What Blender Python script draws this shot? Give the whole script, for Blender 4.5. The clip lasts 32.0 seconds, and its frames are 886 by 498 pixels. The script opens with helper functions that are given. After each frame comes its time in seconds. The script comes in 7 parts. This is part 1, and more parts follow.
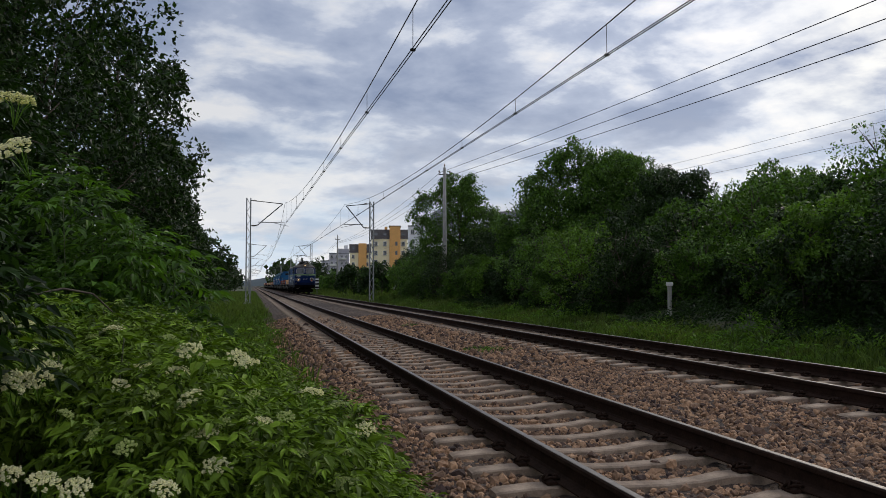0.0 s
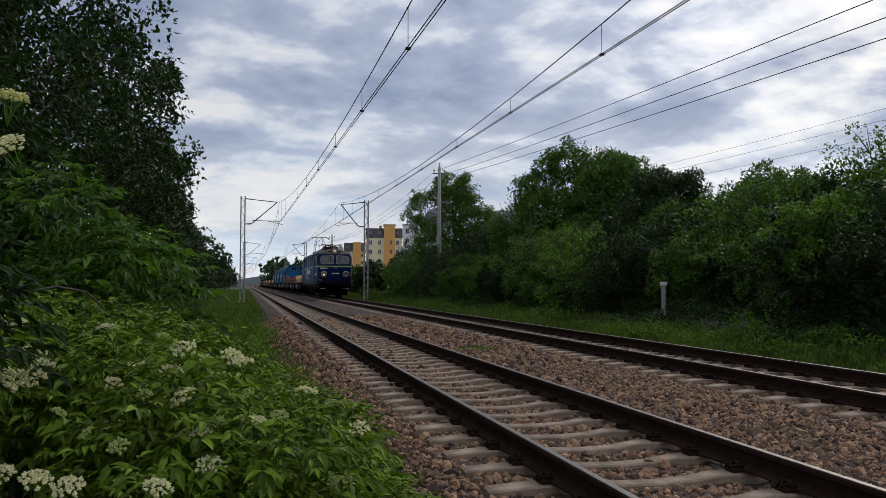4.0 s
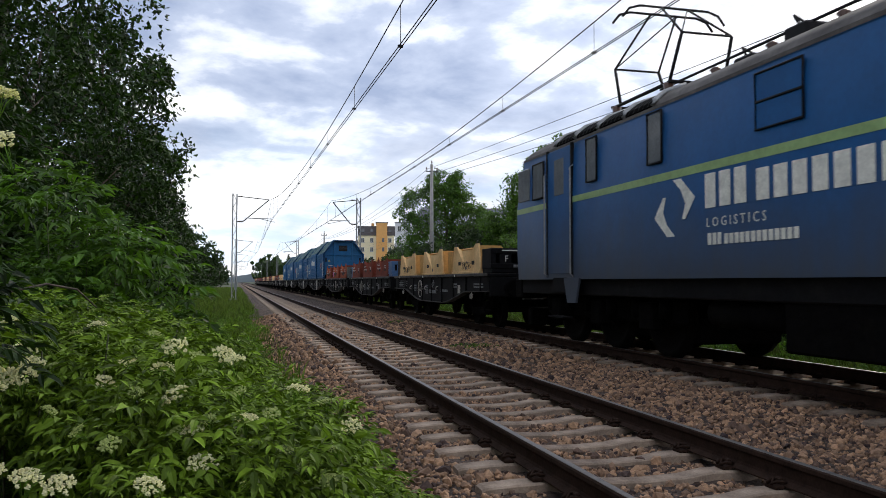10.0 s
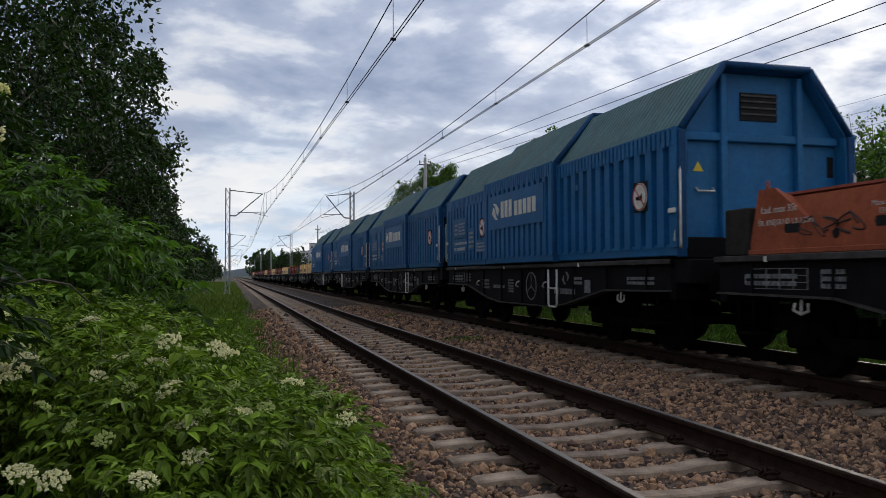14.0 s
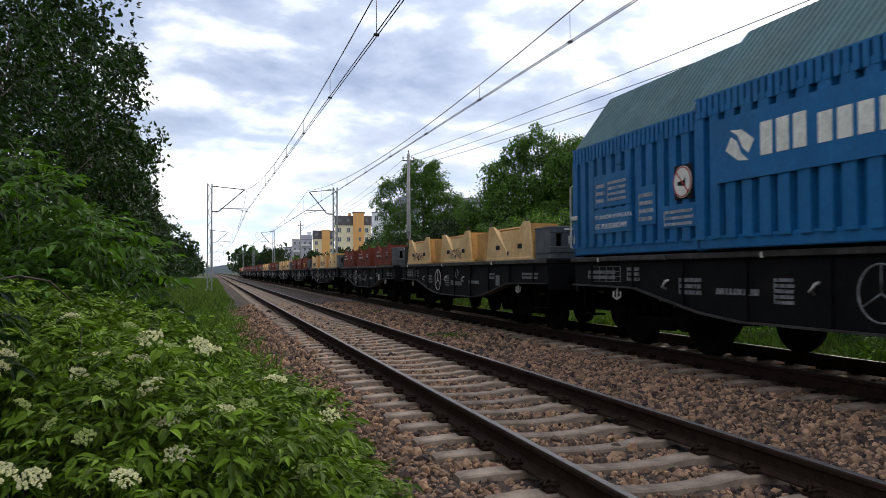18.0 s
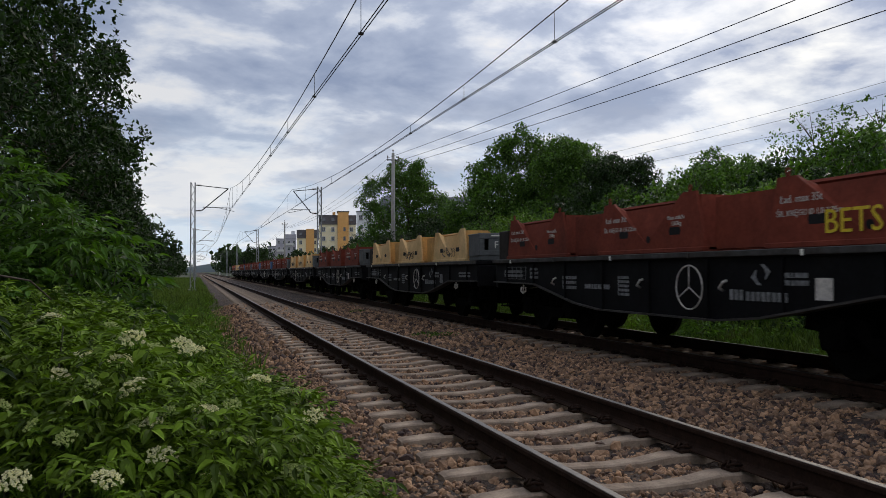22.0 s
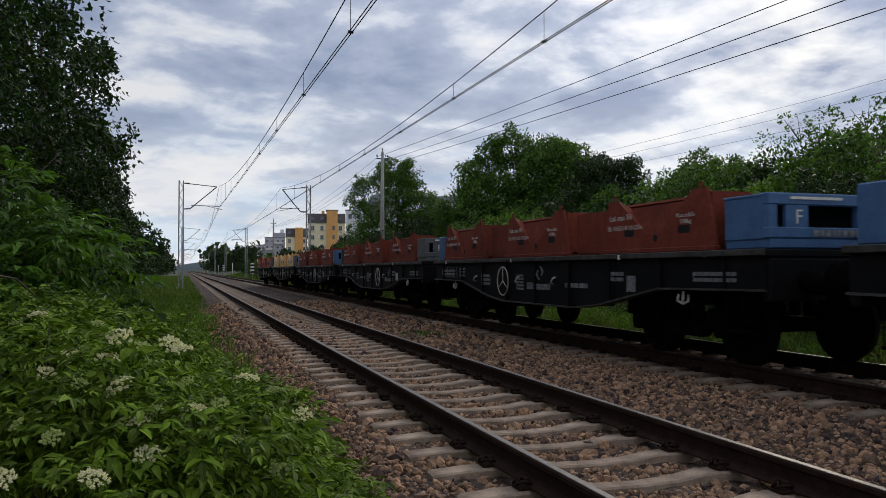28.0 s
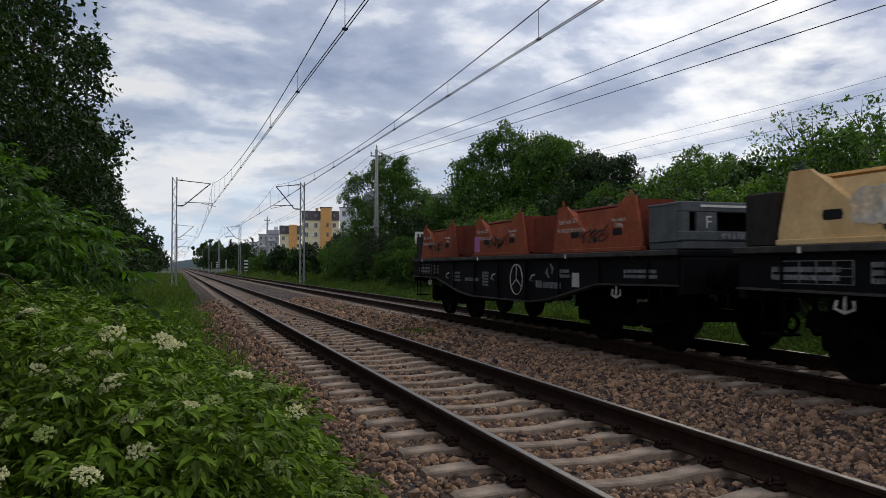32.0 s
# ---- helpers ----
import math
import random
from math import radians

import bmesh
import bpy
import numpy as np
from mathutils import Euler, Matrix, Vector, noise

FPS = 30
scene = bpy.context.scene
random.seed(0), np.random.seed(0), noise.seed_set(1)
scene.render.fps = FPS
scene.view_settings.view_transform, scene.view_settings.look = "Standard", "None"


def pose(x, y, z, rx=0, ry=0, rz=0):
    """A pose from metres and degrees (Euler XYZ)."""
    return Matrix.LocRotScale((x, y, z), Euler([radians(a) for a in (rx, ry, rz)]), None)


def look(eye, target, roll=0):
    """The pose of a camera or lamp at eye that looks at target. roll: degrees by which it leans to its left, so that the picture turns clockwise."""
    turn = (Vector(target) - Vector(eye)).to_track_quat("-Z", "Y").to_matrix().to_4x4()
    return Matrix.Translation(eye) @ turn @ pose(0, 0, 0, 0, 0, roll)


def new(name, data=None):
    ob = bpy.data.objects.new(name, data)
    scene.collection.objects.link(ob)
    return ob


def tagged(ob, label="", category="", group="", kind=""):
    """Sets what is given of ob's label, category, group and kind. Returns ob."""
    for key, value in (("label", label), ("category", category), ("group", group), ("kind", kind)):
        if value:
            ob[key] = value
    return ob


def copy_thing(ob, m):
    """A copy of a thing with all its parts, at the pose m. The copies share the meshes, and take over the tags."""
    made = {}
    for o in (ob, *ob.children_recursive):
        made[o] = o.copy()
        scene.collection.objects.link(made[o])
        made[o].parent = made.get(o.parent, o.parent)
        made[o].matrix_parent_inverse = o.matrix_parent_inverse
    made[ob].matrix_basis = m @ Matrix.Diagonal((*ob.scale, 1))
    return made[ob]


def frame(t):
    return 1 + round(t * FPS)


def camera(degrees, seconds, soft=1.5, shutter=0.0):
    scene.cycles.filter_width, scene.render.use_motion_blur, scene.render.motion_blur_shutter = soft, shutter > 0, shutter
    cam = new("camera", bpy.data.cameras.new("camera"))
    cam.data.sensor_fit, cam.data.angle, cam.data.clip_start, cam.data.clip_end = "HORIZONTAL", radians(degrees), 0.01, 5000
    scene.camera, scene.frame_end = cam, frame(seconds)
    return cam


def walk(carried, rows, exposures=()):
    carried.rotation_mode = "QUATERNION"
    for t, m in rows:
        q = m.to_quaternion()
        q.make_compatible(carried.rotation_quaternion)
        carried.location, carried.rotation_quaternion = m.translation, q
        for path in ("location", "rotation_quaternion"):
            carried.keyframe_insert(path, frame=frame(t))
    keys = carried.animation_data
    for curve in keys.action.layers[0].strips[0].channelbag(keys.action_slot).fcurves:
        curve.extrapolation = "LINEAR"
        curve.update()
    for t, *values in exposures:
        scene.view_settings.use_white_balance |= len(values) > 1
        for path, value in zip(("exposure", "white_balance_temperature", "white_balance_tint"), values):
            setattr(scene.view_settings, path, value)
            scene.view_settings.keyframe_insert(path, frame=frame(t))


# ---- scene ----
EYE = (0.0, 0.0, 1.20)


def aim(yaw, pitch, roll):
    """The camera's pose at its standing place: degrees to the right of the track, upwards, and of lean."""
    return (Matrix.Translation(EYE) @ Matrix.Rotation(radians(-yaw), 4, "Z")
            @ Matrix.Rotation(radians(90 + pitch), 4, "X") @ Matrix.Rotation(radians(roll), 4, "Z"))


cam = camera(58.32, 32.0, soft=0.6, shutter=0.1)
walk(cam, [(t, aim(a, b, c)) for t, a, b, c in (
    (0, 13.56, 2.63, -0.05), (0.5, 13.59, 2.62, -0.04), (1, 13.65, 2.59, -0.00), (1.5, 13.70, 2.58, 0.06),
    (2, 13.76, 2.55, 0.04), (2.5, 13.81, 2.55, 0.02), (3, 13.85, 2.60, 0.02), (3.5, 13.90, 2.58, 0.07),
    (5.5, 14.10, 2.52, 0.13), (6, 14.15, 2.52, 0.12), (6.5, 14.21, 2.49, 0.10), (7, 14.23, 2.51, 0.09),
    (7.5, 14.29, 2.47, 0.07), (8, 14.31, 2.44, 0.01), (8.5, 14.34, 2.42, -0.00), (9, 14.43, 2.41, -0.02),
    (9.5, 14.49, 2.41, 0.10), (10, 14.51, 2.40, 0.15), (10.5, 14.57, 2.36, 0.19), (11, 14.62, 2.27, 0.09),
    (11.5, 14.71, 2.18, 0.13), (12, 14.77, 2.08, -0.01), (12.5, 14.85, 2.05, 0.09), (13, 14.89, 2.01, 0.04),
    (13.5, 14.92, 1.94, -0.04), (14, 14.96, 1.92, -0.13), (14.5, 15.04, 1.85, -0.23), (16.5, 15.65, 1.64, -0.29),
    (17, 15.79, 1.65, -0.13), (17.5, 15.96, 1.68, -0.14), (18, 16.16, 1.64, -0.17), (18.5, 16.36, 1.62, -0.24),
    (19, 16.49, 1.61, -0.25), (19.5, 16.63, 1.61, -0.27), (20, 16.77, 1.62, -0.17), (20.5, 16.92, 1.64, -0.13),
    (21, 17.04, 1.64, -0.12), (21.5, 17.16, 1.62, -0.07), (22, 17.27, 1.59, -0.18), (22.5, 17.34, 1.56, -0.14),
    (23, 17.44, 1.57, -0.11), (23.5, 17.52, 1.55, -0.15), (24, 17.58, 1.52, -0.22), (24.5, 17.65, 1.52, -0.26),
    (25, 17.73, 1.51, -0.30), (25.5, 17.78, 1.52, -0.25), (27.5, 18.04, 1.52, -0.06), (28, 18.05, 1.52, -0.04),
    (28.5, 18.10, 1.51, -0.03), (29, 18.14, 1.47, -0.04), (29.5, 18.20, 1.46, 0.02), (30, 18.24, 1.43, 0.07),
    (30.5, 18.29, 1.42, 0.08), (31, 18.31, 1.41, 0.08), (31.5, 18.34, 1.37, 0.03), (32, 18.48, 1.34, 0.06))],
    exposures=[(0, -0.14), (8.5, -0.14), (9, -0.15), (9.6, 0.18), (10, 0.5), (11, 0.42), (12, 0.05), (13, 0.05), (14, 0.0), (16.5, 0.62), (17.2, 0.66), (18, 0.54), (19, 0.3), (20, 0.1), (22, -0.12), (32, -0.1)])

# ---- light ----
SUN_AZ, SUN_EL = 47.0, 33.0     # degrees to the right of the track, and above the horizon
world = bpy.data.worlds.new("overcast_sky")
scene.world = world
world.use_nodes = True
wn, wl = world.node_tree.nodes, world.node_tree.links
wn.clear()


def wnode(kind, **sets):
    n = wn.new(kind)
    for k, v in sets.items():
        if k == "op":
            n.operation = v
        else:
            n.inputs[int(k[1:])].default_value = v
    return n


def wmath(op, a, b=None, c=None):
    n = wn.new("ShaderNodeMath")
    n.operation = op
    for i, v in enumerate((a, b, c)):
        if v is None:
            continue
        if isinstance(v, (int, float)):
            n.inputs[i].default_value = v
        else:
            wl.new(v, n.inputs[i])
    return n.outputs[0]


def wramp(fac, stops):
    n = wn.new("ShaderNodeValToRGB")
    el = n.color_ramp.elements
    while len(el) < len(stops):
        el.new(0.5)
    for e, (p, c) in zip(el, stops):
        e.position, e.color = p, (*c, 1)
    wl.new(fac, n.inputs[0])
    return n.outputs[0]


def wmix(fac, a, b, blend="MIX"):
    n = wn.new("ShaderNodeMix")
    n.data_type, n.blend_type = "RGBA", blend
    for i, v in ((0, fac), (6, a), (7, b)):
        if isinstance(v, (int, float)):
            n.inputs[i].default_value = v
        elif isinstance(v, tuple):
            n.inputs[i].default_value = (*v, 1)
        else:
            wl.new(v, n.inputs[i])
    return n.outputs[2]


tc = wn.new("ShaderNodeTexCoord")
sep = wn.new("ShaderNodeSeparateXYZ")
wl.new(tc.outputs["Generated"], sep.inputs[0])
dx, dy, dz = sep.outputs
up = wmath("ADD", wmath("MAXIMUM", dz, 0.0), 0.20)
comb = wn.new("ShaderNodeCombineXYZ")      # the cloud layer, as a flat sheet overhead
wl.new(wmath("DIVIDE", dx, up), comb.inputs[0])
wl.new(wmath("DIVIDE", dy, up), comb.inputs[1])


def cloud(scale, detail, rough, offset, stretch=(1, 1, 1), warp=0.0):
    m = wn.new("ShaderNodeMapping")
    m.inputs["Location"].default_value, m.inputs["Scale"].default_value = offset, stretch
    m.inputs["Rotation"].default_value = (0, 0, radians(-20))
    wl.new(comb.outputs[0], m.inputs[0])
    n = wn.new("ShaderNodeTexNoise")
    n.inputs["Scale"].default_value, n.inputs["Detail"].default_value = scale, detail
    n.inputs["Roughness"].default_value, n.inputs["Distortion"].default_value = rough, warp
    wl.new(m.outputs[0], n.inputs["Vector"])
    return n.outputs[0]


big = cloud(0.85, 3, 0.45, (5.3, 0.4, 0), (1, 1, 1), 0.2)
mid = cloud(2.5, 9, 0.56, (7.7, 2.2, 3), (1, 1, 1), 0.15)
dens = wmath("ADD", wmath("MULTIPLY", big, 0.42), wmath("MULTIPLY", mid, 0.58))
deck = wramp(dens, [(0.425, (1.08, 1.09, 1.13)), (0.462, (0.86, 0.92, 1.05)), (0.50, (0.56, 0.64, 0.83)), (0.58, (0.36, 0.44, 0.64))])
toward = wn.new("ShaderNodeVectorMath")
toward.operation = "DOT_PRODUCT"
wl.new(tc.outputs["Generated"], toward.inputs[0])
toward.inputs[1].default_value = (math.sin(radians(SUN_AZ)) * math.cos(radians(SUN_EL)),
                                  math.cos(radians(SUN_AZ)) * math.cos(radians(SUN_EL)), math.sin(radians(SUN_EL)))
glow = wmath("POWER", wmath("MAXIMUM", toward.outputs["Value"], 0.0), 9.0)
thin = wmath("SUBTRACT", 1.0, wmath("MULTIPLY", dens, 1.15))
lit = wmix(1.0, deck, wramp(wmath("MULTIPLY", glow, thin), [(0.0, (1, 1, 1)), (0.40, (1.55, 1.5, 1.44))]), "MULTIPLY")
# a thin bright opening in the cloud under the sun
gap = wn.new("ShaderNodeVectorMath")
gap.operation = "DOT_PRODUCT"
wl.new(tc.outputs["Generated"], gap.inputs[0])
gap.inputs[1].default_value = (0.652, 0.716, 0.250)
gleam = wmath("MULTIPLY", wmath("POWER", wmath("MAXIMUM", gap.outputs["Value"], 0.0), 190.0), wramp(mid, [(0.42, (1, 1, 1)), (0.60, (0, 0, 0))]))
lit = wmix(gleam, lit, (1.5, 1.48, 1.42))
# a brighter band of thin cloud and clear sky low over the horizon
low = wmath("POWER", wmath("SUBTRACT", 1.0, wmath("MINIMUM", wmath("MULTIPLY", wmath("MAXIMUM", dz, 0.0), 4.2), 1.0)), 1.5)
flat = wn.new("ShaderNodeCombineXYZ")
wl.new(wmath("MULTIPLY", dx, 5.0), flat.inputs[0])
wl.new(wmath("MULTIPLY", dy, 5.0), flat.inputs[1])
wl.new(wmath("MULTIPLY", dz, 15.0), flat.inputs[2])
heap = wn.new("ShaderNodeTexNoise")
heap.inputs["Scale"].default_value, heap.inputs["Detail"].default_value, heap.inputs["Roughness"].default_value = 1.5, 7, 0.55
wl.new(flat.outputs[0], heap.inputs["Vector"])
heaps = wramp(heap.outputs[0], [(0.40, (0.93, 1.13, 1.36)), (0.47, (1.16, 1.24, 1.36)), (0.53, (1.42, 1.42, 1.42)), (0.62, (1.15, 1.20, 1.30))])
lit = wmix(wmath("MULTIPLY", low, 0.95), lit, heaps)
# away from the sun the unseen sky is kept bright and warm, to light the near sides
half = wmath("ADD", wmath("MULTIPLY", toward.outputs["Value"], 0.5), 0.5)
lit = wmix(1.0, lit, wramp(half, [(0.12, (1.02, 0.98, 0.92)), (0.36, (1.05, 1.0, 0.93)), (0.62, (0.97, 0.94, 0.90)), (0.86, (1.0, 1.0, 1.0))]), "MULTIPLY")
sky = wn.new("ShaderNodeTexSky")
sky.sky_type, sky.sun_disc = "NISHITA", False
sky.sun_elevation, sky.sun_rotation = radians(SUN_EL), radians(SUN_AZ)
bg1, bg2 = wn.new("ShaderNodeBackground"), wn.new("ShaderNodeBackground")
wl.new(sky.outputs[0], bg1.inputs[0])
bg1.inputs[1].default_value = 0.06
wl.new(lit, bg2.inputs[0])
bg2.inputs[1].default_value = 0.80
mx = wn.new("ShaderNodeMixShader")
mx.inputs[0].default_value = 0.88
wl.new(bg1.outputs[0], mx.inputs[1])
wl.new(bg2.outputs[0], mx.inputs[2])
wo = wn.new("ShaderNodeOutputWorld")
wl.new(mx.outputs[0], wo.inputs[0])

sun = new("sun", bpy.data.lights.new("sun", "SUN"))
sun.data.energy, sun.data.angle, sun.data.color = 1.05, radians(10), (1.0, 0.90, 0.76)
sun.matrix_world = look((60, 60, 50), (60 - toward.inputs[1].default_value[0], 60 - toward.inputs[1].default_value[1],
                                        50 - toward.inputs[1].default_value[2]))


# ---- materials ----
def mat(name, col, rough=0.6, metal=0.0, var=0.25, scale=2.0, fine=30.0, bump=0.15, col2=None, patch=0.5, spread=0.12,
        island=0.0, rand=0.0, trans=0.0, spec=0.5, coat=0.0, dist=0.02):
    """A procedural surface: base colour varied at two scales, a second colour in worn patches, fine relief."""
    m = bpy.data.materials.new(name)
    m.use_nodes = True
    nt = m.node_tree
    N, L = nt.nodes, nt.links
    b = N["Principled BSDF"]
    b.inputs["Roughness"].default_value, b.inputs["Metallic"].default_value = rough, metal
    b.inputs["Specular IOR Level"].default_value = spec
    b.inputs["Coat Weight"].default_value = coat
    co = N.new("ShaderNodeTexCoord").outputs["Object"]

    def tex(s, d=4, r=0.6):
        n = N.new("ShaderNodeTexNoise")
        n.inputs["Scale"].default_value, n.inputs["Detail"].default_value, n.inputs["Roughness"].default_value = s, d, r
        L.new(co, n.inputs["Vector"])
        return n.outputs[0]

    def mixer(kind, f, a, c):
        n = N.new("ShaderNodeMix")
        n.data_type, n.blend_type = "RGBA", kind
        for i, v in ((0, f), (6, a), (7, c)):
            if isinstance(v, (int, float)):
                n.inputs[i].default_value = v
            elif isinstance(v, tuple):
                n.inputs[i].default_value = (*v, 1)
            else:
                L.new(v, n.inputs[i])
        return n.outputs[2]

    def ramp(f, a, c, lo, hi):
        n = N.new("ShaderNodeValToRGB")
        n.color_ramp.elements[0].position, n.color_ramp.elements[1].position = lo, hi
        n.color_ramp.elements[0].color, n.color_ramp.elements[1].color = (*a, 1), (*c, 1)
        L.new(f, n.inputs[0])
        return n.outputs[0]

    big_n, fine_n = tex(scale, 5), tex(fine, 3)
    out = tuple(col)
    if col2:
        out = mixer("MIX", ramp(big_n, (0, 0, 0), (1, 1, 1), patch - spread, patch + spread), out, tuple(col2))
    k = ramp(tex(scale * 2.7, 4), (1 - var,) * 3, (1 + var,) * 3, 0.3, 0.7)
    out = mixer("MULTIPLY", 1.0, out, k)
    out = mixer("MULTIPLY", 1.0, out, ramp(fine_n, (1 - var * 0.8,) * 3, (1 + var * 0.8,) * 3, 0.3, 0.7))
    if island:
        g = N.new("ShaderNodeNewGeometry").outputs["Random Per Island"]
        out = mixer("MULTIPLY", 1.0, out, ramp(g, (1 - island, 1 - island, 1 - island * 0.9), (1 + island, 1 + island * 0.9, 1 + island * 0.6), 0, 1))
    if rand:
        g = N.new("ShaderNodeObjectInfo").outputs["Random"]
        out = mixer("MULTIPLY", 1.0, out, ramp(g, (1 - rand,) * 3, (1 + rand,) * 3, 0, 1))
    L.new(out, b.inputs["Base Color"])
    rr = N.new("ShaderNodeMapRange")
    rr.inputs[3].default_value, rr.inputs[4].default_value = max(rough - 0.12, 0.03), min(rough + 0.12, 1)
    L.new(big_n, rr.inputs[0])
    L.new(rr.outputs[0], b.inputs["Roughness"])
    if bump:
        bn = N.new("ShaderNodeBump")
        bn.inputs["Strength"].default_value, bn.inputs["Distance"].default_value = bump, dist
        L.new(fine_n, bn.inputs["Height"])
        L.new(bn.outputs[0], b.inputs["Normal"])
    if trans:
        t = N.new("ShaderNodeBsdfTranslucent")
        L.new(mixer("MULTIPLY", 1.0, out, (1.5, 1.7, 0.6)), t.inputs[0])
        s = N.new("ShaderNodeMixShader")
        s.inputs[0].default_value = trans
        L.new(b.outputs[0], s.inputs[1])
        L.new(t.outputs[0], s.inputs[2])
        L.new(s.outputs[0], N["Material Output"].inputs[0])
    return m


def glowing(name, col, power):
    m = bpy.data.materials.new(name)
    m.use_nodes = True
    b = m.node_tree.nodes["Principled BSDF"]
    b.inputs["Base Color"].default_value = b.inputs["Emission Color"].default_value = (*col, 1)
    b.inputs["Emission Strength"].default_value = power
    return m


GRASS_SOIL = mat("grass_soil", (0.038, 0.055, 0.018), 0.95, var=0.4, scale=0.6, fine=9, bump=0.6, col2=(0.085, 0.07, 0.045), patch=0.62, dist=0.1)
# The bed is darkened: its colour holds the shade between the stones.
BED = mat("bed_with_gap_shade", (0.055, 0.036, 0.027), 0.95, var=0.45, scale=1.2, fine=38, bump=1.0, col2=(0.11, 0.075, 0.056), dist=0.06)
STONE = mat("ballast_stone", (0.262, 0.166, 0.112), 0.9, var=0.3, scale=5, fine=45, bump=0.3, island=0.85)
CONCRETE = mat("sleeper_concrete", (0.36, 0.275, 0.205), 0.9, var=0.2, scale=3, fine=60, bump=0.3, rand=0.14, col2=(0.20, 0.145, 0.105), patch=0.55)
POLE_CONC = mat("pole_concrete", (0.34, 0.335, 0.31), 0.9, var=0.15, scale=2, fine=50, bump=0.2)
RUST = mat("rusty_rail", (0.030, 0.017, 0.012), 0.9, 0.0, var=0.3, scale=3, fine=50, bump=0.2, spec=0.1)
POLISHED = mat("polished_steel", (0.20, 0.185, 0.17), 0.52, 1.0, var=0.15, scale=6, fine=60, bump=0.03)
GALV = mat("galvanised_steel", (0.34, 0.35, 0.36), 0.55, 0.6, var=0.2, scale=3, fine=30, bump=0.1)
DARKSTEEL = mat("dark_steel", (0.06, 0.06, 0.062), 0.6, 0.5, var=0.3, scale=3, fine=30, bump=0.1)
WIRE = mat("wire", (0.030, 0.032, 0.036), 0.55, 0.6, var=0.1, bump=0.0)
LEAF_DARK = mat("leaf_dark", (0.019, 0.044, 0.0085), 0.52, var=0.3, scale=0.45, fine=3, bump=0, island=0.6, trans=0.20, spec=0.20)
LEAF_MID = mat("leaf_mid", (0.064, 0.135, 0.020), 0.52, var=0.3, scale=0.45, fine=3, bump=0, island=0.6, trans=0.30, spec=0.24)
LEAF_LIGHT = mat("leaf_light", (0.092, 0.180, 0.024), 0.52, var=0.28, scale=0.7, fine=4, bump=0, island=0.5, trans=0.32, spec=0.22)
LEAF_ELDER = mat("elder_leaf", (0.122, 0.202, 0.020), 0.55, var=0.25, scale=1.2, fine=25, bump=0.1, island=0.65, trans=0.10, spec=0.12)
BLADE = mat("grass_blade", (0.080, 0.130, 0.030), 0.7, var=0.3, scale=0.7, fine=5, bump=0, island=0.5, trans=0.35, spec=0.15, col2=(0.10, 0.115, 0.045), patch=0.58)
BARK = mat("bark", (0.075, 0.058, 0.045), 0.95, var=0.35, scale=4, fine=25, bump=0.6)
FLOWER = mat("elder_flower", (0.72, 0.69, 0.44), 0.7, var=0.08, scale=8, fine=60, bump=0, island=0.2, trans=0.2)
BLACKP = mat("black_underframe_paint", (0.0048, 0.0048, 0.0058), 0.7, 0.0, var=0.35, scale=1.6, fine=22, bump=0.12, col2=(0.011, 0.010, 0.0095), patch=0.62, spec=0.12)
# Running gear and wheels: the shade under the vehicles is put into these blacks.
SHADE_BLACK = mat("shaded_gear_black", (0.0032, 0.003, 0.003), 0.9, 0.0, var=0.4, scale=3, fine=25, bump=0.2, col2=(0.007, 0.006, 0.005), patch=0.64, spec=0.04)
WHEELM = mat("wheel_steel_in_shade", (0.005, 0.0045, 0.004), 0.8, 0.0, var=0.3, scale=4, fine=20, spec=0.06)
YELLOW = mat("yellow_frame_paint", (0.74, 0.51, 0.25), 0.75, 0.0, var=0.12, scale=1.1, fine=18, bump=0.1, col2=(0.64, 0.38, 0.155), patch=0.6, spec=0.15)
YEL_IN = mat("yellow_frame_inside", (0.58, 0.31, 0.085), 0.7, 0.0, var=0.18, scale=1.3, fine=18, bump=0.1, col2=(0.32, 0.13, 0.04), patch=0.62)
REDP = mat("red_frame_paint", (0.19, 0.044, 0.027), 0.75, 0.0, var=0.18, scale=1.0, fine=18, bump=0.1, col2=(0.13, 0.036, 0.024), patch=0.6, spec=0.12)
REDFADE = mat("faded_red_paint", (0.33, 0.092, 0.046), 0.8, 0.0, var=0.2, scale=1.0, fine=18, bump=0.1, col2=(0.22, 0.06, 0.036), patch=0.58, spec=0.12)
BLUEP = mat("loco_shaded_end_blue", (0.0022, 0.0135, 0.070), 0.42, 0.0, var=0.12, scale=0.7, fine=14, bump=0.03, col2=(0.004, 0.014, 0.056), patch=0.6, spec=0.10)
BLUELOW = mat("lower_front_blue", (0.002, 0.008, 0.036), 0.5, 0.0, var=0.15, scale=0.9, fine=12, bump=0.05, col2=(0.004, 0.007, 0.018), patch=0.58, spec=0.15)


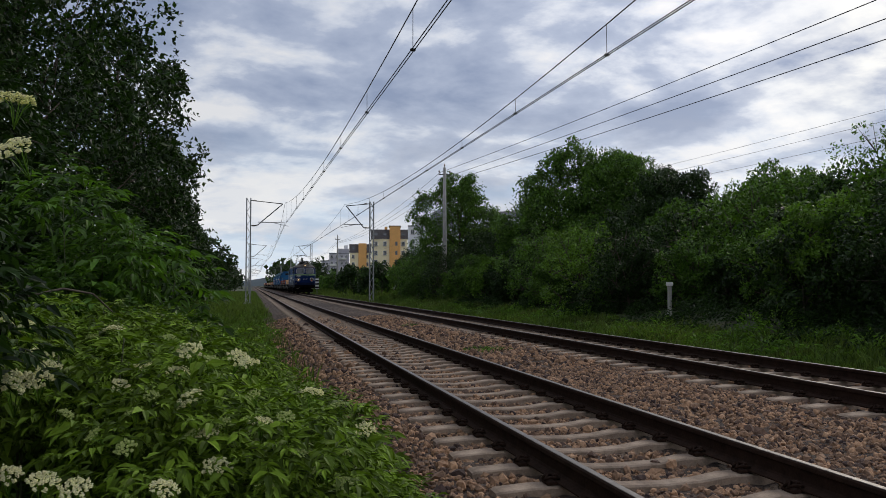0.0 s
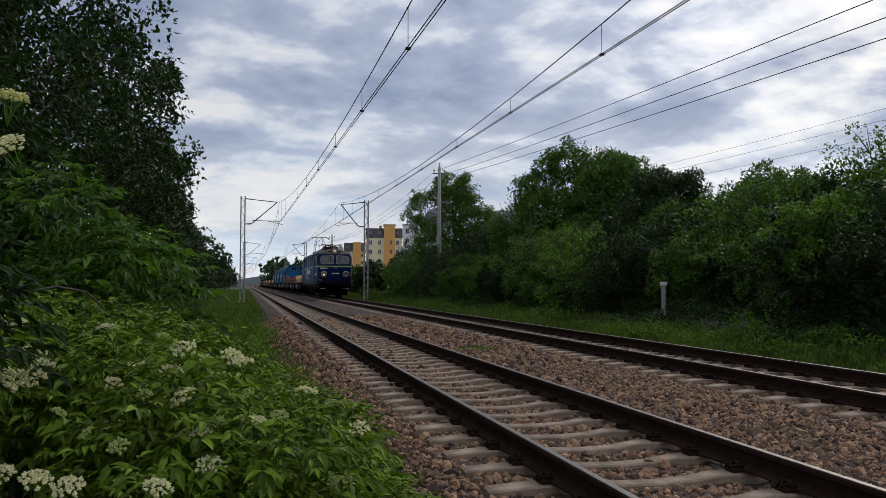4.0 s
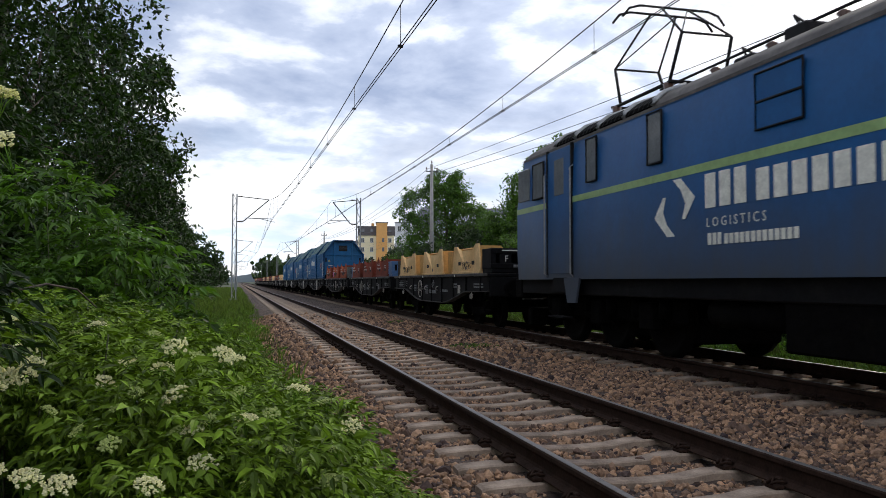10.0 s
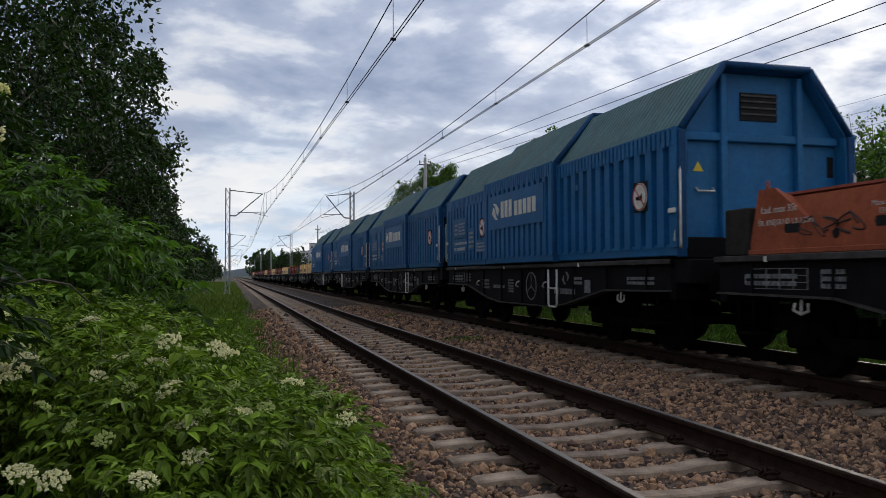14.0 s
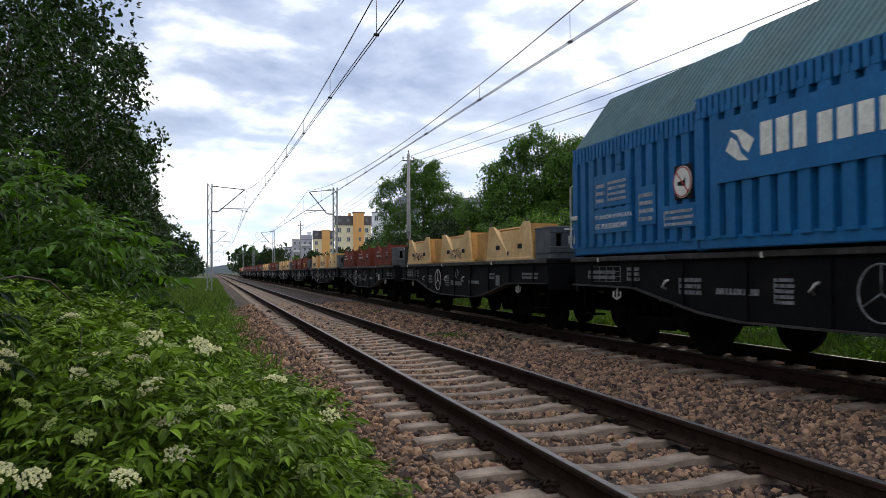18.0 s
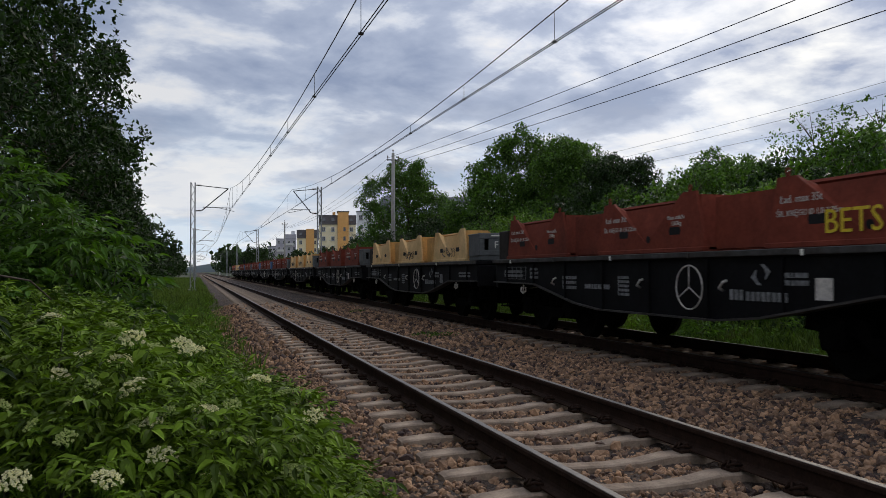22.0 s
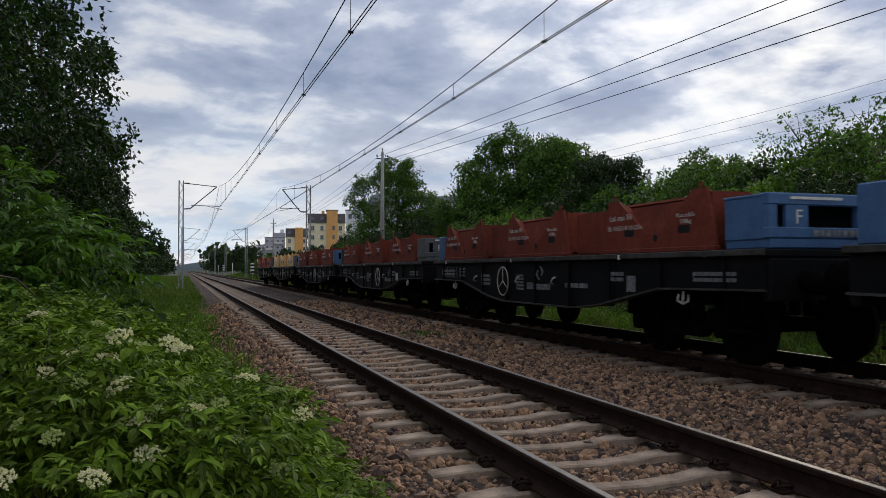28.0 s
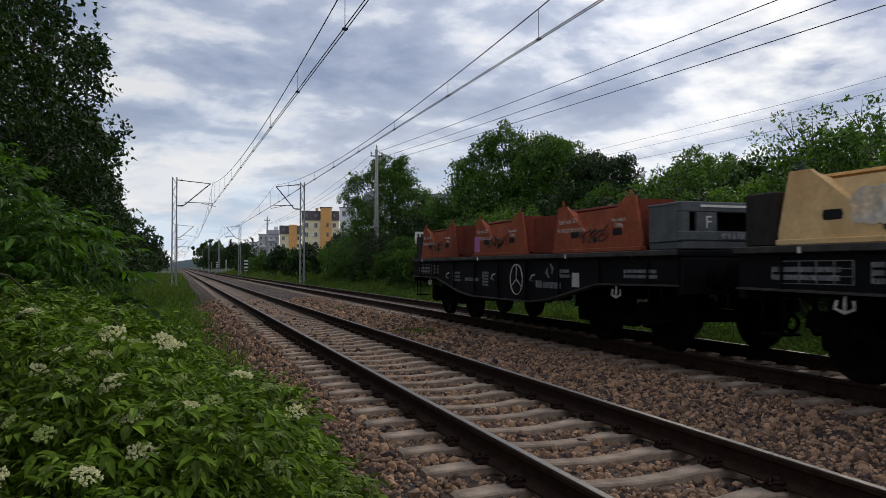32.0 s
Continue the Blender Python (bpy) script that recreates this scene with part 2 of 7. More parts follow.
def dusty(m, dust, z0, z1):
    """Adds a film of grey road dust that thickens unevenly from the height z1 down to z0."""
    N, L = m.node_tree.nodes, m.node_tree.links
    b = N["Principled BSDF"]
    old = b.inputs["Base Color"].links[0].from_socket
    co = N.new("ShaderNodeTexCoord").outputs["Object"]
    sx = N.new("ShaderNodeSeparateXYZ")
    L.new(co, sx.inputs[0])
    stretch = N.new("ShaderNodeMapping")
    stretch.inputs["Scale"].default_value = (1, 1.2, 0.35)
    L.new(co, stretch.inputs[0])
    n = N.new("ShaderNodeTexNoise")
    n.inputs["Scale"].default_value, n.inputs["Detail"].default_value = 2.2, 6
    L.new(stretch.outputs[0], n.inputs["Vector"])
    add = N.new("ShaderNodeMath")
    add.operation, add.inputs[1].default_value = "MULTIPLY_ADD", 0.9
    L.new(n.outputs[0], add.inputs[0])
    L.new(sx.outputs[2], add.inputs[2])
    mr = N.new("ShaderNodeMapRange")
    for k, v in ((1, z1 + 0.45), (2, z0 + 0.45), (3, 0.0), (4, 0.92)):
        mr.inputs[k].default_value = v
    L.new(add.outputs[0], mr.inputs[0])
    mx_ = N.new("ShaderNodeMix")
    mx_.data_type = "RGBA"
    L.new(mr.outputs[0], mx_.inputs[0])
    L.new(old, mx_.inputs[6])
    mx_.inputs[7].default_value = (*dust, 1)
    L.new(mx_.outputs[2], b.inputs["Base Color"])
    return m


# Lighter blue than the ends, with the sides' stronger light in it; dust on top.
SIDEBLUE = dusty(mat("loco_lit_side_blue", (0.007, 0.085, 0.250), 0.5, 0.0, var=0.10, scale=0.7, fine=14, bump=0.03, col2=(0.012, 0.078, 0.215), patch=0.6, spec=0.25), (0.062, 0.070, 0.082), 1.15, 2.55)
HOODBLUE = mat("hood_blue_paint", (0.012, 0.125, 0.305), 0.5, 0.0, var=0.14, scale=0.8, fine=14, bump=0.05, col2=(0.024, 0.128, 0.265), patch=0.6, spec=0.25)
HOODEDGE = mat("hood_edge_paint", (0.006, 0.055, 0.150), 0.55, 0.0, var=0.2, scale=1.0, fine=14, bump=0.05, spec=0.2)
HOODROOF = mat("hood_roof_paint", (0.085, 0.165, 0.175), 0.65, 0.0, var=0.16, scale=0.8, fine=14, bump=0.05, col2=(0.105, 0.165, 0.165), patch=0.55, spec=0.25)
SHELFBLUE = mat("shelf_blue_paint", (0.050, 0.125, 0.27), 0.55, 0.0, var=0.15, scale=1.5, fine=20, bump=0.06)
SHELFGREY = mat("shelf_grey_paint", (0.085, 0.092, 0.095), 0.6, 0.0, var=0.25, scale=1.5, fine=20, bump=0.06)
GREENS = mat("green_stripe", (0.26, 0.40, 0.16), 0.55, var=0.15, scale=1.0, fine=14, bump=0.02)
CREAM = mat("cream_marking", (0.70, 0.70, 0.63), 0.6, var=0.15, scale=3, fine=30, bump=0)
FAINT = mat("faint_marking", (0.17, 0.175, 0.18), 0.7, var=0.45, scale=4, fine=30, bump=0)
PALEMARK = mat("pale_marking", (0.30, 0.32, 0.34), 0.7, var=0.4, scale=5, fine=40, bump=0)
LETTER = mat("pale_lettering", (0.52, 0.49, 0.45), 0.7, var=0.25, scale=4, fine=30, bump=0)
LABELY = mat("yellow_plate", (0.70, 0.52, 0.03), 0.5, var=0.1, bump=0)
REDMARK = mat("red_marking", (0.45, 0.03, 0.03), 0.5, var=0.1, bump=0)
ROOFG = mat("loco_roof_paint", (0.095, 0.087, 0.080), 0.7, 0.0, var=0.25, scale=1.2, fine=18, bump=0.08, col2=(0.045, 0.040, 0.037), patch=0.52, spec=0.3)
RUBBER = mat("black_rubber", (0.012, 0.012, 0.013), 0.7, var=0.2, bump=0.05, spec=0.2)
# Pale base for whitish curtains, with the panes' grey-blue reflection painted in.
GLASS_PALE = mat("curtained_reflection_glass", (0.13, 0.145, 0.16), 0.12, 0.0, var=0.15, bump=0, spec=0.6)
GLASS = mat("cab_glass", (0.060, 0.072, 0.085), 0.06, 0.0, var=0.15, scale=0.6, bump=0, spec=0.6)
LENS = mat("lamp_lens", (0.20, 0.17, 0.14), 0.08, 0.7, var=0.3, scale=5, bump=0)
LIT_LAMP = glowing("lit_lamp", (1.0, 0.60, 0.28), 1.0)
TAIL_LAMP = glowing("red_lamp", (0.9, 0.03, 0.02), 1.2)
SCRAWL = mat("dark_spray_paint", (0.03, 0.022, 0.02), 0.6, var=0.2, bump=0)
WORN_HIGHLIT = mat("worn_highlit_edge", (0.055, 0.052, 0.050), 0.6, 0.2, var=0.4, scale=2.5, fine=25, bump=0.1, col2=(0.030, 0.024, 0.021), patch=0.52)
CERAMIC = mat("brown_ceramic", (0.09, 0.045, 0.03), 0.3, var=0.15, bump=0)


# ---- mesh helpers ----
class Shape:
    """Gathers the faces of one part."""

    def __init__(self):
        self.v, self.f, self.smooth = [], [], []

    def add(self, verts, faces, smooth=False):
        n = len(self.v)
        self.v += [tuple(p) for p in verts]
        self.f += [tuple(i + n for i in q) for q in faces]
        self.smooth += [smooth] * len(faces)
        return self

    def box(self, x0, x1, y0, y1, z0, z1, bev=0.0, m=None):
        b = min(bev, (x1 - x0) / 2.01, (y1 - y0) / 2.01, (z1 - z0) / 2.01)
        if b <= 0:
            vs = [(x, y, z) for x in (x0, x1) for y in (y0, y1) for z in (z0, z1)]
            fs = [(0, 1, 3, 2), (4, 6, 7, 5), (0, 4, 5, 1), (2, 3, 7, 6), (0, 2, 6, 4), (1, 5, 7, 3)]
        else:
            vs, at = [], {}
            for i, (x, sx) in enumerate(((x0, 1), (x1, -1))):
                for j, (y, sy) in enumerate(((y0, 1), (y1, -1))):
                    for k, (z, sz) in enumerate(((z0, 1), (z1, -1))):
                        for a in range(3):
                            at[i, j, k, a] = len(vs)
                            vs.append((x + sx * b * (a != 0), y + sy * b * (a != 1), z + sz * b * (a != 2)))
            fs = []
            for a in range(3):
                for s in (0, 1):
                    o = [(0, 0), (0, 1), (1, 1), (1, 0)]
                    q = []
                    for p, r in o:
                        key = [0, 0, 0]
                        key[a] = s
                        key[(a + 1) % 3], key[(a + 2) % 3] = p, r
                        q.append(at[(*key, a)])
                    fs.append(tuple(q if s == 0 else q[::-1]))
            for a in range(3):
                c, d = (a + 1) % 3, (a + 2) % 3
                for p in (0, 1):
                    for r in (0, 1):
                        k0, k1 = [0, 0, 0], [0, 0, 0]
                        k1[a] = 1
                        for k in (k0, k1):
                            k[c], k[d] = p, r
                        fs.append((at[(*k0, c)], at[(*k1, c)], at[(*k1, d)], at[(*k0, d)]))
            for i in (0, 1):
                for j in (0, 1):
                    for k in (0, 1):
                        fs.append((at[i, j, k, 0], at[i, j, k, 1], at[i, j, k, 2]))
        if m is not None:
            vs = [tuple(m @ Vector(p)) for p in vs]
        return self.add(vs, fs)

    def prism(self, prof, a, b, axis="x", smooth=False):
        """A flat outline pushed along an axis. x: prof is (y, z); y: (x, z); z: (x, y)."""
        def put(p, q):
            return {"x": (q, p[0], p[1]), "y": (p[0], q, p[1]), "z": (p[0], p[1], q)}[axis]
        n = len(prof)
        self.add([put(p, a) for p in prof] + [put(p, b) for p in prof], [tuple(range(n)), tuple(range(2 * n - 1, n - 1, -1))])
        k = len(self.v) - 2 * n
        self.f += [(k + i, k + (i + 1) % n, k + n + (i + 1) % n, k + n + i) for i in range(n)]
        self.smooth += [smooth] * n
        return self

    def tube(self, pts, r, n=6, r2=None, caps=True):
        """A round bar along a line of points."""
        pts = [Vector(p) for p in pts]
        rings = []
        for i, p in enumerate(pts):
            d = (pts[min(i + 1, len(pts) - 1)] - pts[max(i - 1, 0)]).normalized()
            a = d.cross(Vector((0, 0, 1)) if abs(d.z) < 0.9 else Vector((1, 0, 0))).normalized()
            b = d.cross(a)
            rad = r + ((r2 if r2 is not None else r) - r) * i / max(1, len(pts) - 1)
            rings.append([p + (a * math.cos(6.28318 * k / n) + b * math.sin(6.28318 * k / n)) * rad for k in range(n)])
        fs = [(i * n + k, i * n + (k + 1) % n, (i + 1) * n + (k + 1) % n, (i + 1) * n + k) for i in range(len(pts) - 1) for k in range(n)]
        self.add([p for ring in rings for p in ring], fs, True)
        if caps:
            m = len(self.v) - n * len(pts)
            self.f += [tuple(m + k for k in range(n))[::-1], tuple(m + (len(pts) - 1) * n + k for k in range(n))]
            self.smooth += [False, False]
        return self

    def ring(self, c, axis, R, r, n=24, k=6):
        """A torus round an axis."""
        u = {"x": (0, 1, 0), "y": (1, 0, 0), "z": (1, 0, 0)}[axis]
        w = {"x": (0, 0, 1), "y": (0, 0, 1), "z": (0, 1, 0)}[axis]
        a, u, w = Vector({"x": (1, 0, 0), "y": (0, 1, 0), "z": (0, 0, 1)}[axis]), Vector(u), Vector(w)
        vs = []
        for i in range(n):
            d = u * math.cos(6.28318 * i / n) + w * math.sin(6.28318 * i / n)
            vs += [Vector(c) + d * (R + r * math.cos(6.28318 * j / k)) + a * (r * math.sin(6.28318 * j / k)) for j in range(k)]
        return self.add(vs, [(i * k + j, ((i + 1) % n) * k + j, ((i + 1) % n) * k + (j + 1) % k, i * k + (j + 1) % k) for i in range(n) for j in range(k)], True)

    def disc(self, c, axis, prof, n=24):
        """A turned form: prof is a list of (distance along the axis, radius)."""
        ax = {"x": 0, "y": 1, "z": 2}[axis]
        o1, o2 = (ax + 1) % 3, (ax + 2) % 3
        vs = []
        for d, r in prof:
            for i in range(n):
                p = [0, 0, 0]
                p[ax], p[o1], p[o2] = c[ax] + d, c[o1] + r * math.cos(6.28318 * i / n), c[o2] + r * math.sin(6.28318 * i / n)
                vs.append(p)
        m = len(prof)
        fs = [(j * n + i, j * n + (i + 1) % n, (j + 1) * n + (i + 1) % n, (j + 1) * n + i) for j in range(m - 1) for i in range(n)]
        self.add(vs, fs, True)
        k = len(self.v) - m * n
        self.f += [tuple(k + i for i in range(n))[::-1], tuple(k + (m - 1) * n + i for i in range(n))]
        self.smooth += [False, False]
        return self

    def mesh(self, name, material):
        me = bpy.data.meshes.new(name)
        me.from_pydata(self.v, [], self.f)
        me.polygons.foreach_set("use_smooth", self.smooth)
        if material:
            me.materials.append(material)
        me.update()
        bm = bmesh.new()
        bm.from_mesh(me)
        bmesh.ops.recalc_face_normals(bm, faces=bm.faces)
        bm.to_mesh(me)
        bm.free()
        return me


def part(name, shape, material, parent=None, label="", at=None):
    """One mesh object, under a thing or a part. shape: a Shape or a mesh."""
    ob = new(name, shape if isinstance(shape, bpy.types.Mesh) else shape.mesh(name, material))
    if parent is not None:
        ob.parent = parent
    if at is not None:
        ob.matrix_basis = at
    return tagged(ob, label)


def thing(name, label, category, at=None, group="", kind=""):
    ob = new(name)
    ob.empty_display_size = 0.3
    if at is not None:
        ob.matrix_basis = at
    return tagged(ob, label, category, group, kind)


def fast_mesh(name, verts, faces, material, smooth=False):
    """A mesh from arrays: verts (n, 3), faces (m, k)."""
    me = bpy.data.meshes.new(name)
    verts, faces = np.asarray(verts, np.float32), np.asarray(faces, np.int32)
    m, k = faces.shape
    me.vertices.add(len(verts))
    me.vertices.foreach_set("co", verts.ravel())
    me.loops.add(m * k)
    me.loops.foreach_set("vertex_index", faces.ravel())
    me.polygons.add(m)
    me.polygons.foreach_set("loop_start", np.arange(0, m * k, k, dtype=np.int32))
    me.polygons.foreach_set("use_smooth", np.full(m, smooth))
    me.update(calc_edges=True)
    me.materials.append(material)
    return me


rng = np.random.default_rng(7)


def unit(a):
    return a / np.maximum(np.linalg.norm(a, axis=-1, keepdims=True), 1e-9)


def leaf_arrays(pos, direc, size, width=0.45, droop=0.25):
    """Pointed leaves folded along the rib: six corners, four triangles each."""
    n = len(pos)
    d = unit(direc)
    s = unit(np.cross(d, unit(rng.normal(size=(n, 3)))))
    u = np.cross(s, d)
    L = size[:, None]
    w = L * width * 0.5
    p0 = pos
    p1 = pos + d * L * 0.35 + s * w + u * L * 0.06
    p2 = pos + d * L * 0.35 - s * w + u * L * 0.06
    p3 = pos + d * L * 0.55 - u * L * droop * 0.3
    p4 = pos + d * L - u * L * droop
    v = np.stack([p0, p1, p2, p3, p4], 1).reshape(-1, 3)
    b = (np.arange(n) * 5)[:, None, None]
    f = (np.array([[0, 3, 1], [0, 2, 3], [1, 3, 4], [3, 2, 4]])[None] + b).reshape(-1, 3)
    return v, f


def quad_leaves(pos, direc, size, width=0.6, facing=None):
    """Simple leaves: a bent kite of two triangles, its flat side towards facing."""
    n = len(pos)
    d = unit(direc)
    s = unit(np.cross(unit(rng.normal(size=(n, 3))) if facing is None else facing, d))
    u = np.cross(s, d)
    L = size[:, None]
    v = np.stack([pos, pos + d * L * 0.5 + s * L * width / 2 + u * L * 0.1, pos + d * L - u * L * 0.1, pos + d * L * 0.5 - s * L * width / 2 + u * L * 0.1], 1).reshape(-1, 3)
    b = (np.arange(n) * 4)[:, None, None]
    f = (np.array([[0, 1, 2], [0, 2, 3]])[None] + b).reshape(-1, 3)
    return v, f


# ---- ground, track bed, tracks ----
TRACKS = ((2.90, 0.0), (7.23, 0.06))       # centre line and rail height of the two tracks
SLEEPER_STEP = 0.601


def smooth_step(x, a, b):
    t = np.clip((x - a) / (b - a), 0, 1)
    return t * t * (3 - 2 * t)


def ground_z(x, y):
    x, y = np.asarray(x, float), np.asarray(y, float)
    z = -0.50 + 0.22 * smooth_step(x, 8.9, 10.2) + 0.75 * smooth_step(x, 9.8, 14) + 1.1 * smooth_step(x, 20, 60)
    z = z - 0.15 * smooth_step(x, 0.4, 1.0) * (1 - smooth_step(x, 8.6, 9.2))
    z = z + 0.25 * smooth_step(-x, 3, 9)
    return z + 0.05 * np.sin(x * 1.3 + y * 0.4) * np.sin(y * 0.9 + x) * (np.abs(x - 5) > 4.6)


def sheet(name, xs, ys, zf, material, rough=0.0):
    X, Y = np.meshgrid(xs, ys)
    Z = zf(X, Y) + (rng.normal(size=X.shape) * rough if rough else 0)
    nx, ny = len(xs), len(ys)
    i = (np.arange(ny - 1)[:, None] * nx + np.arange(nx - 1)[None]).ravel()
    return part(name, fast_mesh(name, np.stack([X, Y, Z], -1).reshape(-1, 3), np.stack([i, i + 1, i + nx + 1, i + nx], 1), material, True), None)


gx = np.concatenate([-np.geomspace(2000, 16, 14), np.arange(-14, 30, 0.6), np.geomspace(31, 2000, 16)])
gy = np.concatenate([-np.geomspace(1500, 12, 10), np.arange(-10, 80, 0.8), np.geomspace(82, 4000, 26)])
tagged(sheet("ground", gx, gy, ground_z, GRASS_SOIL), "grassy soil beside the railway line", "ground", kind="structure")


def bed_z(x, y):
    top = -0.245 + 0.06 * smooth_step(x, 4.6, 5.8)
    z = np.where(x < 1.5, -0.62 + (top + 0.62) * smooth_step(x, 0.35, 1.6), top)
    z = np.where(x > 8.5, top - 0.40 * smooth_step(x, 8.5, 9.4), z)
    for cx, _ in TRACKS:
        z = z - 0.014 * (1 - smooth_step(np.abs(x - cx), 0.55, 0.80)) - 0.006 * (1 - smooth_step(np.abs(x - cx), 1.1, 1.5))
    return z


bx = np.arange(0.3, 9.51, 0.13)
by = np.concatenate([np.arange(-6, 45, 0.16), np.geomspace(45.5, 1500, 60)])
bed = tagged(sheet("track_bed", bx, by, bed_z, BED, 0.012), "brown crushed stone ballast under both tracks", "track bed", kind="structure")


def stones(name, x0, x1, y0, y1, count, size, keep):
    """Loose angular ballast stones, each a dented and stretched block."""
    g = (1 + 5 ** 0.5) / 2
    ico = unit(np.array([(-1, g, 0), (1, g, 0), (-1, -g, 0), (1, -g, 0), (0, -1, g), (0, 1, g), (0, -1, -g), (0, 1, -g), (g, 0, -1), (g, 0, 1), (-g, 0, -1), (-g, 0, 1)], float))
    tri = np.array([(0, 11, 5), (0, 5, 1), (0, 1, 7), (0, 7, 10), (0, 10, 11), (1, 5, 9), (5, 11, 4), (11, 10, 2), (10, 7, 6), (7, 1, 8),
                    (3, 9, 4), (3, 4, 2), (3, 2, 6), (3, 6, 8), (3, 8, 9), (4, 9, 5), (2, 4, 11), (6, 2, 10), (8, 6, 7), (9, 8, 1)])
    x, y = rng.uniform(x0, x1, count), rng.uniform(y0, y1, count)
    ok = keep(x, y)
    x, y = x[ok], y[ok]
    n = len(x)
    v = ico[None] * rng.uniform(0.72, 1.22, (n, 12, 1)) * rng.uniform(0.6, 1.25, (n, 1, 3))
    q = unit(rng.normal(size=(n, 4)))
    w, a, b, c = q.T
    R = np.stack([1 - 2 * (b * b + c * c), 2 * (a * b - c * w), 2 * (a * c + b * w), 2 * (a * b + c * w), 1 - 2 * (a * a + c * c), 2 * (b * c - a * w),
                  2 * (a * c - b * w), 2 * (b * c + a * w), 1 - 2 * (a * a + b * b)], 1).reshape(n, 3, 3)
    s = size * rng.lognormal(0, 0.33, n)
    v = np.einsum("nij,nkj->nki", R, v) * s[:, None, None]
    z = np.maximum(bed_z(x, y), ground_z(x, y)) + s * rng.uniform(-0.2, 0.45, n)
    v += np.stack([x, y, z], 1)[:, None]
    f = (tri[None] + (np.arange(n) * 12)[:, None, None]).reshape(-1, 3)
    ob = part(name, fast_mesh(name, v.reshape(-1, 3), f, STONE), None)
    return tagged(ob, "loose angular brown and grey ballast stones", "ballast", kind="stuff")


def off_sleepers(x, y):
    ok = np.ones(len(x), bool)
    for cx, _ in TRACKS:
        ph = (y - 5.30 + SLEEPER_STEP / 2) % SLEEPER_STEP - SLEEPER_STEP / 2
        on = (np.abs(x - cx) < 1.30) & (np.abs(ph) < 0.100 + rng.normal(size=len(x)) * 0.02)
        ok &= ~(on & (rng.random(len(x)) > 0.03))
        ok &= np.abs(np.abs(x - cx) - 0.7525) > 0.085
    return ok


# ---- sleepers and rails ----
def sleeper_mesh():
    sh = Shape()
    st = [(-1.27, -0.215, 0.07), (-1.24, -0.203, 0.08), (-1.0, -0.19, 0.085), (-0.50, -0.19, 0.08), (-0.28, -0.218, 0.068), (0, -0.226, 0.064),
          (0.28, -0.218, 0.068), (0.50, -0.19, 0.08), (1.0, -0.19, 0.085), (1.24, -0.203, 0.08), (1.27, -0.215, 0.07)]
    vs, fs = [], []
    for x, z, w in st:
        vs += [(x, -w - 0.03, -0.40), (x, -w - 0.012, z - 0.012), (x, -w + 0.004, z), (x, w - 0.004, z), (x, w + 0.012, z - 0.012), (x, w + 0.03, -0.40)]
    for i in range(len(st) - 1):
        for k in range(5):
            a = i * 6 + k
            fs.append((a, a + 1, a + 7, a + 6))
    fs += [(0, 1, 2, 3, 4, 5), tuple(range(len(vs) - 1, len(vs) - 7, -1))]
    return sh.add(vs, fs).mesh("sleeper", CONCRETE)


def clip_mesh():
    """A spring clip on its shoulder, beside the rail foot."""
    sh = Shape()
    sh.box(-0.05, 0.03, -0.06, 0.06, 0, 0.025, 0.006)
    sh.box(0.012, 0.045, -0.03, 0.03, 0.02, 0.07, 0.008)
    sh.tube([(0.04, -0.055, 0.045), (-0.02, -0.05, 0.055), (-0.055, -0.02, 0.035), (-0.02, 0, 0.065), (-0.055, 0.02, 0.035), (-0.02, 0.05, 0.055), (0.04, 0.055, 0.045)], 0.011, 5)
    return sh.mesh("rail_clip", RUST)


SLEEPER, CLIP = sleeper_mesh(), clip_mesh()
RAIL_PROF = [(-0.075, -0.172), (0.075, -0.172), (0.075, -0.160), (0.020, -0.142), (0.009, -0.125), (0.009, -0.055), (0.018, -0.043), (0.036, -0.036),
             (0.036, -0.010), (0.028, -0.001), (-0.028, -0.001), (-0.036, -0.010), (-0.036, -0.036), (-0.018, -0.043), (-0.009, -0.055),
             (-0.009, -0.125), (-0.020, -0.142), (-0.075, -0.160)]
for ti, (cx, rz) in enumerate(TRACKS):
    track = thing("railway_track", "railway track with rusty steel rails on pale concrete sleepers", "railway track", pose(cx, 0, rz), group="railway tracks", kind="structure")
    for side in (-0.7525, 0.7525):
        rail = part("rail", Shape().prism([(side + a, b) for a, b in RAIL_PROF], -40, 1500, "y"), RUST, track, "rust-brown steel rail")
        part("running_surface", Shape().prism([(side - 0.026, -0.004), (side + 0.026, -0.004), (side + 0.022, 0.002), (side - 0.022, 0.002)], -40, 1500, "y"), POLISHED, rail, "bright polished running surface")
    for k in range(-24, 140):
        s = part("sleeper", SLEEPER, None, track, at=pose(0, 5.30 + k * SLEEPER_STEP, 0, 0, 0, rng.normal() * 0.4))
        if -3 <= k <= (24 if ti == 0 else 26):
            for side in (-0.7525, 0.7525):
                for out in (-1, 1):
                    part("rail_clip", CLIP, None, s, at=pose(side + out * 0.092, 0, -0.188, 0, 0, 0 if out < 0 else 180) if out < 0 else pose(side + 0.092, 0, -0.188, 0, 0, 180))
    far = Shape()
    for k in range(140, 700):
        y = 5.30 + k * SLEEPER_STEP
        far.box(-1.27, 1.27, y - 0.1, y + 0.1, -0.3, -0.2)
    me = bpy.data.meshes.new("far_sleepers")
    me.from_pydata(far.v, [], far.f)
    me.materials.append(CONCRETE)
    tagged(part("far_sleepers", me, None, track), kind="stuff")

stones("ballast_stones", 0.35, 9.2, 2.6, 13.0, 52000, 0.0235, off_sleepers)
stones("ballast_stones", 0.4, 9.2, -9.0, 2.6, 8000, 0.045, off_sleepers)
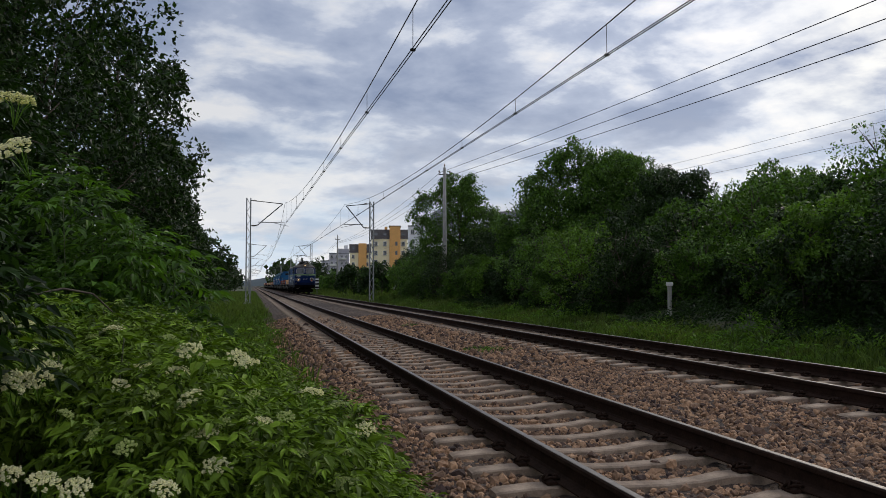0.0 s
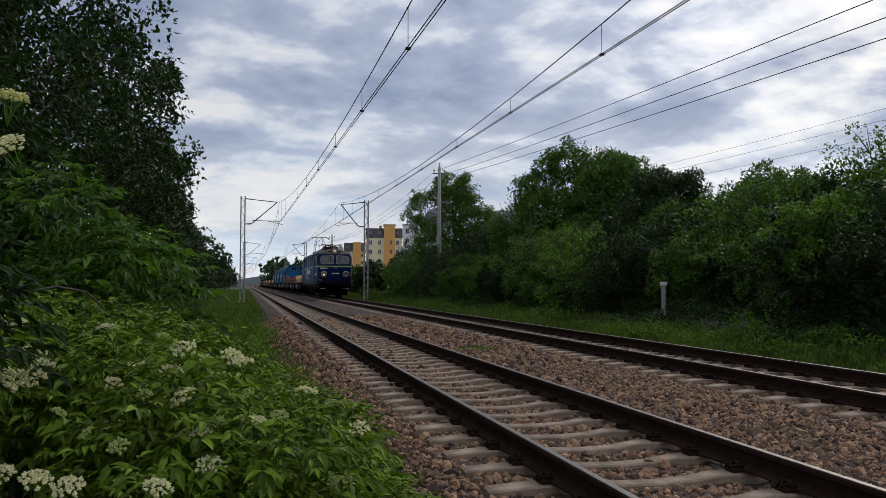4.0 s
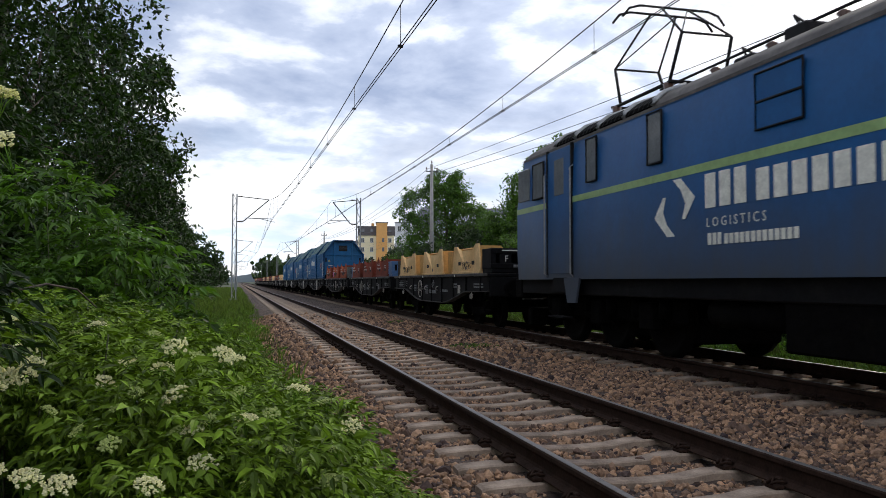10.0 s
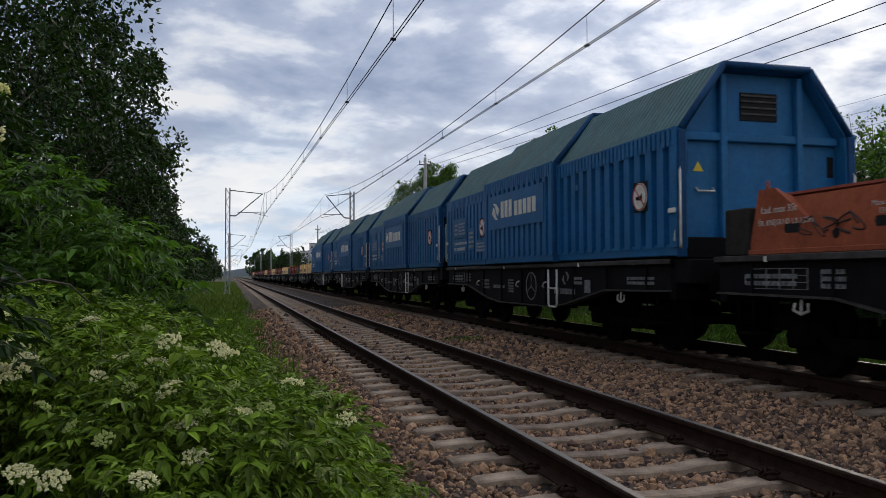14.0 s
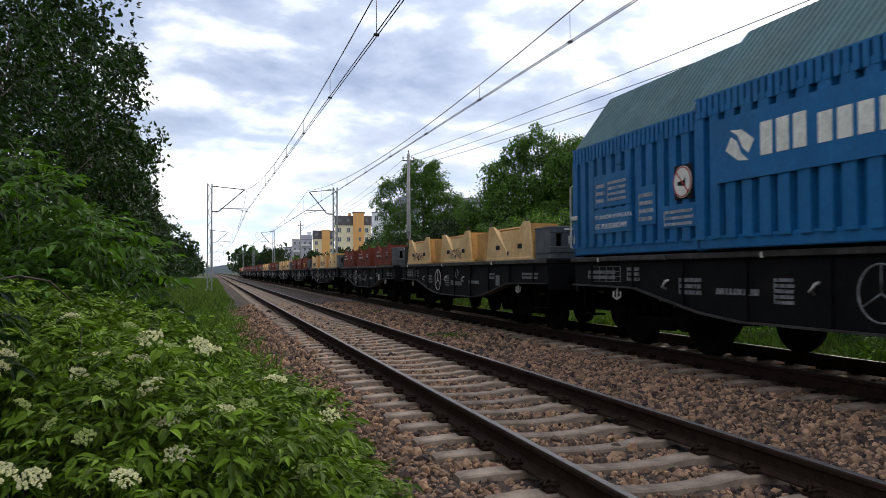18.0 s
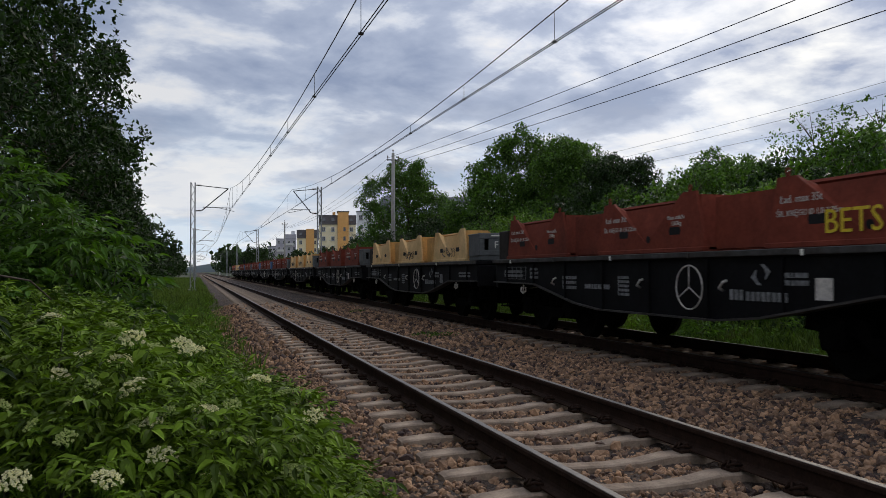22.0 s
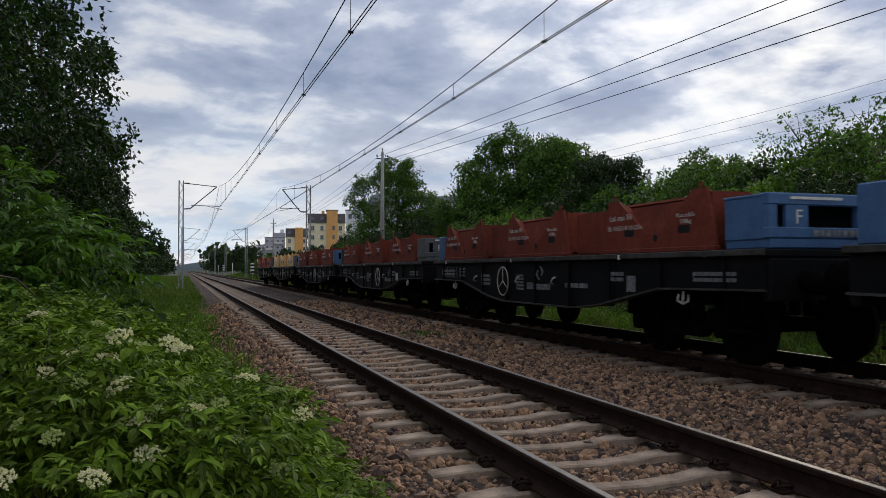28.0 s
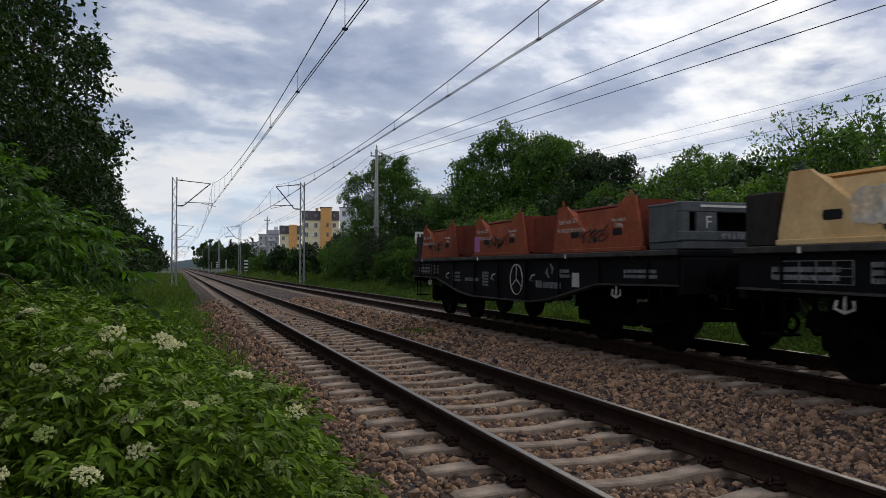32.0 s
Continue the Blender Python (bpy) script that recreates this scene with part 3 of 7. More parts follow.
stones("ballast_stones", 0.6, 9.1, 13.0, 36.0, 26000, 0.037, off_sleepers)


# ---- overhead line ----
def lattice_mast(x, y, h, side, track_x, rz):
    """A lattice mast of two channels with a cantilever over one track. side: +1 reaches to +x."""
    m = thing("catenary_mast", "grey steel lattice catenary mast with a bracket over the track", "catenary mast", pose(x, y, -0.35), group="catenary masts")
    h += 0.35
    for s in (-1, 1):
        part("mast_channel", Shape().box(s * 0.16 - 0.05, s * 0.16 + 0.05, -0.09, 0.09, 0, h, 0.01), GALV, m)
    n = int(h / 0.55)
    for i in range(n):
        a, b = (-0.15, 0.15) if i % 2 else (0.15, -0.15)
        for yy in (-0.09, 0.09):
            part("lacing_bar", Shape().tube([(a, yy, i * h / n), (b, yy, (i + 1) * h / n)], 0.018, 4), GALV, m)
    part("footing", Shape().box(-0.35, 0.35, -0.35, 0.35, -0.3, 0.18, 0.03), POLE_CONC, m, "concrete footing")
    tip = track_x - x - side * 0.45
    arm = part("cantilever", Shape().tube([(side * 0.2, 0, h - 0.2), (tip, 0, h - 0.42)], 0.035, 6).tube([(side * 0.2, 0, h - 2.25), (side * 0.7, 0, h - 2.2), (tip, 0, h - 0.42)], 0.045, 6), DARKSTEEL, m, "dark steel cantilever")
    part("registration_arm", Shape().tube([(side * 0.75, 0, h - 1.95), (tip + side * 0.2, 0, h - 1.98)], 0.03, 6).tube([(tip - side * 0.9, 0, h - 1.95), (tip + side * 0.45, 0, h - 2.25)], 0.018, 5), DARKSTEEL, arm)
    ins = Shape()
    for k in range(5):
        ins.disc((side * (0.32 + k * 0.07), 0, h - 0.205), "x", [(-0.025, 0.03), (0, 0.085), (0.025, 0.03)], 10)
    part("insulator", ins, CERAMIC, arm, "brown ceramic insulator")
    ins = Shape()
    for k in range(5):
        ins.disc((side * (0.32 + k * 0.07), 0, h - 2.24), "x", [(-0.025, 0.03), (0, 0.085), (0.025, 0.03)], 10)
    part("insulator", ins, CERAMIC, arm, "brown ceramic insulator")
    return m


MAST_Y = [66, 136, 206, 276, 346, 416]
for y in MAST_Y:
    lattice_mast(-0.27, y, 8.30, 1, 2.9, 0)
    lattice_mast(9.84, y + 0.5, 8.30, -1, 7.23, 0)


def catenary(cx, rz, label):
    """Messenger wire, two contact wires and droppers over one track."""
    flip = 1 if cx < 5 else -1
    ob = thing("overhead_line", label, "overhead line", pose(0, 0, 0), group="overhead lines")
    sup = [-6] + MAST_Y
    drop = []
    for a, b in zip(sup, sup[1:]):
        sa, sb = (-0.28 * flip, 0.28 * flip) if (sup.index(a) % 2) else (0.28 * flip, -0.28 * flip)
        line, low = [], []
        for i in range(25):
            u = i / 24
            y = a + (b - a) * u
            x = cx + sa + (sb - sa) * u
            cz = (5.62 if a < 0 else 6.2) + rz * 3 + ((6.2 - 5.62) * u if a < 0 else 0)
            mz = 7.95 - (1.62 - 0.25 * (a >= 0)) * (1 - (2 * u - 1) ** 2)
            line.append((x, y, mz))
            low.append((x, y, cz))
        part("messenger_wire", Shape().tube(line, 0.013, 5), WIRE, ob)
        for o in (-0.03, 0.03):
            part("contact_wire", Shape().tube([(x + o, y, z) for x, y, z in low], 0.011, 5), WIRE, ob)
        for i in range(1, 24, 2 if a < 0 else 3):
            drop.append((line[i], low[i]))
    for p, q in drop:
        part("dropper", Shape().tube([p, q], 0.007, 4).box(q[0] - 0.05, q[0] + 0.05, q[1] - 0.04, q[1] + 0.04, q[2] - 0.02, q[2] + 0.02), WIRE, ob)
    return ob


catenary(2.90, 0.0, "dark catenary and contact wires over the empty track")
catenary(7.23, 0.06, "dark catenary and contact wires over the train's track")


def power_pole(x, y, h, label):
    m = thing("utility_pole", label, "utility pole", pose(x, y, float(ground_z(x, y)) - 0.1), group="utility poles")
    part("shaft", Shape().tube([(0, 0, 0), (0, 0, h * 0.5), (0, 0, h)], 0.17, 10, 0.10), POLE_CONC, m, "pale concrete shaft")
    part("crossarm", Shape().box(-0.42, 0.42, -0.04, 0.04, h - 0.52, h - 0.45, 0.01).tube([(0, 0.05, h - 0.9), (0.35, 0.05, h - 0.5)], 0.015, 5), DARKSTEEL, m)
    for dx in (-0.38, 0.0, 0.38):
        b = h - 0.45 if dx else h
        part("insulator", Shape().tube([(dx, 0, b - 0.1), (dx, 0, b + 0.1)], 0.015, 5).disc((dx, 0, b + 0.1), "z", [(0, 0.03), (0.03, 0.06), (0.08, 0.05), (0.13, 0.03), (0.16, 0.02)], 10), CERAMIC, m, "brown ceramic insulator")
    return m


POLES = ((12.9, 53.0, 9.1), (13.0, 124.0, 8.6))
for x, y, h in POLES:
    power_pole(x, y, h, "round concrete utility pole with a crossarm behind the bushes")
for dx, near, high in ((-0.3, 5.84, 9.0), (0.0, 5.49, 8.65), (0.4, 5.09, 8.45)):
    w = Shape()
    for (xa, ya, za), (xb, yb, zb) in zip(((13.0, -30, near), (12.9, 53, high), (13.0, 124, 7.9)), ((12.9, 53, high), (13.0, 124, 7.9), (13.2, 190, 7.6))):
        w.tube([(xa + dx + (xb - xa) * u, ya + (yb - ya) * u, za + (zb - za) * u - (0.35 if ya < 0 else 0.8) * 4 * u * (1 - u)) for u in np.linspace(0, 1, 20)], 0.012, 4)
    tagged(part("power_line", w, WIRE), "thin dark power line between concrete poles", "power line", group="power lines")
for z in (10.0, 9.45, 8.7):
    tagged(part("power_line", Shape().tube([(30, y, z - 0.25 * math.sin((y - 10) / 12)) for y in range(-40, 200, 12)], 0.009, 4), WIRE), "thin distant power line above the trees", "power line", group="power lines")


# ---- trees and shrubs ----
def lobes(n, h0, h1, r):
    """Centres and sizes of the leafy masses of a crown, in the tree's space: large ones, each with smaller ones about it."""
    out = []
    for i in range(n):
        u = (i + rng.random()) / n
        z = h0 + (h1 - h0) * (0.10 + 0.82 * u)
        prof = math.sin(math.pi * min(0.96, 0.20 + 0.78 * u)) ** 0.65
        a = i * 2.4 + rng.random()
        d = r * prof * rng.uniform(0.30, 0.72)
        R = r * rng.uniform(0.26, 0.44) * (0.55 + 0.5 * prof)
        c = np.array([d * math.cos(a), d * math.sin(a), z])
        out.append((*c, R))
        for _ in range(5):
            e = unit(rng.normal(size=3) + np.array([math.cos(a), math.sin(a), 0.5]))
            out.append((*(c + e * R * rng.uniform(0.75, 1.1)), R * rng.uniform(0.28, 0.5)))
    return out


def tree(name, label, category, x, y, h, r, base, leaves, size, material, nl=16, group="", trunk=0.16, fill=0.35, z0=None, airy=0.0):
    gz = float(ground_z(x, y)) - 0.05 if z0 is None else z0
    leaves, size = int(leaves * 0.74), size * 1.12
    t = thing(name, label, category, pose(x, y, gz), group=group)
    lb = lobes(nl, base, h, r)
    wood = Shape()
    lean = rng.normal(size=2) * 0.25
    spine = [(lean[0] * u * u, lean[1] * u * u, h * 0.86 * u) for u in np.linspace(0, 1, 6)]
    wood.tube(spine, trunk, 8, trunk * 0.15)
    for cx, cy, cz, cr in lb[::6]:
        k = max(0.15, min(0.8, (cz - cr * 1.2) / h * 0.9))
        p = Vector((lean[0] * k * k, lean[1] * k * k, h * 0.86 * k))
        q = Vector((cx, cy, cz))
        wood.tube([p, p.lerp(q, 0.5) + Vector((0, 0, -0.1 * r)), q + Vector(rng.normal(size=3)) * 0.1], trunk * 0.36 * (1 - 0.5 * k), 5, 0.012)
        for _ in range(3):
            e = q + Vector(unit(rng.normal(size=3))) * cr * 0.9
            wood.tube([q.lerp(p, 0.25), e], 0.022, 4, 0.006)
    part("trunk", wood, BARK, t, "dark branching trunk")
    w = np.array([l[3] ** 1.9 for l in lb])
    idx = rng.choice(len(lb), leaves, p=w / w.sum())
    L = np.array(lb)[idx]
    d = unit(rng.normal(size=(leaves, 3)) + np.array([0, 0, 0.25]))
    rad = L[:, 3] * (1 - fill * rng.random(leaves) ** 1.5) * (1 + 0.10 * rng.normal(size=leaves))
    pos = L[:, :3] + d * rad[:, None] * np.array([1, 1, 0.85])
    pos[:, 2] = np.maximum(pos[:, 2], 0.02 + 0.2 * rng.random(leaves))
    # leaves gather in sprays
    cell = np.floor((pos + np.sin(pos[:, [1, 2, 0]] * 5.0) * size) / (size * 3.6))
    hsh = np.sin(cell @ np.array([12.9898, 78.233, 37.719])) * 43758.5453
    keep = (hsh - np.floor(hsh)) > 0.34 + airy
    pos, d = pos[keep], d[keep]
    face = unit(d * 0.6 + np.array([0, 0, 0.75]) + rng.normal(size=pos.shape) * 0.45)
    v, f = quad_leaves(pos, rng.normal(size=pos.shape) + d * 0.3 + np.array([0, 0, -0.5]), size * rng.uniform(0.7, 1.4, len(pos)), 0.62, face)
    part("crown", fast_mesh("crown", v, f, material), None, t)
    return t


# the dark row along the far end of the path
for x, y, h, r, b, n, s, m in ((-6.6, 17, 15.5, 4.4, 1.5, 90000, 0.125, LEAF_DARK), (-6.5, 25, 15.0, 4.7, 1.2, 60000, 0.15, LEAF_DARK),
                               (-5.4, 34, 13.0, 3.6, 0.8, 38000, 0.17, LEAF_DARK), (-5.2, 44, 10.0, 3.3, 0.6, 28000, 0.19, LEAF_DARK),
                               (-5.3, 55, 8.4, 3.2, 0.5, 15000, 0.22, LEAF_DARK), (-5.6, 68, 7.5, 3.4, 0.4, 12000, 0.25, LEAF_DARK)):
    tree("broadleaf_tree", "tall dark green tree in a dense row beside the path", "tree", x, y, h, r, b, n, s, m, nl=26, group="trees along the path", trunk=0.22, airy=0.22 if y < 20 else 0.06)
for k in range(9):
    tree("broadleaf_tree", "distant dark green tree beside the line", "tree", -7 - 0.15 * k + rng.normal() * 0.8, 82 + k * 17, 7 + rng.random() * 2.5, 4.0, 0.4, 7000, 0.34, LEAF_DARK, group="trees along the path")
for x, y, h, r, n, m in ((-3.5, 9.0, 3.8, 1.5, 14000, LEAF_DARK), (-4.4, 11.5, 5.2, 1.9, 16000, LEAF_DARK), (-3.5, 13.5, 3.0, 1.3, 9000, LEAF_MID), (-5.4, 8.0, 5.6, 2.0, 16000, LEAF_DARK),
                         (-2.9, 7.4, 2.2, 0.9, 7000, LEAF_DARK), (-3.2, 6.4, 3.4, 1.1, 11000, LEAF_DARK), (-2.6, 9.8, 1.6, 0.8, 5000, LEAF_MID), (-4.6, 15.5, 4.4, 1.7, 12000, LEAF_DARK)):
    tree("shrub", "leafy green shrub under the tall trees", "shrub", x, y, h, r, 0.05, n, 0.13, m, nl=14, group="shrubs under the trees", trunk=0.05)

# the wooded bank on the other side
for x, y, h, r, n, m, lab in ((17.3, 66, 10.3, 4.5, 40000, LEAF_MID, "round"), (20.6, 45.5, 9.5, 5.4, 68000, LEAF_MID, "broad"), (20.3, 35.5, 6.7, 3.2, 24000, LEAF_DARK, "small dark"),
                              (21, 28, 5.3, 3.5, 20000, LEAF_MID, "spreading"), (24.5, 34, 6.0, 2.8, 12000, LEAF_DARK, "low"), (26, 56, 7.2, 3.6, 16000, LEAF_DARK, "low"),
                              (18.5, 57, 5.0, 3.4, 16000, LEAF_DARK, "low"), (24, 25, 5.3, 2.8, 12000, LEAF_DARK, "low"), (23.5, 70, 4.8, 3.4, 10000, LEAF_DARK, "low"),
                              (20, 100, 5.0, 3.2, 8000, LEAF_DARK, "low")):
    tree("broadleaf_tree", f"{lab} dark green tree on the bank above the bushes", "tree", x, y, h, r, 0.8, int(n * (2.3 if y > 40 else 3.6)), 0.14 if y > 40 else 0.105, m, nl=20, group="trees on the bank", trunk=0.18)
tree("broadleaf_tree", "thin airy tree with sparse leaves and bare twigs", "tree", 21, 22.5, 6.3, 2.5, 2.2, 12000, 0.10, LEAF_MID, nl=16, group="trees on the bank", trunk=0.12, airy=0.3)
tree("broadleaf_tree", "thin airy tree with sparse leaves and bare twigs", "tree", 20.5, 19.0, 6.1, 2.5, 2.2, 12000, 0.10, LEAF_MID, nl=16, group="trees on the bank", trunk=0.12, airy=0.3)
for k in range(15):
    tree("broadleaf_tree", "dark green tree in the belt behind the bank", "tree", 27 + rng.normal() * 1.2, 20 + k * 4.6 + rng.normal() * 0.6, rng.uniform(6.2, 7.4) - (0.6 if 9 <= k <= 13 else 0) - (1.7 if 1 <= k <= 6 else 0), 3.3, 0.5, 11000, 0.24, (LEAF_MID, LEAF_MID, LEAF_DARK)[k % 3], nl=18, group="trees on the bank", trunk=0.16)
for k in range(19):
    y = 10.5 + k * 3.1 + rng.normal() * 0.5
    x = 12.75 + rng.normal() * 0.35 - 0.01 * k + (1.1 if 16.5 < y < 24 else 0)
    h = rng.uniform(1.9, 3.5)
    tree("bush", "dense green bush on the bank beside the line", "bush", x, y, h, h * rng.uniform(0.45, 0.66), 0.0, 15000, 0.09, (LEAF_MID, LEAF_DARK, LEAF_LIGHT, LEAF_MID)[k % 4], nl=12, group="bushes on the bank", trunk=0.05)
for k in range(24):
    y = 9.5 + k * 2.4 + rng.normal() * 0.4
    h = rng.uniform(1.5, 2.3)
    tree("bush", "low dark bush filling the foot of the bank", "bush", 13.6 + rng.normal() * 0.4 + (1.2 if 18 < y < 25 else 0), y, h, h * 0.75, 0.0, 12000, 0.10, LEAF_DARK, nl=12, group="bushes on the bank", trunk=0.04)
for k in range(16):
    y = 12 + k * 4 + rng.normal() * 0.5
    tree("bush", "tall dark bush between the trees", "bush", 16.6 + rng.normal() * 0.6, y, rng.uniform(3.6, 4.8), 2.3, 0.1, 13000, 0.13, (LEAF_DARK, LEAF_MID, LEAF_DARK, LEAF_MID)[k % 4], nl=14, group="bushes on the bank", trunk=0.06)
for k in range(16):
    y = 70 + k * 7.5
    tree("bush", "distant green bush beside the line", "bush", 13.2 + rng.normal() * 0.8 + 0.02 * k, y, rng.uniform(2.4, 3.8), 2.2, 0.1, 4500, 0.26, (LEAF_MID, LEAF_DARK)[k % 2], nl=10, group="bushes on the bank", trunk=0.05)

for k in range(12):
    tree("broadleaf_tree", "far dark green tree beside the line", "tree", (-9, 15, 21)[k % 3] + rng.normal() * 2, 250 + k * 16, rng.uniform(8, 11), 4.5, 0.2, 3500, 0.55, LEAF_DARK, nl=10, group="far trees")

# far woods and hills
n = 26000
a = rng.uniform(radians(-40), radians(75), n)
dist = rng.uniform(420, 760, n)
hh = (9 + 6 * np.abs(np.sin(a * 31)) + 4 * np.sin(a * 83)) * rng.random(n) ** 0.7
pos = np.stack([dist * np.sin(a), dist * np.cos(a), hh], 1)
ok = (pos[:, 0] < -8) | (pos[:, 0] > 13)
pos = pos[ok]
v, f = quad_leaves(pos, rng.normal(size=pos.shape), rng.uniform(2.5, 5, len(pos)), 0.8)
tagged(part("far_woods", fast_mesh("far_woods", v, f, LEAF_DARK), None), "dark belt of distant woods", "woods", kind="stuff")
# The blue-grey base has the distance haze painted into it.
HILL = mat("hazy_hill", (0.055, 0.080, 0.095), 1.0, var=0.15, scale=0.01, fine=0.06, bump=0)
hx = np.linspace(-1800, 2600, 120)
hill = Shape()
vs = []
for x in hx:
    top = 10 + 13 * math.exp(-((x - 170) / 150) ** 2) + 7 * math.sin(x / 170) + 3 * math.sin(x / 53)
    vs += [(x, 1700, -2), (x, 1760, top), (x, 2300, -2)]
hill.add(vs, [(i * 3 + k, i * 3 + k + 1, i * 3 + k + 4, i * 3 + k + 3) for i in range(len(hx) - 1) for k in (0, 1)], True)
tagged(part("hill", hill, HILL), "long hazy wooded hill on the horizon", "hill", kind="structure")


# ---- houses behind the bushes ----
def polar(az, d, z=0.0):
    """A place by its bearing to the right of the track (degrees) and its distance."""
    return Vector((d * math.sin(radians(az)), d * math.cos(radians(az)), z))


WALL_CREAM = mat("cream_render", (0.86, 0.77, 0.53), 0.9, var=0.06, scale=0.2, fine=3, bump=0.05)
WALL_ORANGE = mat("orange_render", (0.80, 0.43, 0.15), 0.9, var=0.06, scale=0.2, fine=3, bump=0.05)
WALL_WHITE = mat("white_render", (0.80, 0.81, 0.84), 0.9, var=0.06, scale=0.2, fine=3, bump=0.05)
WALL_LILAC = mat("lilac_grey_render", (0.46, 0.45, 0.51), 0.9, var=0.06, scale=0.2, fine=3, bump=0.05)
SLATE = mat("dark_roof_sheet", (0.075, 0.068, 0.070), 0.8, var=0.2, scale=0.5, fine=4, bump=0.1)
ZINC = mat("grey_roof_sheet", (0.21, 0.22, 0.24), 0.6, 0.2, var=0.15, scale=0.5, fine=4, bump=0.1)
PANE = mat("window_glass", (0.055, 0.065, 0.080), 0.12, var=0.1, bump=0, spec=0.8)
FRAMEW = mat("white_window_frame", (0.70, 0.70, 0.68), 0.5, var=0.05, bump=0)


def house(label, az0, az1, dist, top, wall, cols, roof="", roof_h=3.5, storeys=5, balconies=False, skip=0):
    """An apartment block whose front faces the line; its origin is the left foot of the front."""
    a, b = polar(az0, dist), polar(az1, dist)
    L = (b - a).length
    ang = math.atan2(b.y - a.y, b.x - a.x)
    w = thing("apartment_house", label, "apartment house", Matrix.Translation((a.x, a.y, 1.0)) @ Matrix.Rotation(ang, 4, "Z"), group="apartment houses")
    H = top - 1.0
    part("wall", Shape().box(0, L, 0, 12, -2, H, 0.05), wall, w)
    if roof == "slope":
        r = part("roof", Shape().prism([(-0.3, H), (2.6, H + roof_h), (9.4, H + roof_h), (12.3, H)], -0.2, L + 0.2, "x"), SLATE, w, "dark steep roof with skylights")
        for k in range(max(1, cols)):
            x = L * (k + 0.5) / max(1, cols)
            part("skylight", Shape().box(x - 0.55, x + 0.55, -0.7, 0.7, -0.04, 0.10, m=Matrix.Translation((0, 1.1, H + roof_h * 0.48)) @ Matrix.Rotation(math.atan2(roof_h, 2.9), 4, "X")), PANE, r, "skylight in the roof")
    else:
        part("parapet", Shape().box(-0.15, L + 0.15, -0.15, 12.1, H, H + 0.35, 0.03), ZINC, w)
    step = 3.25
    for s in range(storeys):
        z = H - 2.5 - s * step
        for k in range(cols):
            if skip and (k + s) % skip == 0:
                continue
            x = L * (k + 0.5) / cols
            win = part("window", Shape().box(x - 0.62, x + 0.62, -0.06, 0.05, z, z + 1.6, 0.02), FRAMEW, w, "white-framed window")
            part("pane", Shape().box(x - 0.52, x - 0.03, -0.075, -0.055, z + 0.1, z + 1.5), PANE, win)
            part("pane", Shape().box(x + 0.03, x + 0.52, -0.075, -0.055, z + 0.1, z + 1.5), PANE, win)
            part("sill", Shape().box(x - 0.75, x + 0.75, -0.22, -0.03, z - 0.08, z), ZINC, win)
        if balconies:
            x0 = L * 0.05 if s % 2 else L * 0.45
            bl = part("balcony", Shape().box(x0, x0 + L * 0.42, -1.3, 0, z - 0.75, z - 0.6), FRAMEW, w, "balcony with a pale parapet")
            part("balcony_parapet", Shape().box(x0, x0 + L * 0.42, -1.34, -1.26, z - 0.6, z + 0.35), FRAMEW, bl)
    return w, L, H


h1, L, H = house("cream apartment house with an orange stair tower and dark roof", 8.40, 11.0, 280, 17.6, WALL_CREAM, 4, "slope")
tw = part("stair_tower", Shape().box(L * 0.50, L * 0.80, -0.8, 8, -2, H + 4.4, 0.05), WALL_ORANGE, h1, "orange rendered stair tower")
part("tower_cap", Shape().box(L * 0.48, L * 0.82, -0.95, 8.2, H + 4.4, H + 4.65, 0.02), SLATE, tw)
for k in range(4):
    part("tower_window", Shape().box(L * 0.66, L * 0.72, -0.86, -0.78, H - 2.4 - k * 3.25, H - 1.0 - k * 3.25), PANE, tw)
part("chimney", Shape().box(L * 0.36, L * 0.44, 4, 5.2, H + 2, H + 4.6, 0.03), WALL_ORANGE, h1)
h2, L, H = house("white apartment house with balconies and a round grey roof bay", 11.05, 14.2, 245, 19.4, WALL_WHITE, 5, "", balconies=True, storeys=5)
part("chimney", Shape().box(L * 0.18, L * 0.32, 3, 5, H, H + 2.6, 0.03), WALL_WHITE, h2)
part("chimney_cap", Shape().box(L * 0.16, L * 0.34, 2.8, 5.2, H + 2.6, H + 2.9, 0.03), SLATE, h2)
part("round_bay", Shape().disc((L * 0.78, 3.5, H - 2.2), "z", [(0, 4.2), (2.4, 4.4), (5.2, 4.0), (7.2, 2.6), (7.9, 0.6)], 24), ZINC, h2, "rounded grey sheet roof")
h3, L, H = house("cream apartment house with an orange block and dark roof", 6.85, 8.35, 345, 15.4, WALL_CREAM, 3, "slope", 3.8, storeys=4)
part("stair_tower", Shape().box(L * 0.42, L * 0.80, -0.8, 8, -2, H + 4.0, 0.05), WALL_ORANGE, h3, "orange rendered stair tower")
h4, L, H = house("lilac-grey apartment house with stepped flat roofs and balconies", 5.40, 6.80, 420, 18.0, WALL_LILAC, 4, "", balconies=True, storeys=5)
part("upper_block", Shape().box(L * 0.45, L, 0.5, 11, H, H + 2.6, 0.05), WALL_LILAC, h4, "set-back top storey")
part("upper_block", Shape().box(L * 0.75, L * 0.95, 2, 8, H + 2.6, H + 4.4, 0.05), WALL_WHITE, h4)
h5, L, H = house("distant house with white balconies beside the line", 4.85, 5.38, 450, 15.0, WALL_LILAC, 2, "", balconies=True, storeys=4)
h6, L, H = house("white house with a grey flat roof above the trees", 16.6, 20.2, 150, 13.9, WALL_WHITE, 8, "slope", 1.5, storeys=3)
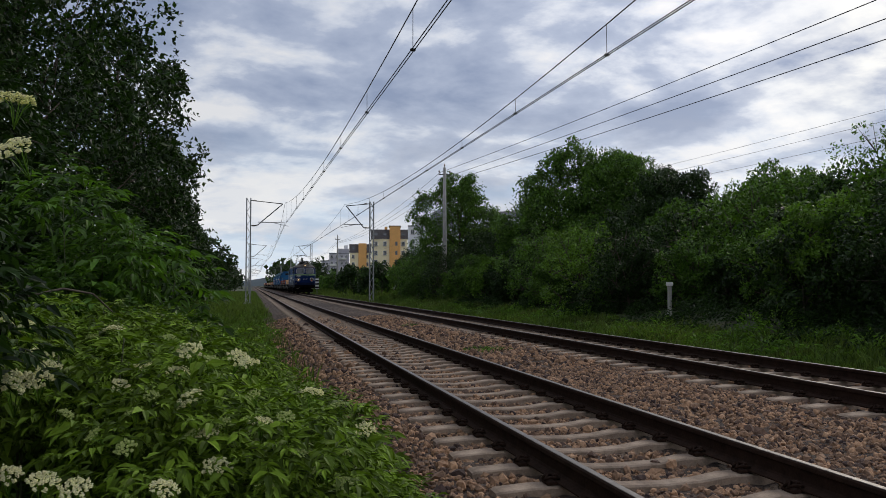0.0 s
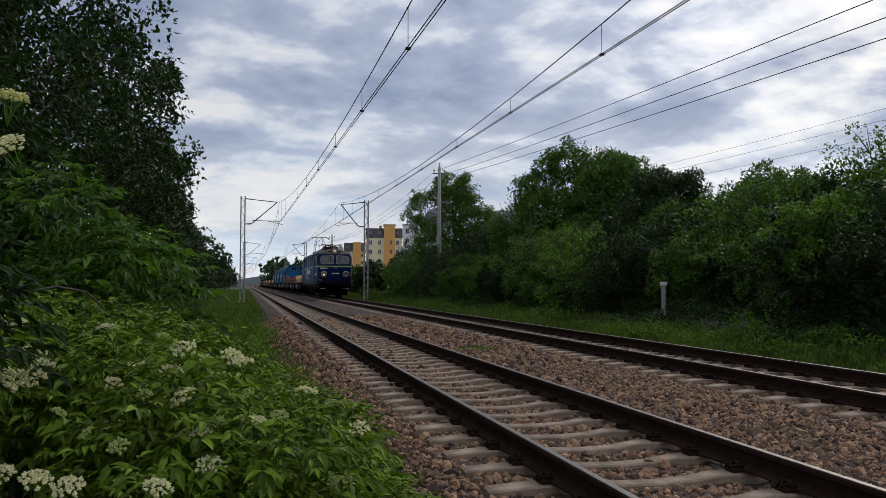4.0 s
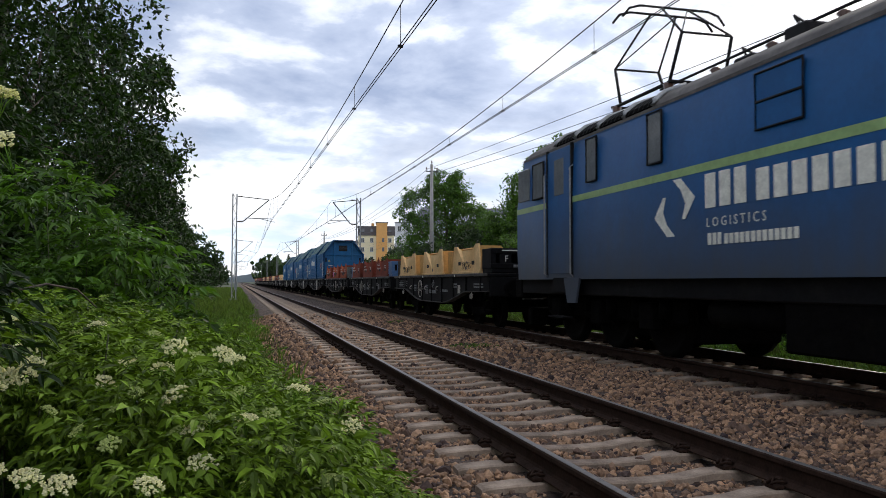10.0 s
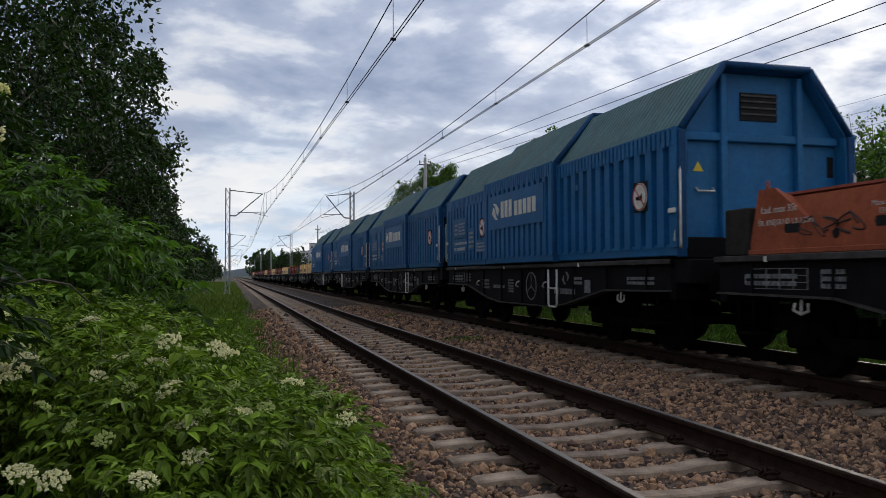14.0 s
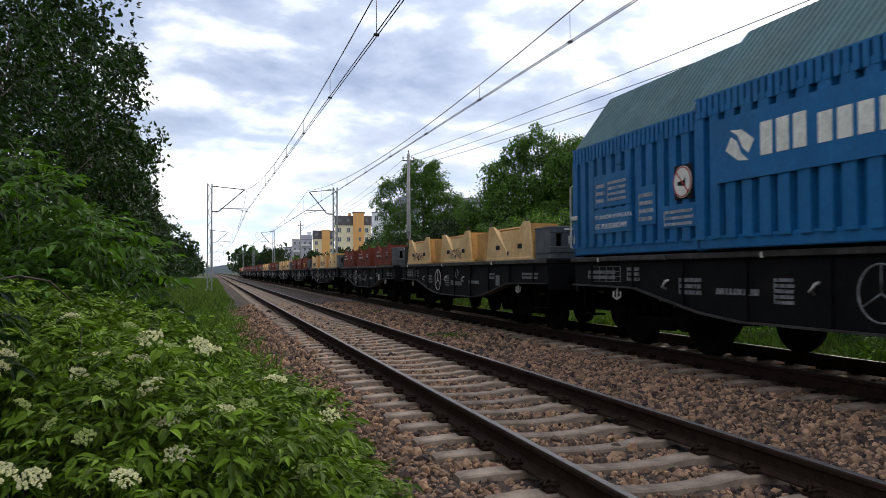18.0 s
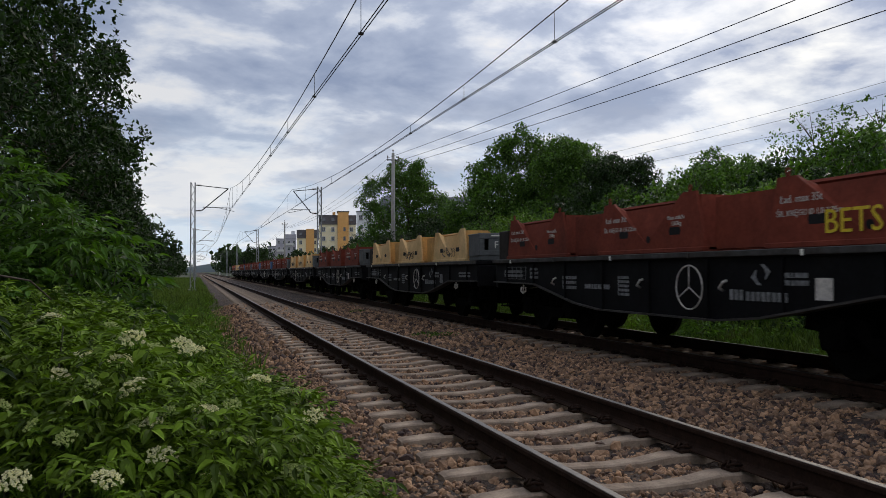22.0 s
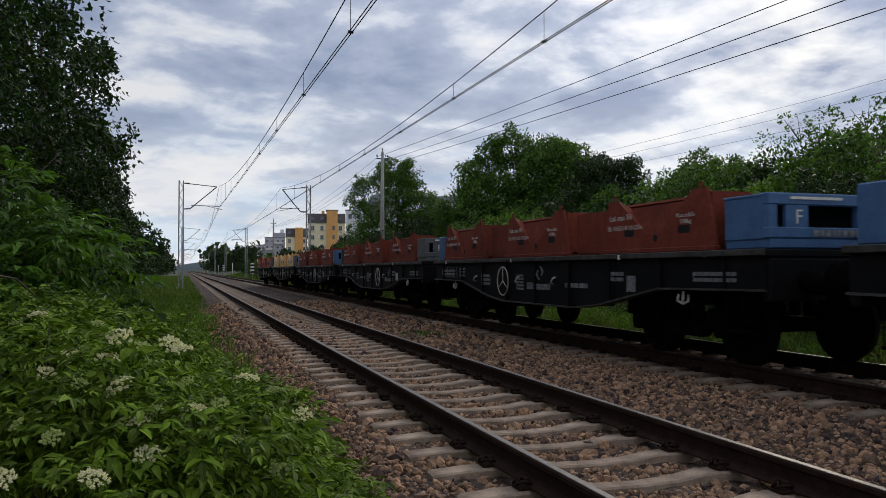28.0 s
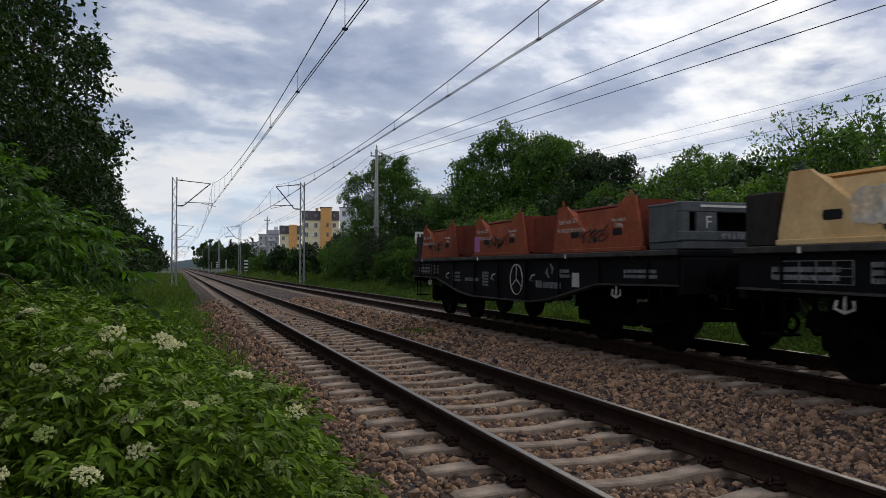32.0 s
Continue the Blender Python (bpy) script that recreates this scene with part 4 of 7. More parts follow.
part("roof_block", Shape().box(L * 0.70, L * 0.88, 1, 5, H, H + 2.8, 0.05), WALL_WHITE, h6, "white rooftop block")
for k in (0.72, 0.78, 0.84):
    part("flue", Shape().tube([(L * k, 2, H + 2.7), (L * k, 2, H + 3.5)], 0.12, 8), ZINC, h6, "thin grey flue")

# ---- small lineside things ----
p = thing("marker_post", "short grey concrete marker post with a white top", "marker post", pose(12.2, 21.6, float(ground_z(12.2, 21.6)) - 0.05))
part("shaft", Shape().box(-0.05, 0.05, -0.05, 0.05, 0, 1.08, 0.012), POLE_CONC, p)
part("plate", Shape().box(-0.09, 0.09, -0.07, 0.06, 1.06, 1.17, 0.012), FRAMEW, p, "white top plate")
part("base_slab", Shape().prism([(-0.26, 0.0), (0.16, 0.0), (0.06, 0.12), (-0.06, 0.24), (-0.2, 0.10)], -0.16, 0.1, "y"), POLE_CONC, p, "broken concrete slab at its foot")
for az, d, hgt in ((4.55, 126, 2.3), (2.6, 230, 2.6)):
    q = polar(az, d, -0.3)
    s = thing("indicator_board", "black and white striped indicator board on a post", "railway sign", Matrix.Translation(q), group="lineside boards")
    part("post", Shape().tube([(0, 0, 0), (0, 0, hgt)], 0.05, 8), GALV, s)
    bd = part("board", Shape().box(-0.28, 0.28, -0.08, -0.04, hgt - 1.3, hgt + 0.3, 0.01), FRAMEW, s, "white board")
    for k in range(3):
        part("stripe", Shape().box(-0.28, 0.28, -0.084, -0.078, hgt - 1.2 + k * 0.52, hgt - 0.95 + k * 0.52), RUBBER, bd)
for az, d in ((1.55, 330), (3.2, 210), (2.25, 300)):
    q = polar(az, d, -0.3)
    s = thing("signal_post", "thin white railway signal post with a small head", "signal", Matrix.Translation(q), group="lineside signals")
    part("post", Shape().tube([(0, 0, 0), (0, 0, 4.2)], 0.09, 8), FRAMEW, s)
    part("signal_head", Shape().box(-0.3, 0.3, -0.2, 0.1, 3.4, 4.6, 0.05), RUBBER, s, "black signal head")


# ---- grass, weeds and the elder in front ----
def grass(name, label, x, y, h, material=BLADE):
    n = len(x)
    z = np.maximum(ground_z(x, y), np.where((x > 0.35) & (x < 9.4), bed_z(x, y), -9)) - 0.02
    a = rng.uniform(0, 6.283, n)
    w = h * 0.028 + 0.004
    lean = rng.normal(size=(n, 2)) * (h * 0.33)[:, None]
    s = np.stack([np.cos(a) * w, np.sin(a) * w, 0 * a], 1)
    p = np.stack([x, y, z], 1)
    m = p + np.stack([lean[:, 0] * 0.35, lean[:, 1] * 0.35, h * 0.6], 1)
    t = p + np.stack([lean[:, 0], lean[:, 1], h * rng.uniform(0.75, 1.0, n)], 1)
    v = np.stack([p - s, p + s, m + s * 0.8, m - s * 0.8, t], 1).reshape(-1, 3)
    b = (np.arange(n) * 5)[:, None, None]
    f = (np.array([[0, 1, 2], [0, 2, 3], [3, 2, 4]])[None] + b).reshape(-1, 3)
    return tagged(part(name, fast_mesh(name, v, f, material), None), label, "grass", kind="stuff")


def patchy(x, y, s=0.8):
    return 0.5 + 0.5 * np.sin(x * 2.1 * s + np.sin(y * 1.3 * s) * 1.7) * np.sin(y * 1.1 * s + np.sin(x * 1.9 * s) * 1.3)


n = 110000
y = 3.2 + 46 * rng.random(n) ** 1.9
x = rng.uniform(-5.6, 1.05, n)
ok = rng.random(n) < (0.35 + 0.65 * patchy(x, y)) * np.where(x > 0.55, 0.25, 1)
x, y = x[ok], y[ok]
grass("grass", "long green grass along the path", x, y, rng.uniform(0.14, 0.42, len(x)) * (0.6 + 1.1 * patchy(x, y, 0.5)) * np.where(x > 0.4, 0.6, 1))
n = 70000
y = 6 + 62 * rng.random(n) ** 1.5
x = 8.75 + 2.9 * rng.random(n) ** 1.15
ok = rng.random(n) < (0.35 + 0.65 * patchy(x, y)) * np.where(x < 9.1, 0.4, 1)
x, y = x[ok], y[ok]
grass("grass", "long green grass at the foot of the bank", x, y, rng.uniform(0.15, 0.42, len(x)) * (0.6 + 0.8 * patchy(x, y, 0.5)))
n = 60000
y = 45 + 160 * rng.random(n) ** 1.4
x = np.where(rng.random(n) < 0.5, rng.uniform(-6, 0.9, n), rng.uniform(9.0, 15, n))
grass("grass", "distant rough grass beside the line", x, y, rng.uniform(0.25, 0.6, n))


def weeds(name, label, cx, cy, r, n, size, hmax, material):
    k = rng.integers(0, len(cx), n)
    a, d = rng.uniform(0, 6.283, n), rng.random(n) ** 0.6
    x, y = cx[k] + np.cos(a) * d * r[k], cy[k] + np.sin(a) * d * r[k]
    z = np.maximum(ground_z(x, y), np.where((x > 0.35) & (x < 9.4), bed_z(x, y), -9)) + hmax[k] * rng.random(n) * (1 - d * 0.7)
    v, f = leaf_arrays(np.stack([x, y, z], 1), np.stack([np.cos(a), np.sin(a), rng.uniform(-0.1, 0.9, n)], 1), size * rng.uniform(0.6, 1.4, n), 0.4)
    return tagged(part(name, fast_mesh(name, v, f, material), None), label, "weeds", kind="stuff")


k = 330
cy = 4.5 + 40 * rng.random(k) ** 1.5
weeds("weeds", "low leafy weeds in the grass by the path", rng.uniform(-5.4, 0.6, k), cy, rng.uniform(0.2, 0.6, k), 60000, 0.075, rng.uniform(0.15, 0.5, k), LEAF_LIGHT)
k = 90
weeds("weeds", "low leafy weeds at the foot of the bank", rng.uniform(9.6, 11.9, k), 7 + 50 * rng.random(k) ** 1.3, rng.uniform(0.3, 0.8, k), 24000, 0.10, rng.uniform(0.2, 0.7, k), LEAF_LIGHT)
k = 150
weeds("weeds", "dark low brush filling the foot of the bushes", rng.uniform(11.3, 15.5, k), 11 + 34 * rng.random(k), rng.uniform(0.4, 0.9, k), 60000, 0.10, rng.uniform(0.25, 0.7, k), LEAF_DARK)
weeds("weeds", "small weed tufts growing in the ballast", np.array([5.15, 4.9, 5.3, 0.75, 0.6, 0.9]), np.array([16.5, 17.0, 27.0, 11.5, 14, 19]), np.array([0.35, 0.3, 0.3, 0.25, 0.3, 0.3]), 1500, 0.05, np.full(6, 0.10), LEAF_MID)


def elder_leaves(pos, out, L):
    """Feathered elder leaves: seven pointed leaflets on a drooping stalk."""
    n = len(pos)
    d = unit(out)
    side = unit(np.cross(d, np.array([0, 0, 1.0]) + rng.normal(size=(n, 3)) * 0.2))
    upv = np.cross(side, d)
    P, D, S = [], [], []
    for u, s in ((0.38, 1), (0.40, -1), (0.66, 1), (0.68, -1), (0.90, 1), (0.92, -1), (1.0, 0)):
        P.append(pos + d * (L * u)[:, None] - upv * (L * 0.22 * u * u)[:, None])
        D.append(d * (0.62 if s else 1.0) + side * s * 0.8 - upv * (0.22 + 0.25 * u) + rng.normal(size=(n, 3)) * 0.14)
        S.append(L * (0.50 if s else 0.58) * rng.uniform(0.85, 1.15, n))
    pos2, d2, size = np.concatenate(P), np.concatenate(D), np.concatenate(S)
    dd = unit(d2)
    m = len(pos2)
    s = unit(np.cross(dd, np.array([0, 0, 1.0]) + rng.normal(size=(m, 3)) * 0.40))
    u = np.cross(s, dd)
    Lz, w = size[:, None], size[:, None] * 0.17
    mid1, mid2 = pos2 + dd * Lz * 0.30, pos2 + dd * Lz * 0.64 - u * Lz * 0.05
    v = np.stack([pos2, mid1 + s * w + u * w * 0.45, mid1, mid1 - s * w + u * w * 0.45,
                  mid2 + s * w * 0.78 + u * w * 0.35, mid2, mid2 - s * w * 0.78 + u * w * 0.35, pos2 + dd * Lz - u * Lz * 0.20], 1).reshape(-1, 3)
    b = (np.arange(m) * 8)[:, None, None]
    f = (np.array([[0, 2, 1], [0, 3, 2], [1, 2, 5], [1, 5, 4], [2, 3, 6], [2, 6, 5], [4, 5, 7], [5, 6, 7]])[None] + b).reshape(-1, 3)
    return v, f


def shoot_leaves(tips, lean, big):
    """Leafy shoots: three pairs of opposite leaves below each tip, upright at the tip and drooping lower down."""
    n = len(tips)
    P, D, L = [], [], []
    turn = rng.uniform(0, 6.283, n)
    for tier, (drop, rise, ln) in enumerate(((0.0, 0.75, 0.10), (0.05, 0.20, 0.15), (0.12, -0.15, 0.17))):
        for k in (0, 1):
            a = turn + tier * 1.571 + k * 3.142 + rng.normal(size=n) * 0.3
            P.append(tips + np.array([0, 0, -drop * big]))
            D.append(np.stack([np.cos(a), np.sin(a), rise + rng.normal(size=n) * 0.22], 1) + lean)
            L.append(ln * big * rng.uniform(0.75, 1.25, n))
    return elder_leaves(np.concatenate(P), np.concatenate(D), np.concatenate(L))


def elder_top(x, y):
    z = np.interp(x, [-2.4, -1.2, -0.6, 0.0, 0.35, 0.52, 0.64, 0.72, 0.80], [1.15, 1.10, 1.02, 0.84, 0.64, 0.46, 0.22, -0.1, -0.5])
    z = z - 0.5 * smooth_step(y, 4.4, 5.4) - 0.35 * smooth_step(-y, -2.7, -2.1)
    return z + 0.14 * np.sin(x * 6 + y * 3) * np.sin(y * 5.5 + x * 2) + 0.05 * np.sin(x * 17 + y * 5) * np.sin(y * 15 - x * 4) - 0.05


def umbel_mesh(seed):
    r = np.random.default_rng(seed)
    # flowerets gathered in some twenty small clusters
    k = 22
    ca, cd = np.arange(k) * 2.4, np.sqrt((np.arange(k) + 0.5) / k)
    n = 330
    c = r.integers(0, k, n)
    a, d = r.uniform(0, 6.283, n), r.random(n) ** 0.5 * 0.0072
    p = np.stack([np.cos(ca[c]) * cd[c] * 0.054 + np.cos(a) * d, np.sin(ca[c]) * cd[c] * 0.054 + np.sin(a) * d, 0.018 * (1 - cd[c] ** 2) + r.normal(size=n) * 0.004 + 0.012 * r.random(k)[c]], 1)
    t = r.uniform(0, 6.283, n)
    e1 = np.stack([np.cos(t), np.sin(t), r.normal(size=n) * 0.3], 1) * 0.0048
    e2 = np.stack([-np.sin(t), np.cos(t), r.normal(size=n) * 0.3], 1) * 0.0048
    v = np.stack([p + e1, p + e2, p - e1, p - e2, p + np.array([0, 0, 0.0025])], 1).reshape(-1, 3)
    b = (np.arange(n) * 5)[:, None, None]
    f = (np.array([[0, 1, 4], [1, 2, 4], [2, 3, 4], [3, 0, 4]])[None] + b).reshape(-1, 3)
    return fast_mesh("umbel", v, f, FLOWER if seed < 5 else BUD)


def stalk_mesh():
    sh = Shape()
    for k in range(7):
        a = k * 0.9
        sh.tube([(0, 0, -0.09), (0.02 * math.cos(a), 0.02 * math.sin(a), -0.02), (0.042 * math.cos(a), 0.042 * math.sin(a), 0.004)], 0.0016, 4)
    return sh.mesh("flower_stalk", LEAF_LIGHT)


STEM = mat("green_stem", (0.07, 0.085, 0.035), 0.8, var=0.2, bump=0)
BUD = mat("elder_bud", (0.36, 0.44, 0.13), 0.7, var=0.1, bump=0, island=0.2)
UMBELS, BUDS, STALK = [umbel_mesh(s) for s in (1, 2, 3, 4)], [umbel_mesh(s) for s in (5, 6)], stalk_mesh()


def elder(label, shoots, region, top, flowers, stems, big=1.0, material=None, low=-0.42, hollow=False):
    e = thing("elder_shrub", label, "shrub", pose(0, 0, 0), group="flowering elder shrubs")
    (x0, x1), (y0, y1) = region
    heads = []
    for _ in range(shoots * 6):
        if len(heads) >= shoots // 11:
            break
        x, y, R = rng.uniform(x0, x1), rng.uniform(y0, y1), rng.uniform(0.15, 0.30) * big
        zt = float(top(np.array([x]), np.array([y]))[0])
        z = zt - R * rng.uniform(0.6, 1.0) - (rng.random() ** 1.3 * 0.8 * max(zt - low, 0.0) if rng.random() < 0.45 else 0)
        if zt < low + 0.1 or z < low or (hollow and x < -0.35 and (z < 0.50 or y < 3.05 + 0.2 * x)) or any((x - a) ** 2 + (y - b) ** 2 + ((z - c) * 1.2) ** 2 < (0.74 * (R + r)) ** 2 for a, b, c, r in heads):
            continue
        heads.append((x, y, z, R))
    kept, away = [], []
    for x, y, z, R in heads:
        k = 12 + int(rng.integers(6))
        for q in range(k):
            rise = 1.0 - 1.15 * (q + 0.5) / k + rng.normal() * 0.08
            a = q * 2.4 + rng.normal() * 0.3
            c = math.sqrt(max(0.0, 1 - min(rise * rise, 1)))
            d = np.array([c * math.cos(a), c * math.sin(a), rise])
            p = np.array([x, y, z]) + d * R * rng.uniform(0.75, 1.15)
            if p[2] > low + 0.05 and not (hollow and x < -0.45 and p[2] < 0.42):
                kept.append(tuple(p))
                away.append(d)
    tips = np.array(kept)
    cx, cy = (x0 + x1) / 2, (y0 + y1) / 2
    lean = np.array(away) * np.array([0.75, 0.75, 0.25]) + np.array([0, -0.10, -0.05])
    v, f = shoot_leaves(tips, lean, big)
    part("foliage", fast_mesh("foliage", v, f, material or LEAF_ELDER), None, e, "bright green feathered leaves")
    for k in range(stems):
        sx, sy, sz = kept[k * len(kept) // stems]
        b = (cx + (sx - cx) * 0.5, cy + (sy - cy) * 0.5, -0.5)
        m = (cx + (sx - cx) * 0.8, cy + (sy - cy) * 0.8, (sz - 0.5) * 0.5)
        part("stem", Shape().tube([b, m, (sx, sy, sz)], 0.009, 5, 0.003), STEM, e, "thin woody stem")
    for fx, fy, fz, sc in flowers:
        bud = sc < 0.86
        u = part("bud_umbel" if bud else "flower_umbel", BUDS[rng.integers(2)] if bud else UMBELS[rng.integers(4)], None, e, "green unopened flower head" if bud else "flat creamy white flower head",
                 at=Matrix.Translation((fx, fy, fz)) @ Matrix.Rotation(rng.normal() * 0.2 + 0.36, 4, "X") @ Matrix.Rotation(rng.normal() * 0.25, 4, "Y") @ Matrix.Rotation(rng.uniform(0, 6.28), 4, "Z") @ Matrix.Diagonal((sc * 0.70, sc * 0.70, sc * 0.70, 1)))
        part("flower_stalk", STALK, None, u)
    return e


def on_bush(u, v, lift=0.06):
    """Where a look along (bearing, fall) in degrees first meets the top of the elder."""
    for d in np.arange(2.0, 6.5, 0.03):
        p = polar(u, d)
        z = 1.2 - d * math.tan(radians(v))
        if z <= float(elder_top(np.array([p.x]), np.array([p.y]))[0]) + lift:
            return (p.x, p.y, z)
    return None


flowers = []
for u, v, s in ((-8.8, 3.0, 1.21), (-4.0, 4.5, 1.10), (-13.2, 4.5, 1.21), (-12.7, 5.3, 1.10), (-14.6, 6.3, 1.54), (-13.3, 6.1, 1.10), (-0.8, 5.1, 0.99), (-0.1, 5.5, 0.88), (-2.6, 5.2, 0.77), (-13.9, 2.6, 0.99), (-15.4, 2.2, 1.10), (-4.0, 7.8, 1.21), (-6.5, 7.4, 0.65), (-2.2, 12.3, 1.10), (-12.9, 12.4, 1.10), (-11.0, 13.0, 0.99), (-8.0, 10.7, 0.77), (4.3, 7.6, 1.10), (0.8, 9.5, 0.88), (-1.8, 9.4, 0.62), (-14.9, 11.8, 0.99), (-5.6, 13.5, 0.99), (-2.8, 10.1, 0.88), (-3.9, 10.1, 0.60), (-4.8, 5.9, 0.94), (-6.9, 5.4, 0.88), (-8.4, 6.7, 0.88), (1.2, 14.0, 0.88), (8.0, 10.2, 0.99), (6.1, 8.5, 0.77), (3.4, 11.6, 0.65), (4.9, 12.8, 0.77), (6.5, 13.8, 0.77), (-11.4, 5.5, 0.64), (-7.6, 8.4, 0.62), (-10.0, 9.7, 0.60), (0.2, 7.6, 0.62), (2.4, 9.2, 0.77), (-10.3, 3.5, 0.77), (-5.4, 3.6, 0.77), (-11.7, 8.3, 0.60), (6.9, 11.7, 0.60)):
    q = on_bush(u, v)
    if q:
        flowers.append((*q, s))
for k in range(34):
    q = on_bush(rng.uniform(-15, 8.5), 4.6 + 10 * rng.random(), 0.03)
    if q and all((q[0] - a) ** 2 + (q[1] - b) ** 2 + (q[2] - c) ** 2 > 0.04 for a, b, c, _ in flowers):
        flowers.append((*q, rng.uniform(0.55, 1.05)))
elder("low elder shrub in full white bloom beside the ballast", 2700, ((-2.5, 0.76), (2.15, 5.2)), elder_top, flowers, 70, big=0.68, hollow=True)


def branch_top(x, y):
    return np.interp(x, [-2.0, -1.4, -0.8, -0.62, -0.50], [1.9, 1.72, 1.55, 1.25, -0.5]) - 0.9 * smooth_step(y, 2.3, 2.9) - 0.3 * smooth_step(-y, -2.5, -2.1) + 0.06 * np.sin(x * 9 + y * 4)


tall = [(*polar(-14.8, 2.05, 1.62), 1.0), (*polar(-14.9, 2.0, 1.50), 1.15), (*polar(-16.5, 2.2, 1.66), 1.0)]
elder("taller elder shrub with flat white flower heads", 260, ((-2.0, -0.55), (1.9, 2.8)), branch_top, tall, 14, big=0.64, low=0.98, material=LEAF_DARK)


def sapling_top(x, y):
    r = np.hypot(x + 1.05, (y - 6.2) * 0.8)
    return np.interp(r, [0, 0.25, 0.5, 0.75, 0.95], [2.3, 1.9, 1.0, 0.2, -0.5]) + 0.2 * np.sin(x * 8 + y * 3)


elder("young elder with mid-green feathered leaves", 480, ((-2.0, -0.1), (5.2, 7.2)), sapling_top, [(*polar(-8.6, 5.2, 1.1), 0.8)], 26, big=1.15, material=LEAF_MID)


def side_top(x, y):
    r = np.hypot(x + 2.3, (y - 7.4) * 0.8)
    return np.interp(r, [0, 0.4, 0.8, 1.2], [2.9, 2.5, 1.2, -0.5]) + 0.25 * np.sin(x * 7 + y * 4)


elder("young elder with dark green feathered leaves", 560, ((-3.6, -1.0), (6.1, 8.7)), side_top, [], 22, big=1.25, material=LEAF_DARK)
b = thing("bare_branch", "long bare grey branch arching out of the elder", "branch", pose(0, 0, 0))
part("stem", Shape().tube([polar(-17.5, 2.9, 1.08), polar(-14.5, 3.0, 1.16), polar(-12.0, 3.1, 1.19), polar(-10.2, 3.2, 1.17), polar(-9.0, 3.3, 1.10)], 0.006, 5, 0.003), BARK, b)
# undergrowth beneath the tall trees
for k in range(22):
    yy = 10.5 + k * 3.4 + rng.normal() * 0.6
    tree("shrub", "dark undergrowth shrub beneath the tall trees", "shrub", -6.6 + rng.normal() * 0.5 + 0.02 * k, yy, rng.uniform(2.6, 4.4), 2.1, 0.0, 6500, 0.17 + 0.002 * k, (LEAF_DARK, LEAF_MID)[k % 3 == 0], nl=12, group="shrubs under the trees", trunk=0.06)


# ---- the train ----
RAIL2 = TRACKS[1]
PITCH, DECK = 12.68, 11.65


def train_y(t):
    """Where the locomotive's rear coupling plane stands at t seconds."""
    return 130.67 - 11.16 * t - 0.0194 * t * t


def wheelset(parent, y, r=0.46):
    w = Shape()
    for s in (-1, 1):
        w.disc((s * 0.75, 0, 0), "x", [(-0.065, r * 0.30), (-0.065, r * 0.86), (-0.065, r + 0.028), (-0.035 if s > 0 else -0.065, r + 0.028), (-0.03, r), (0.065, r - 0.01), (0.065, r * 0.86), (0.02, r * 0.8), (0.02, r * 0.35), (0.07, r * 0.28)][:: 1] if s > 0 else
               [(-0.07, r * 0.28), (-0.02, r * 0.35), (-0.02, r * 0.8), (-0.065, r * 0.86), (-0.065, r - 0.01), (0.03, r), (0.035, r + 0.028), (0.065, r + 0.028), (0.065, r * 0.86), (0.065, r * 0.30)], 28)
    w.tube([(-1.0, 0, 0), (1.0, 0, 0)], 0.085, 10)
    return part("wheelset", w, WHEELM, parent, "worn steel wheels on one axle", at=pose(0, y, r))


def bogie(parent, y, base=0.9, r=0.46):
    b = part("bogie", Shape().box(-0.35, 0.35, y - 0.3, y + 0.3, 0.45, 0.85, 0.04), SHADE_BLACK, parent, "black cast steel bogie")
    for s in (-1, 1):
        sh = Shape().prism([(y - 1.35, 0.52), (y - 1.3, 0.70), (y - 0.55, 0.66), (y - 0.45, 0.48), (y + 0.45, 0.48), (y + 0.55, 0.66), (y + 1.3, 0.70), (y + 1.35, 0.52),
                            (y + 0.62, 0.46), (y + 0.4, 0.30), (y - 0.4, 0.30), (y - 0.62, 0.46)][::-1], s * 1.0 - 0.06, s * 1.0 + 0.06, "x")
        part("side_frame", sh, SHADE_BLACK, b)
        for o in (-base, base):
            part("axle_box", Shape().box(s * 1.06 - 0.09, s * 1.06 + 0.09, y + o - 0.16, y + o + 0.16, 0.32, 0.66, 0.03).disc((s * 1.15, y + o, r), "x", [(-0.02, 0.12), (0.03, 0.12), (0.05, 0.08)], 12), SHADE_BLACK, b)
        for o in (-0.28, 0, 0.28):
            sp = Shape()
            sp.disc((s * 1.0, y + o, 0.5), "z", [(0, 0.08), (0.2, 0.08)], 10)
            part("spring", sp, SHADE_BLACK, b)
    return [wheelset(parent, y - base, r), wheelset(parent, y + base, r)]


def buffers(parent, y, d, z=1.0):
    """A pair of buffers and the coupling on a headstock. d: -1 towards the front."""
    for s in (-0.875, 0.875):
        part("buffer", Shape().disc((s, y, z), "y", sorted([(0, 0.13), (d * 0.18, 0.12), (d * 0.2, 0.085), (d * 0.44, 0.085), (d * 0.45, 0.235), (d * 0.48, 0.24), (d * 0.50, 0.20)]), 20), SHADE_BLACK, parent, "black round buffer")
    part("coupling", Shape().tube([(0, y, z + 0.05), (0, y + d * 0.25, z - 0.02), (0.0, y + d * 0.35, z - 0.25), (0.03, y + d * 0.3, z - 0.45)], 0.035, 6).ring((0.03, y + d * 0.3, z - 0.55), "y", 0.1, 0.03, 12, 5), SHADE_BLACK, parent, "hanging screw coupling")


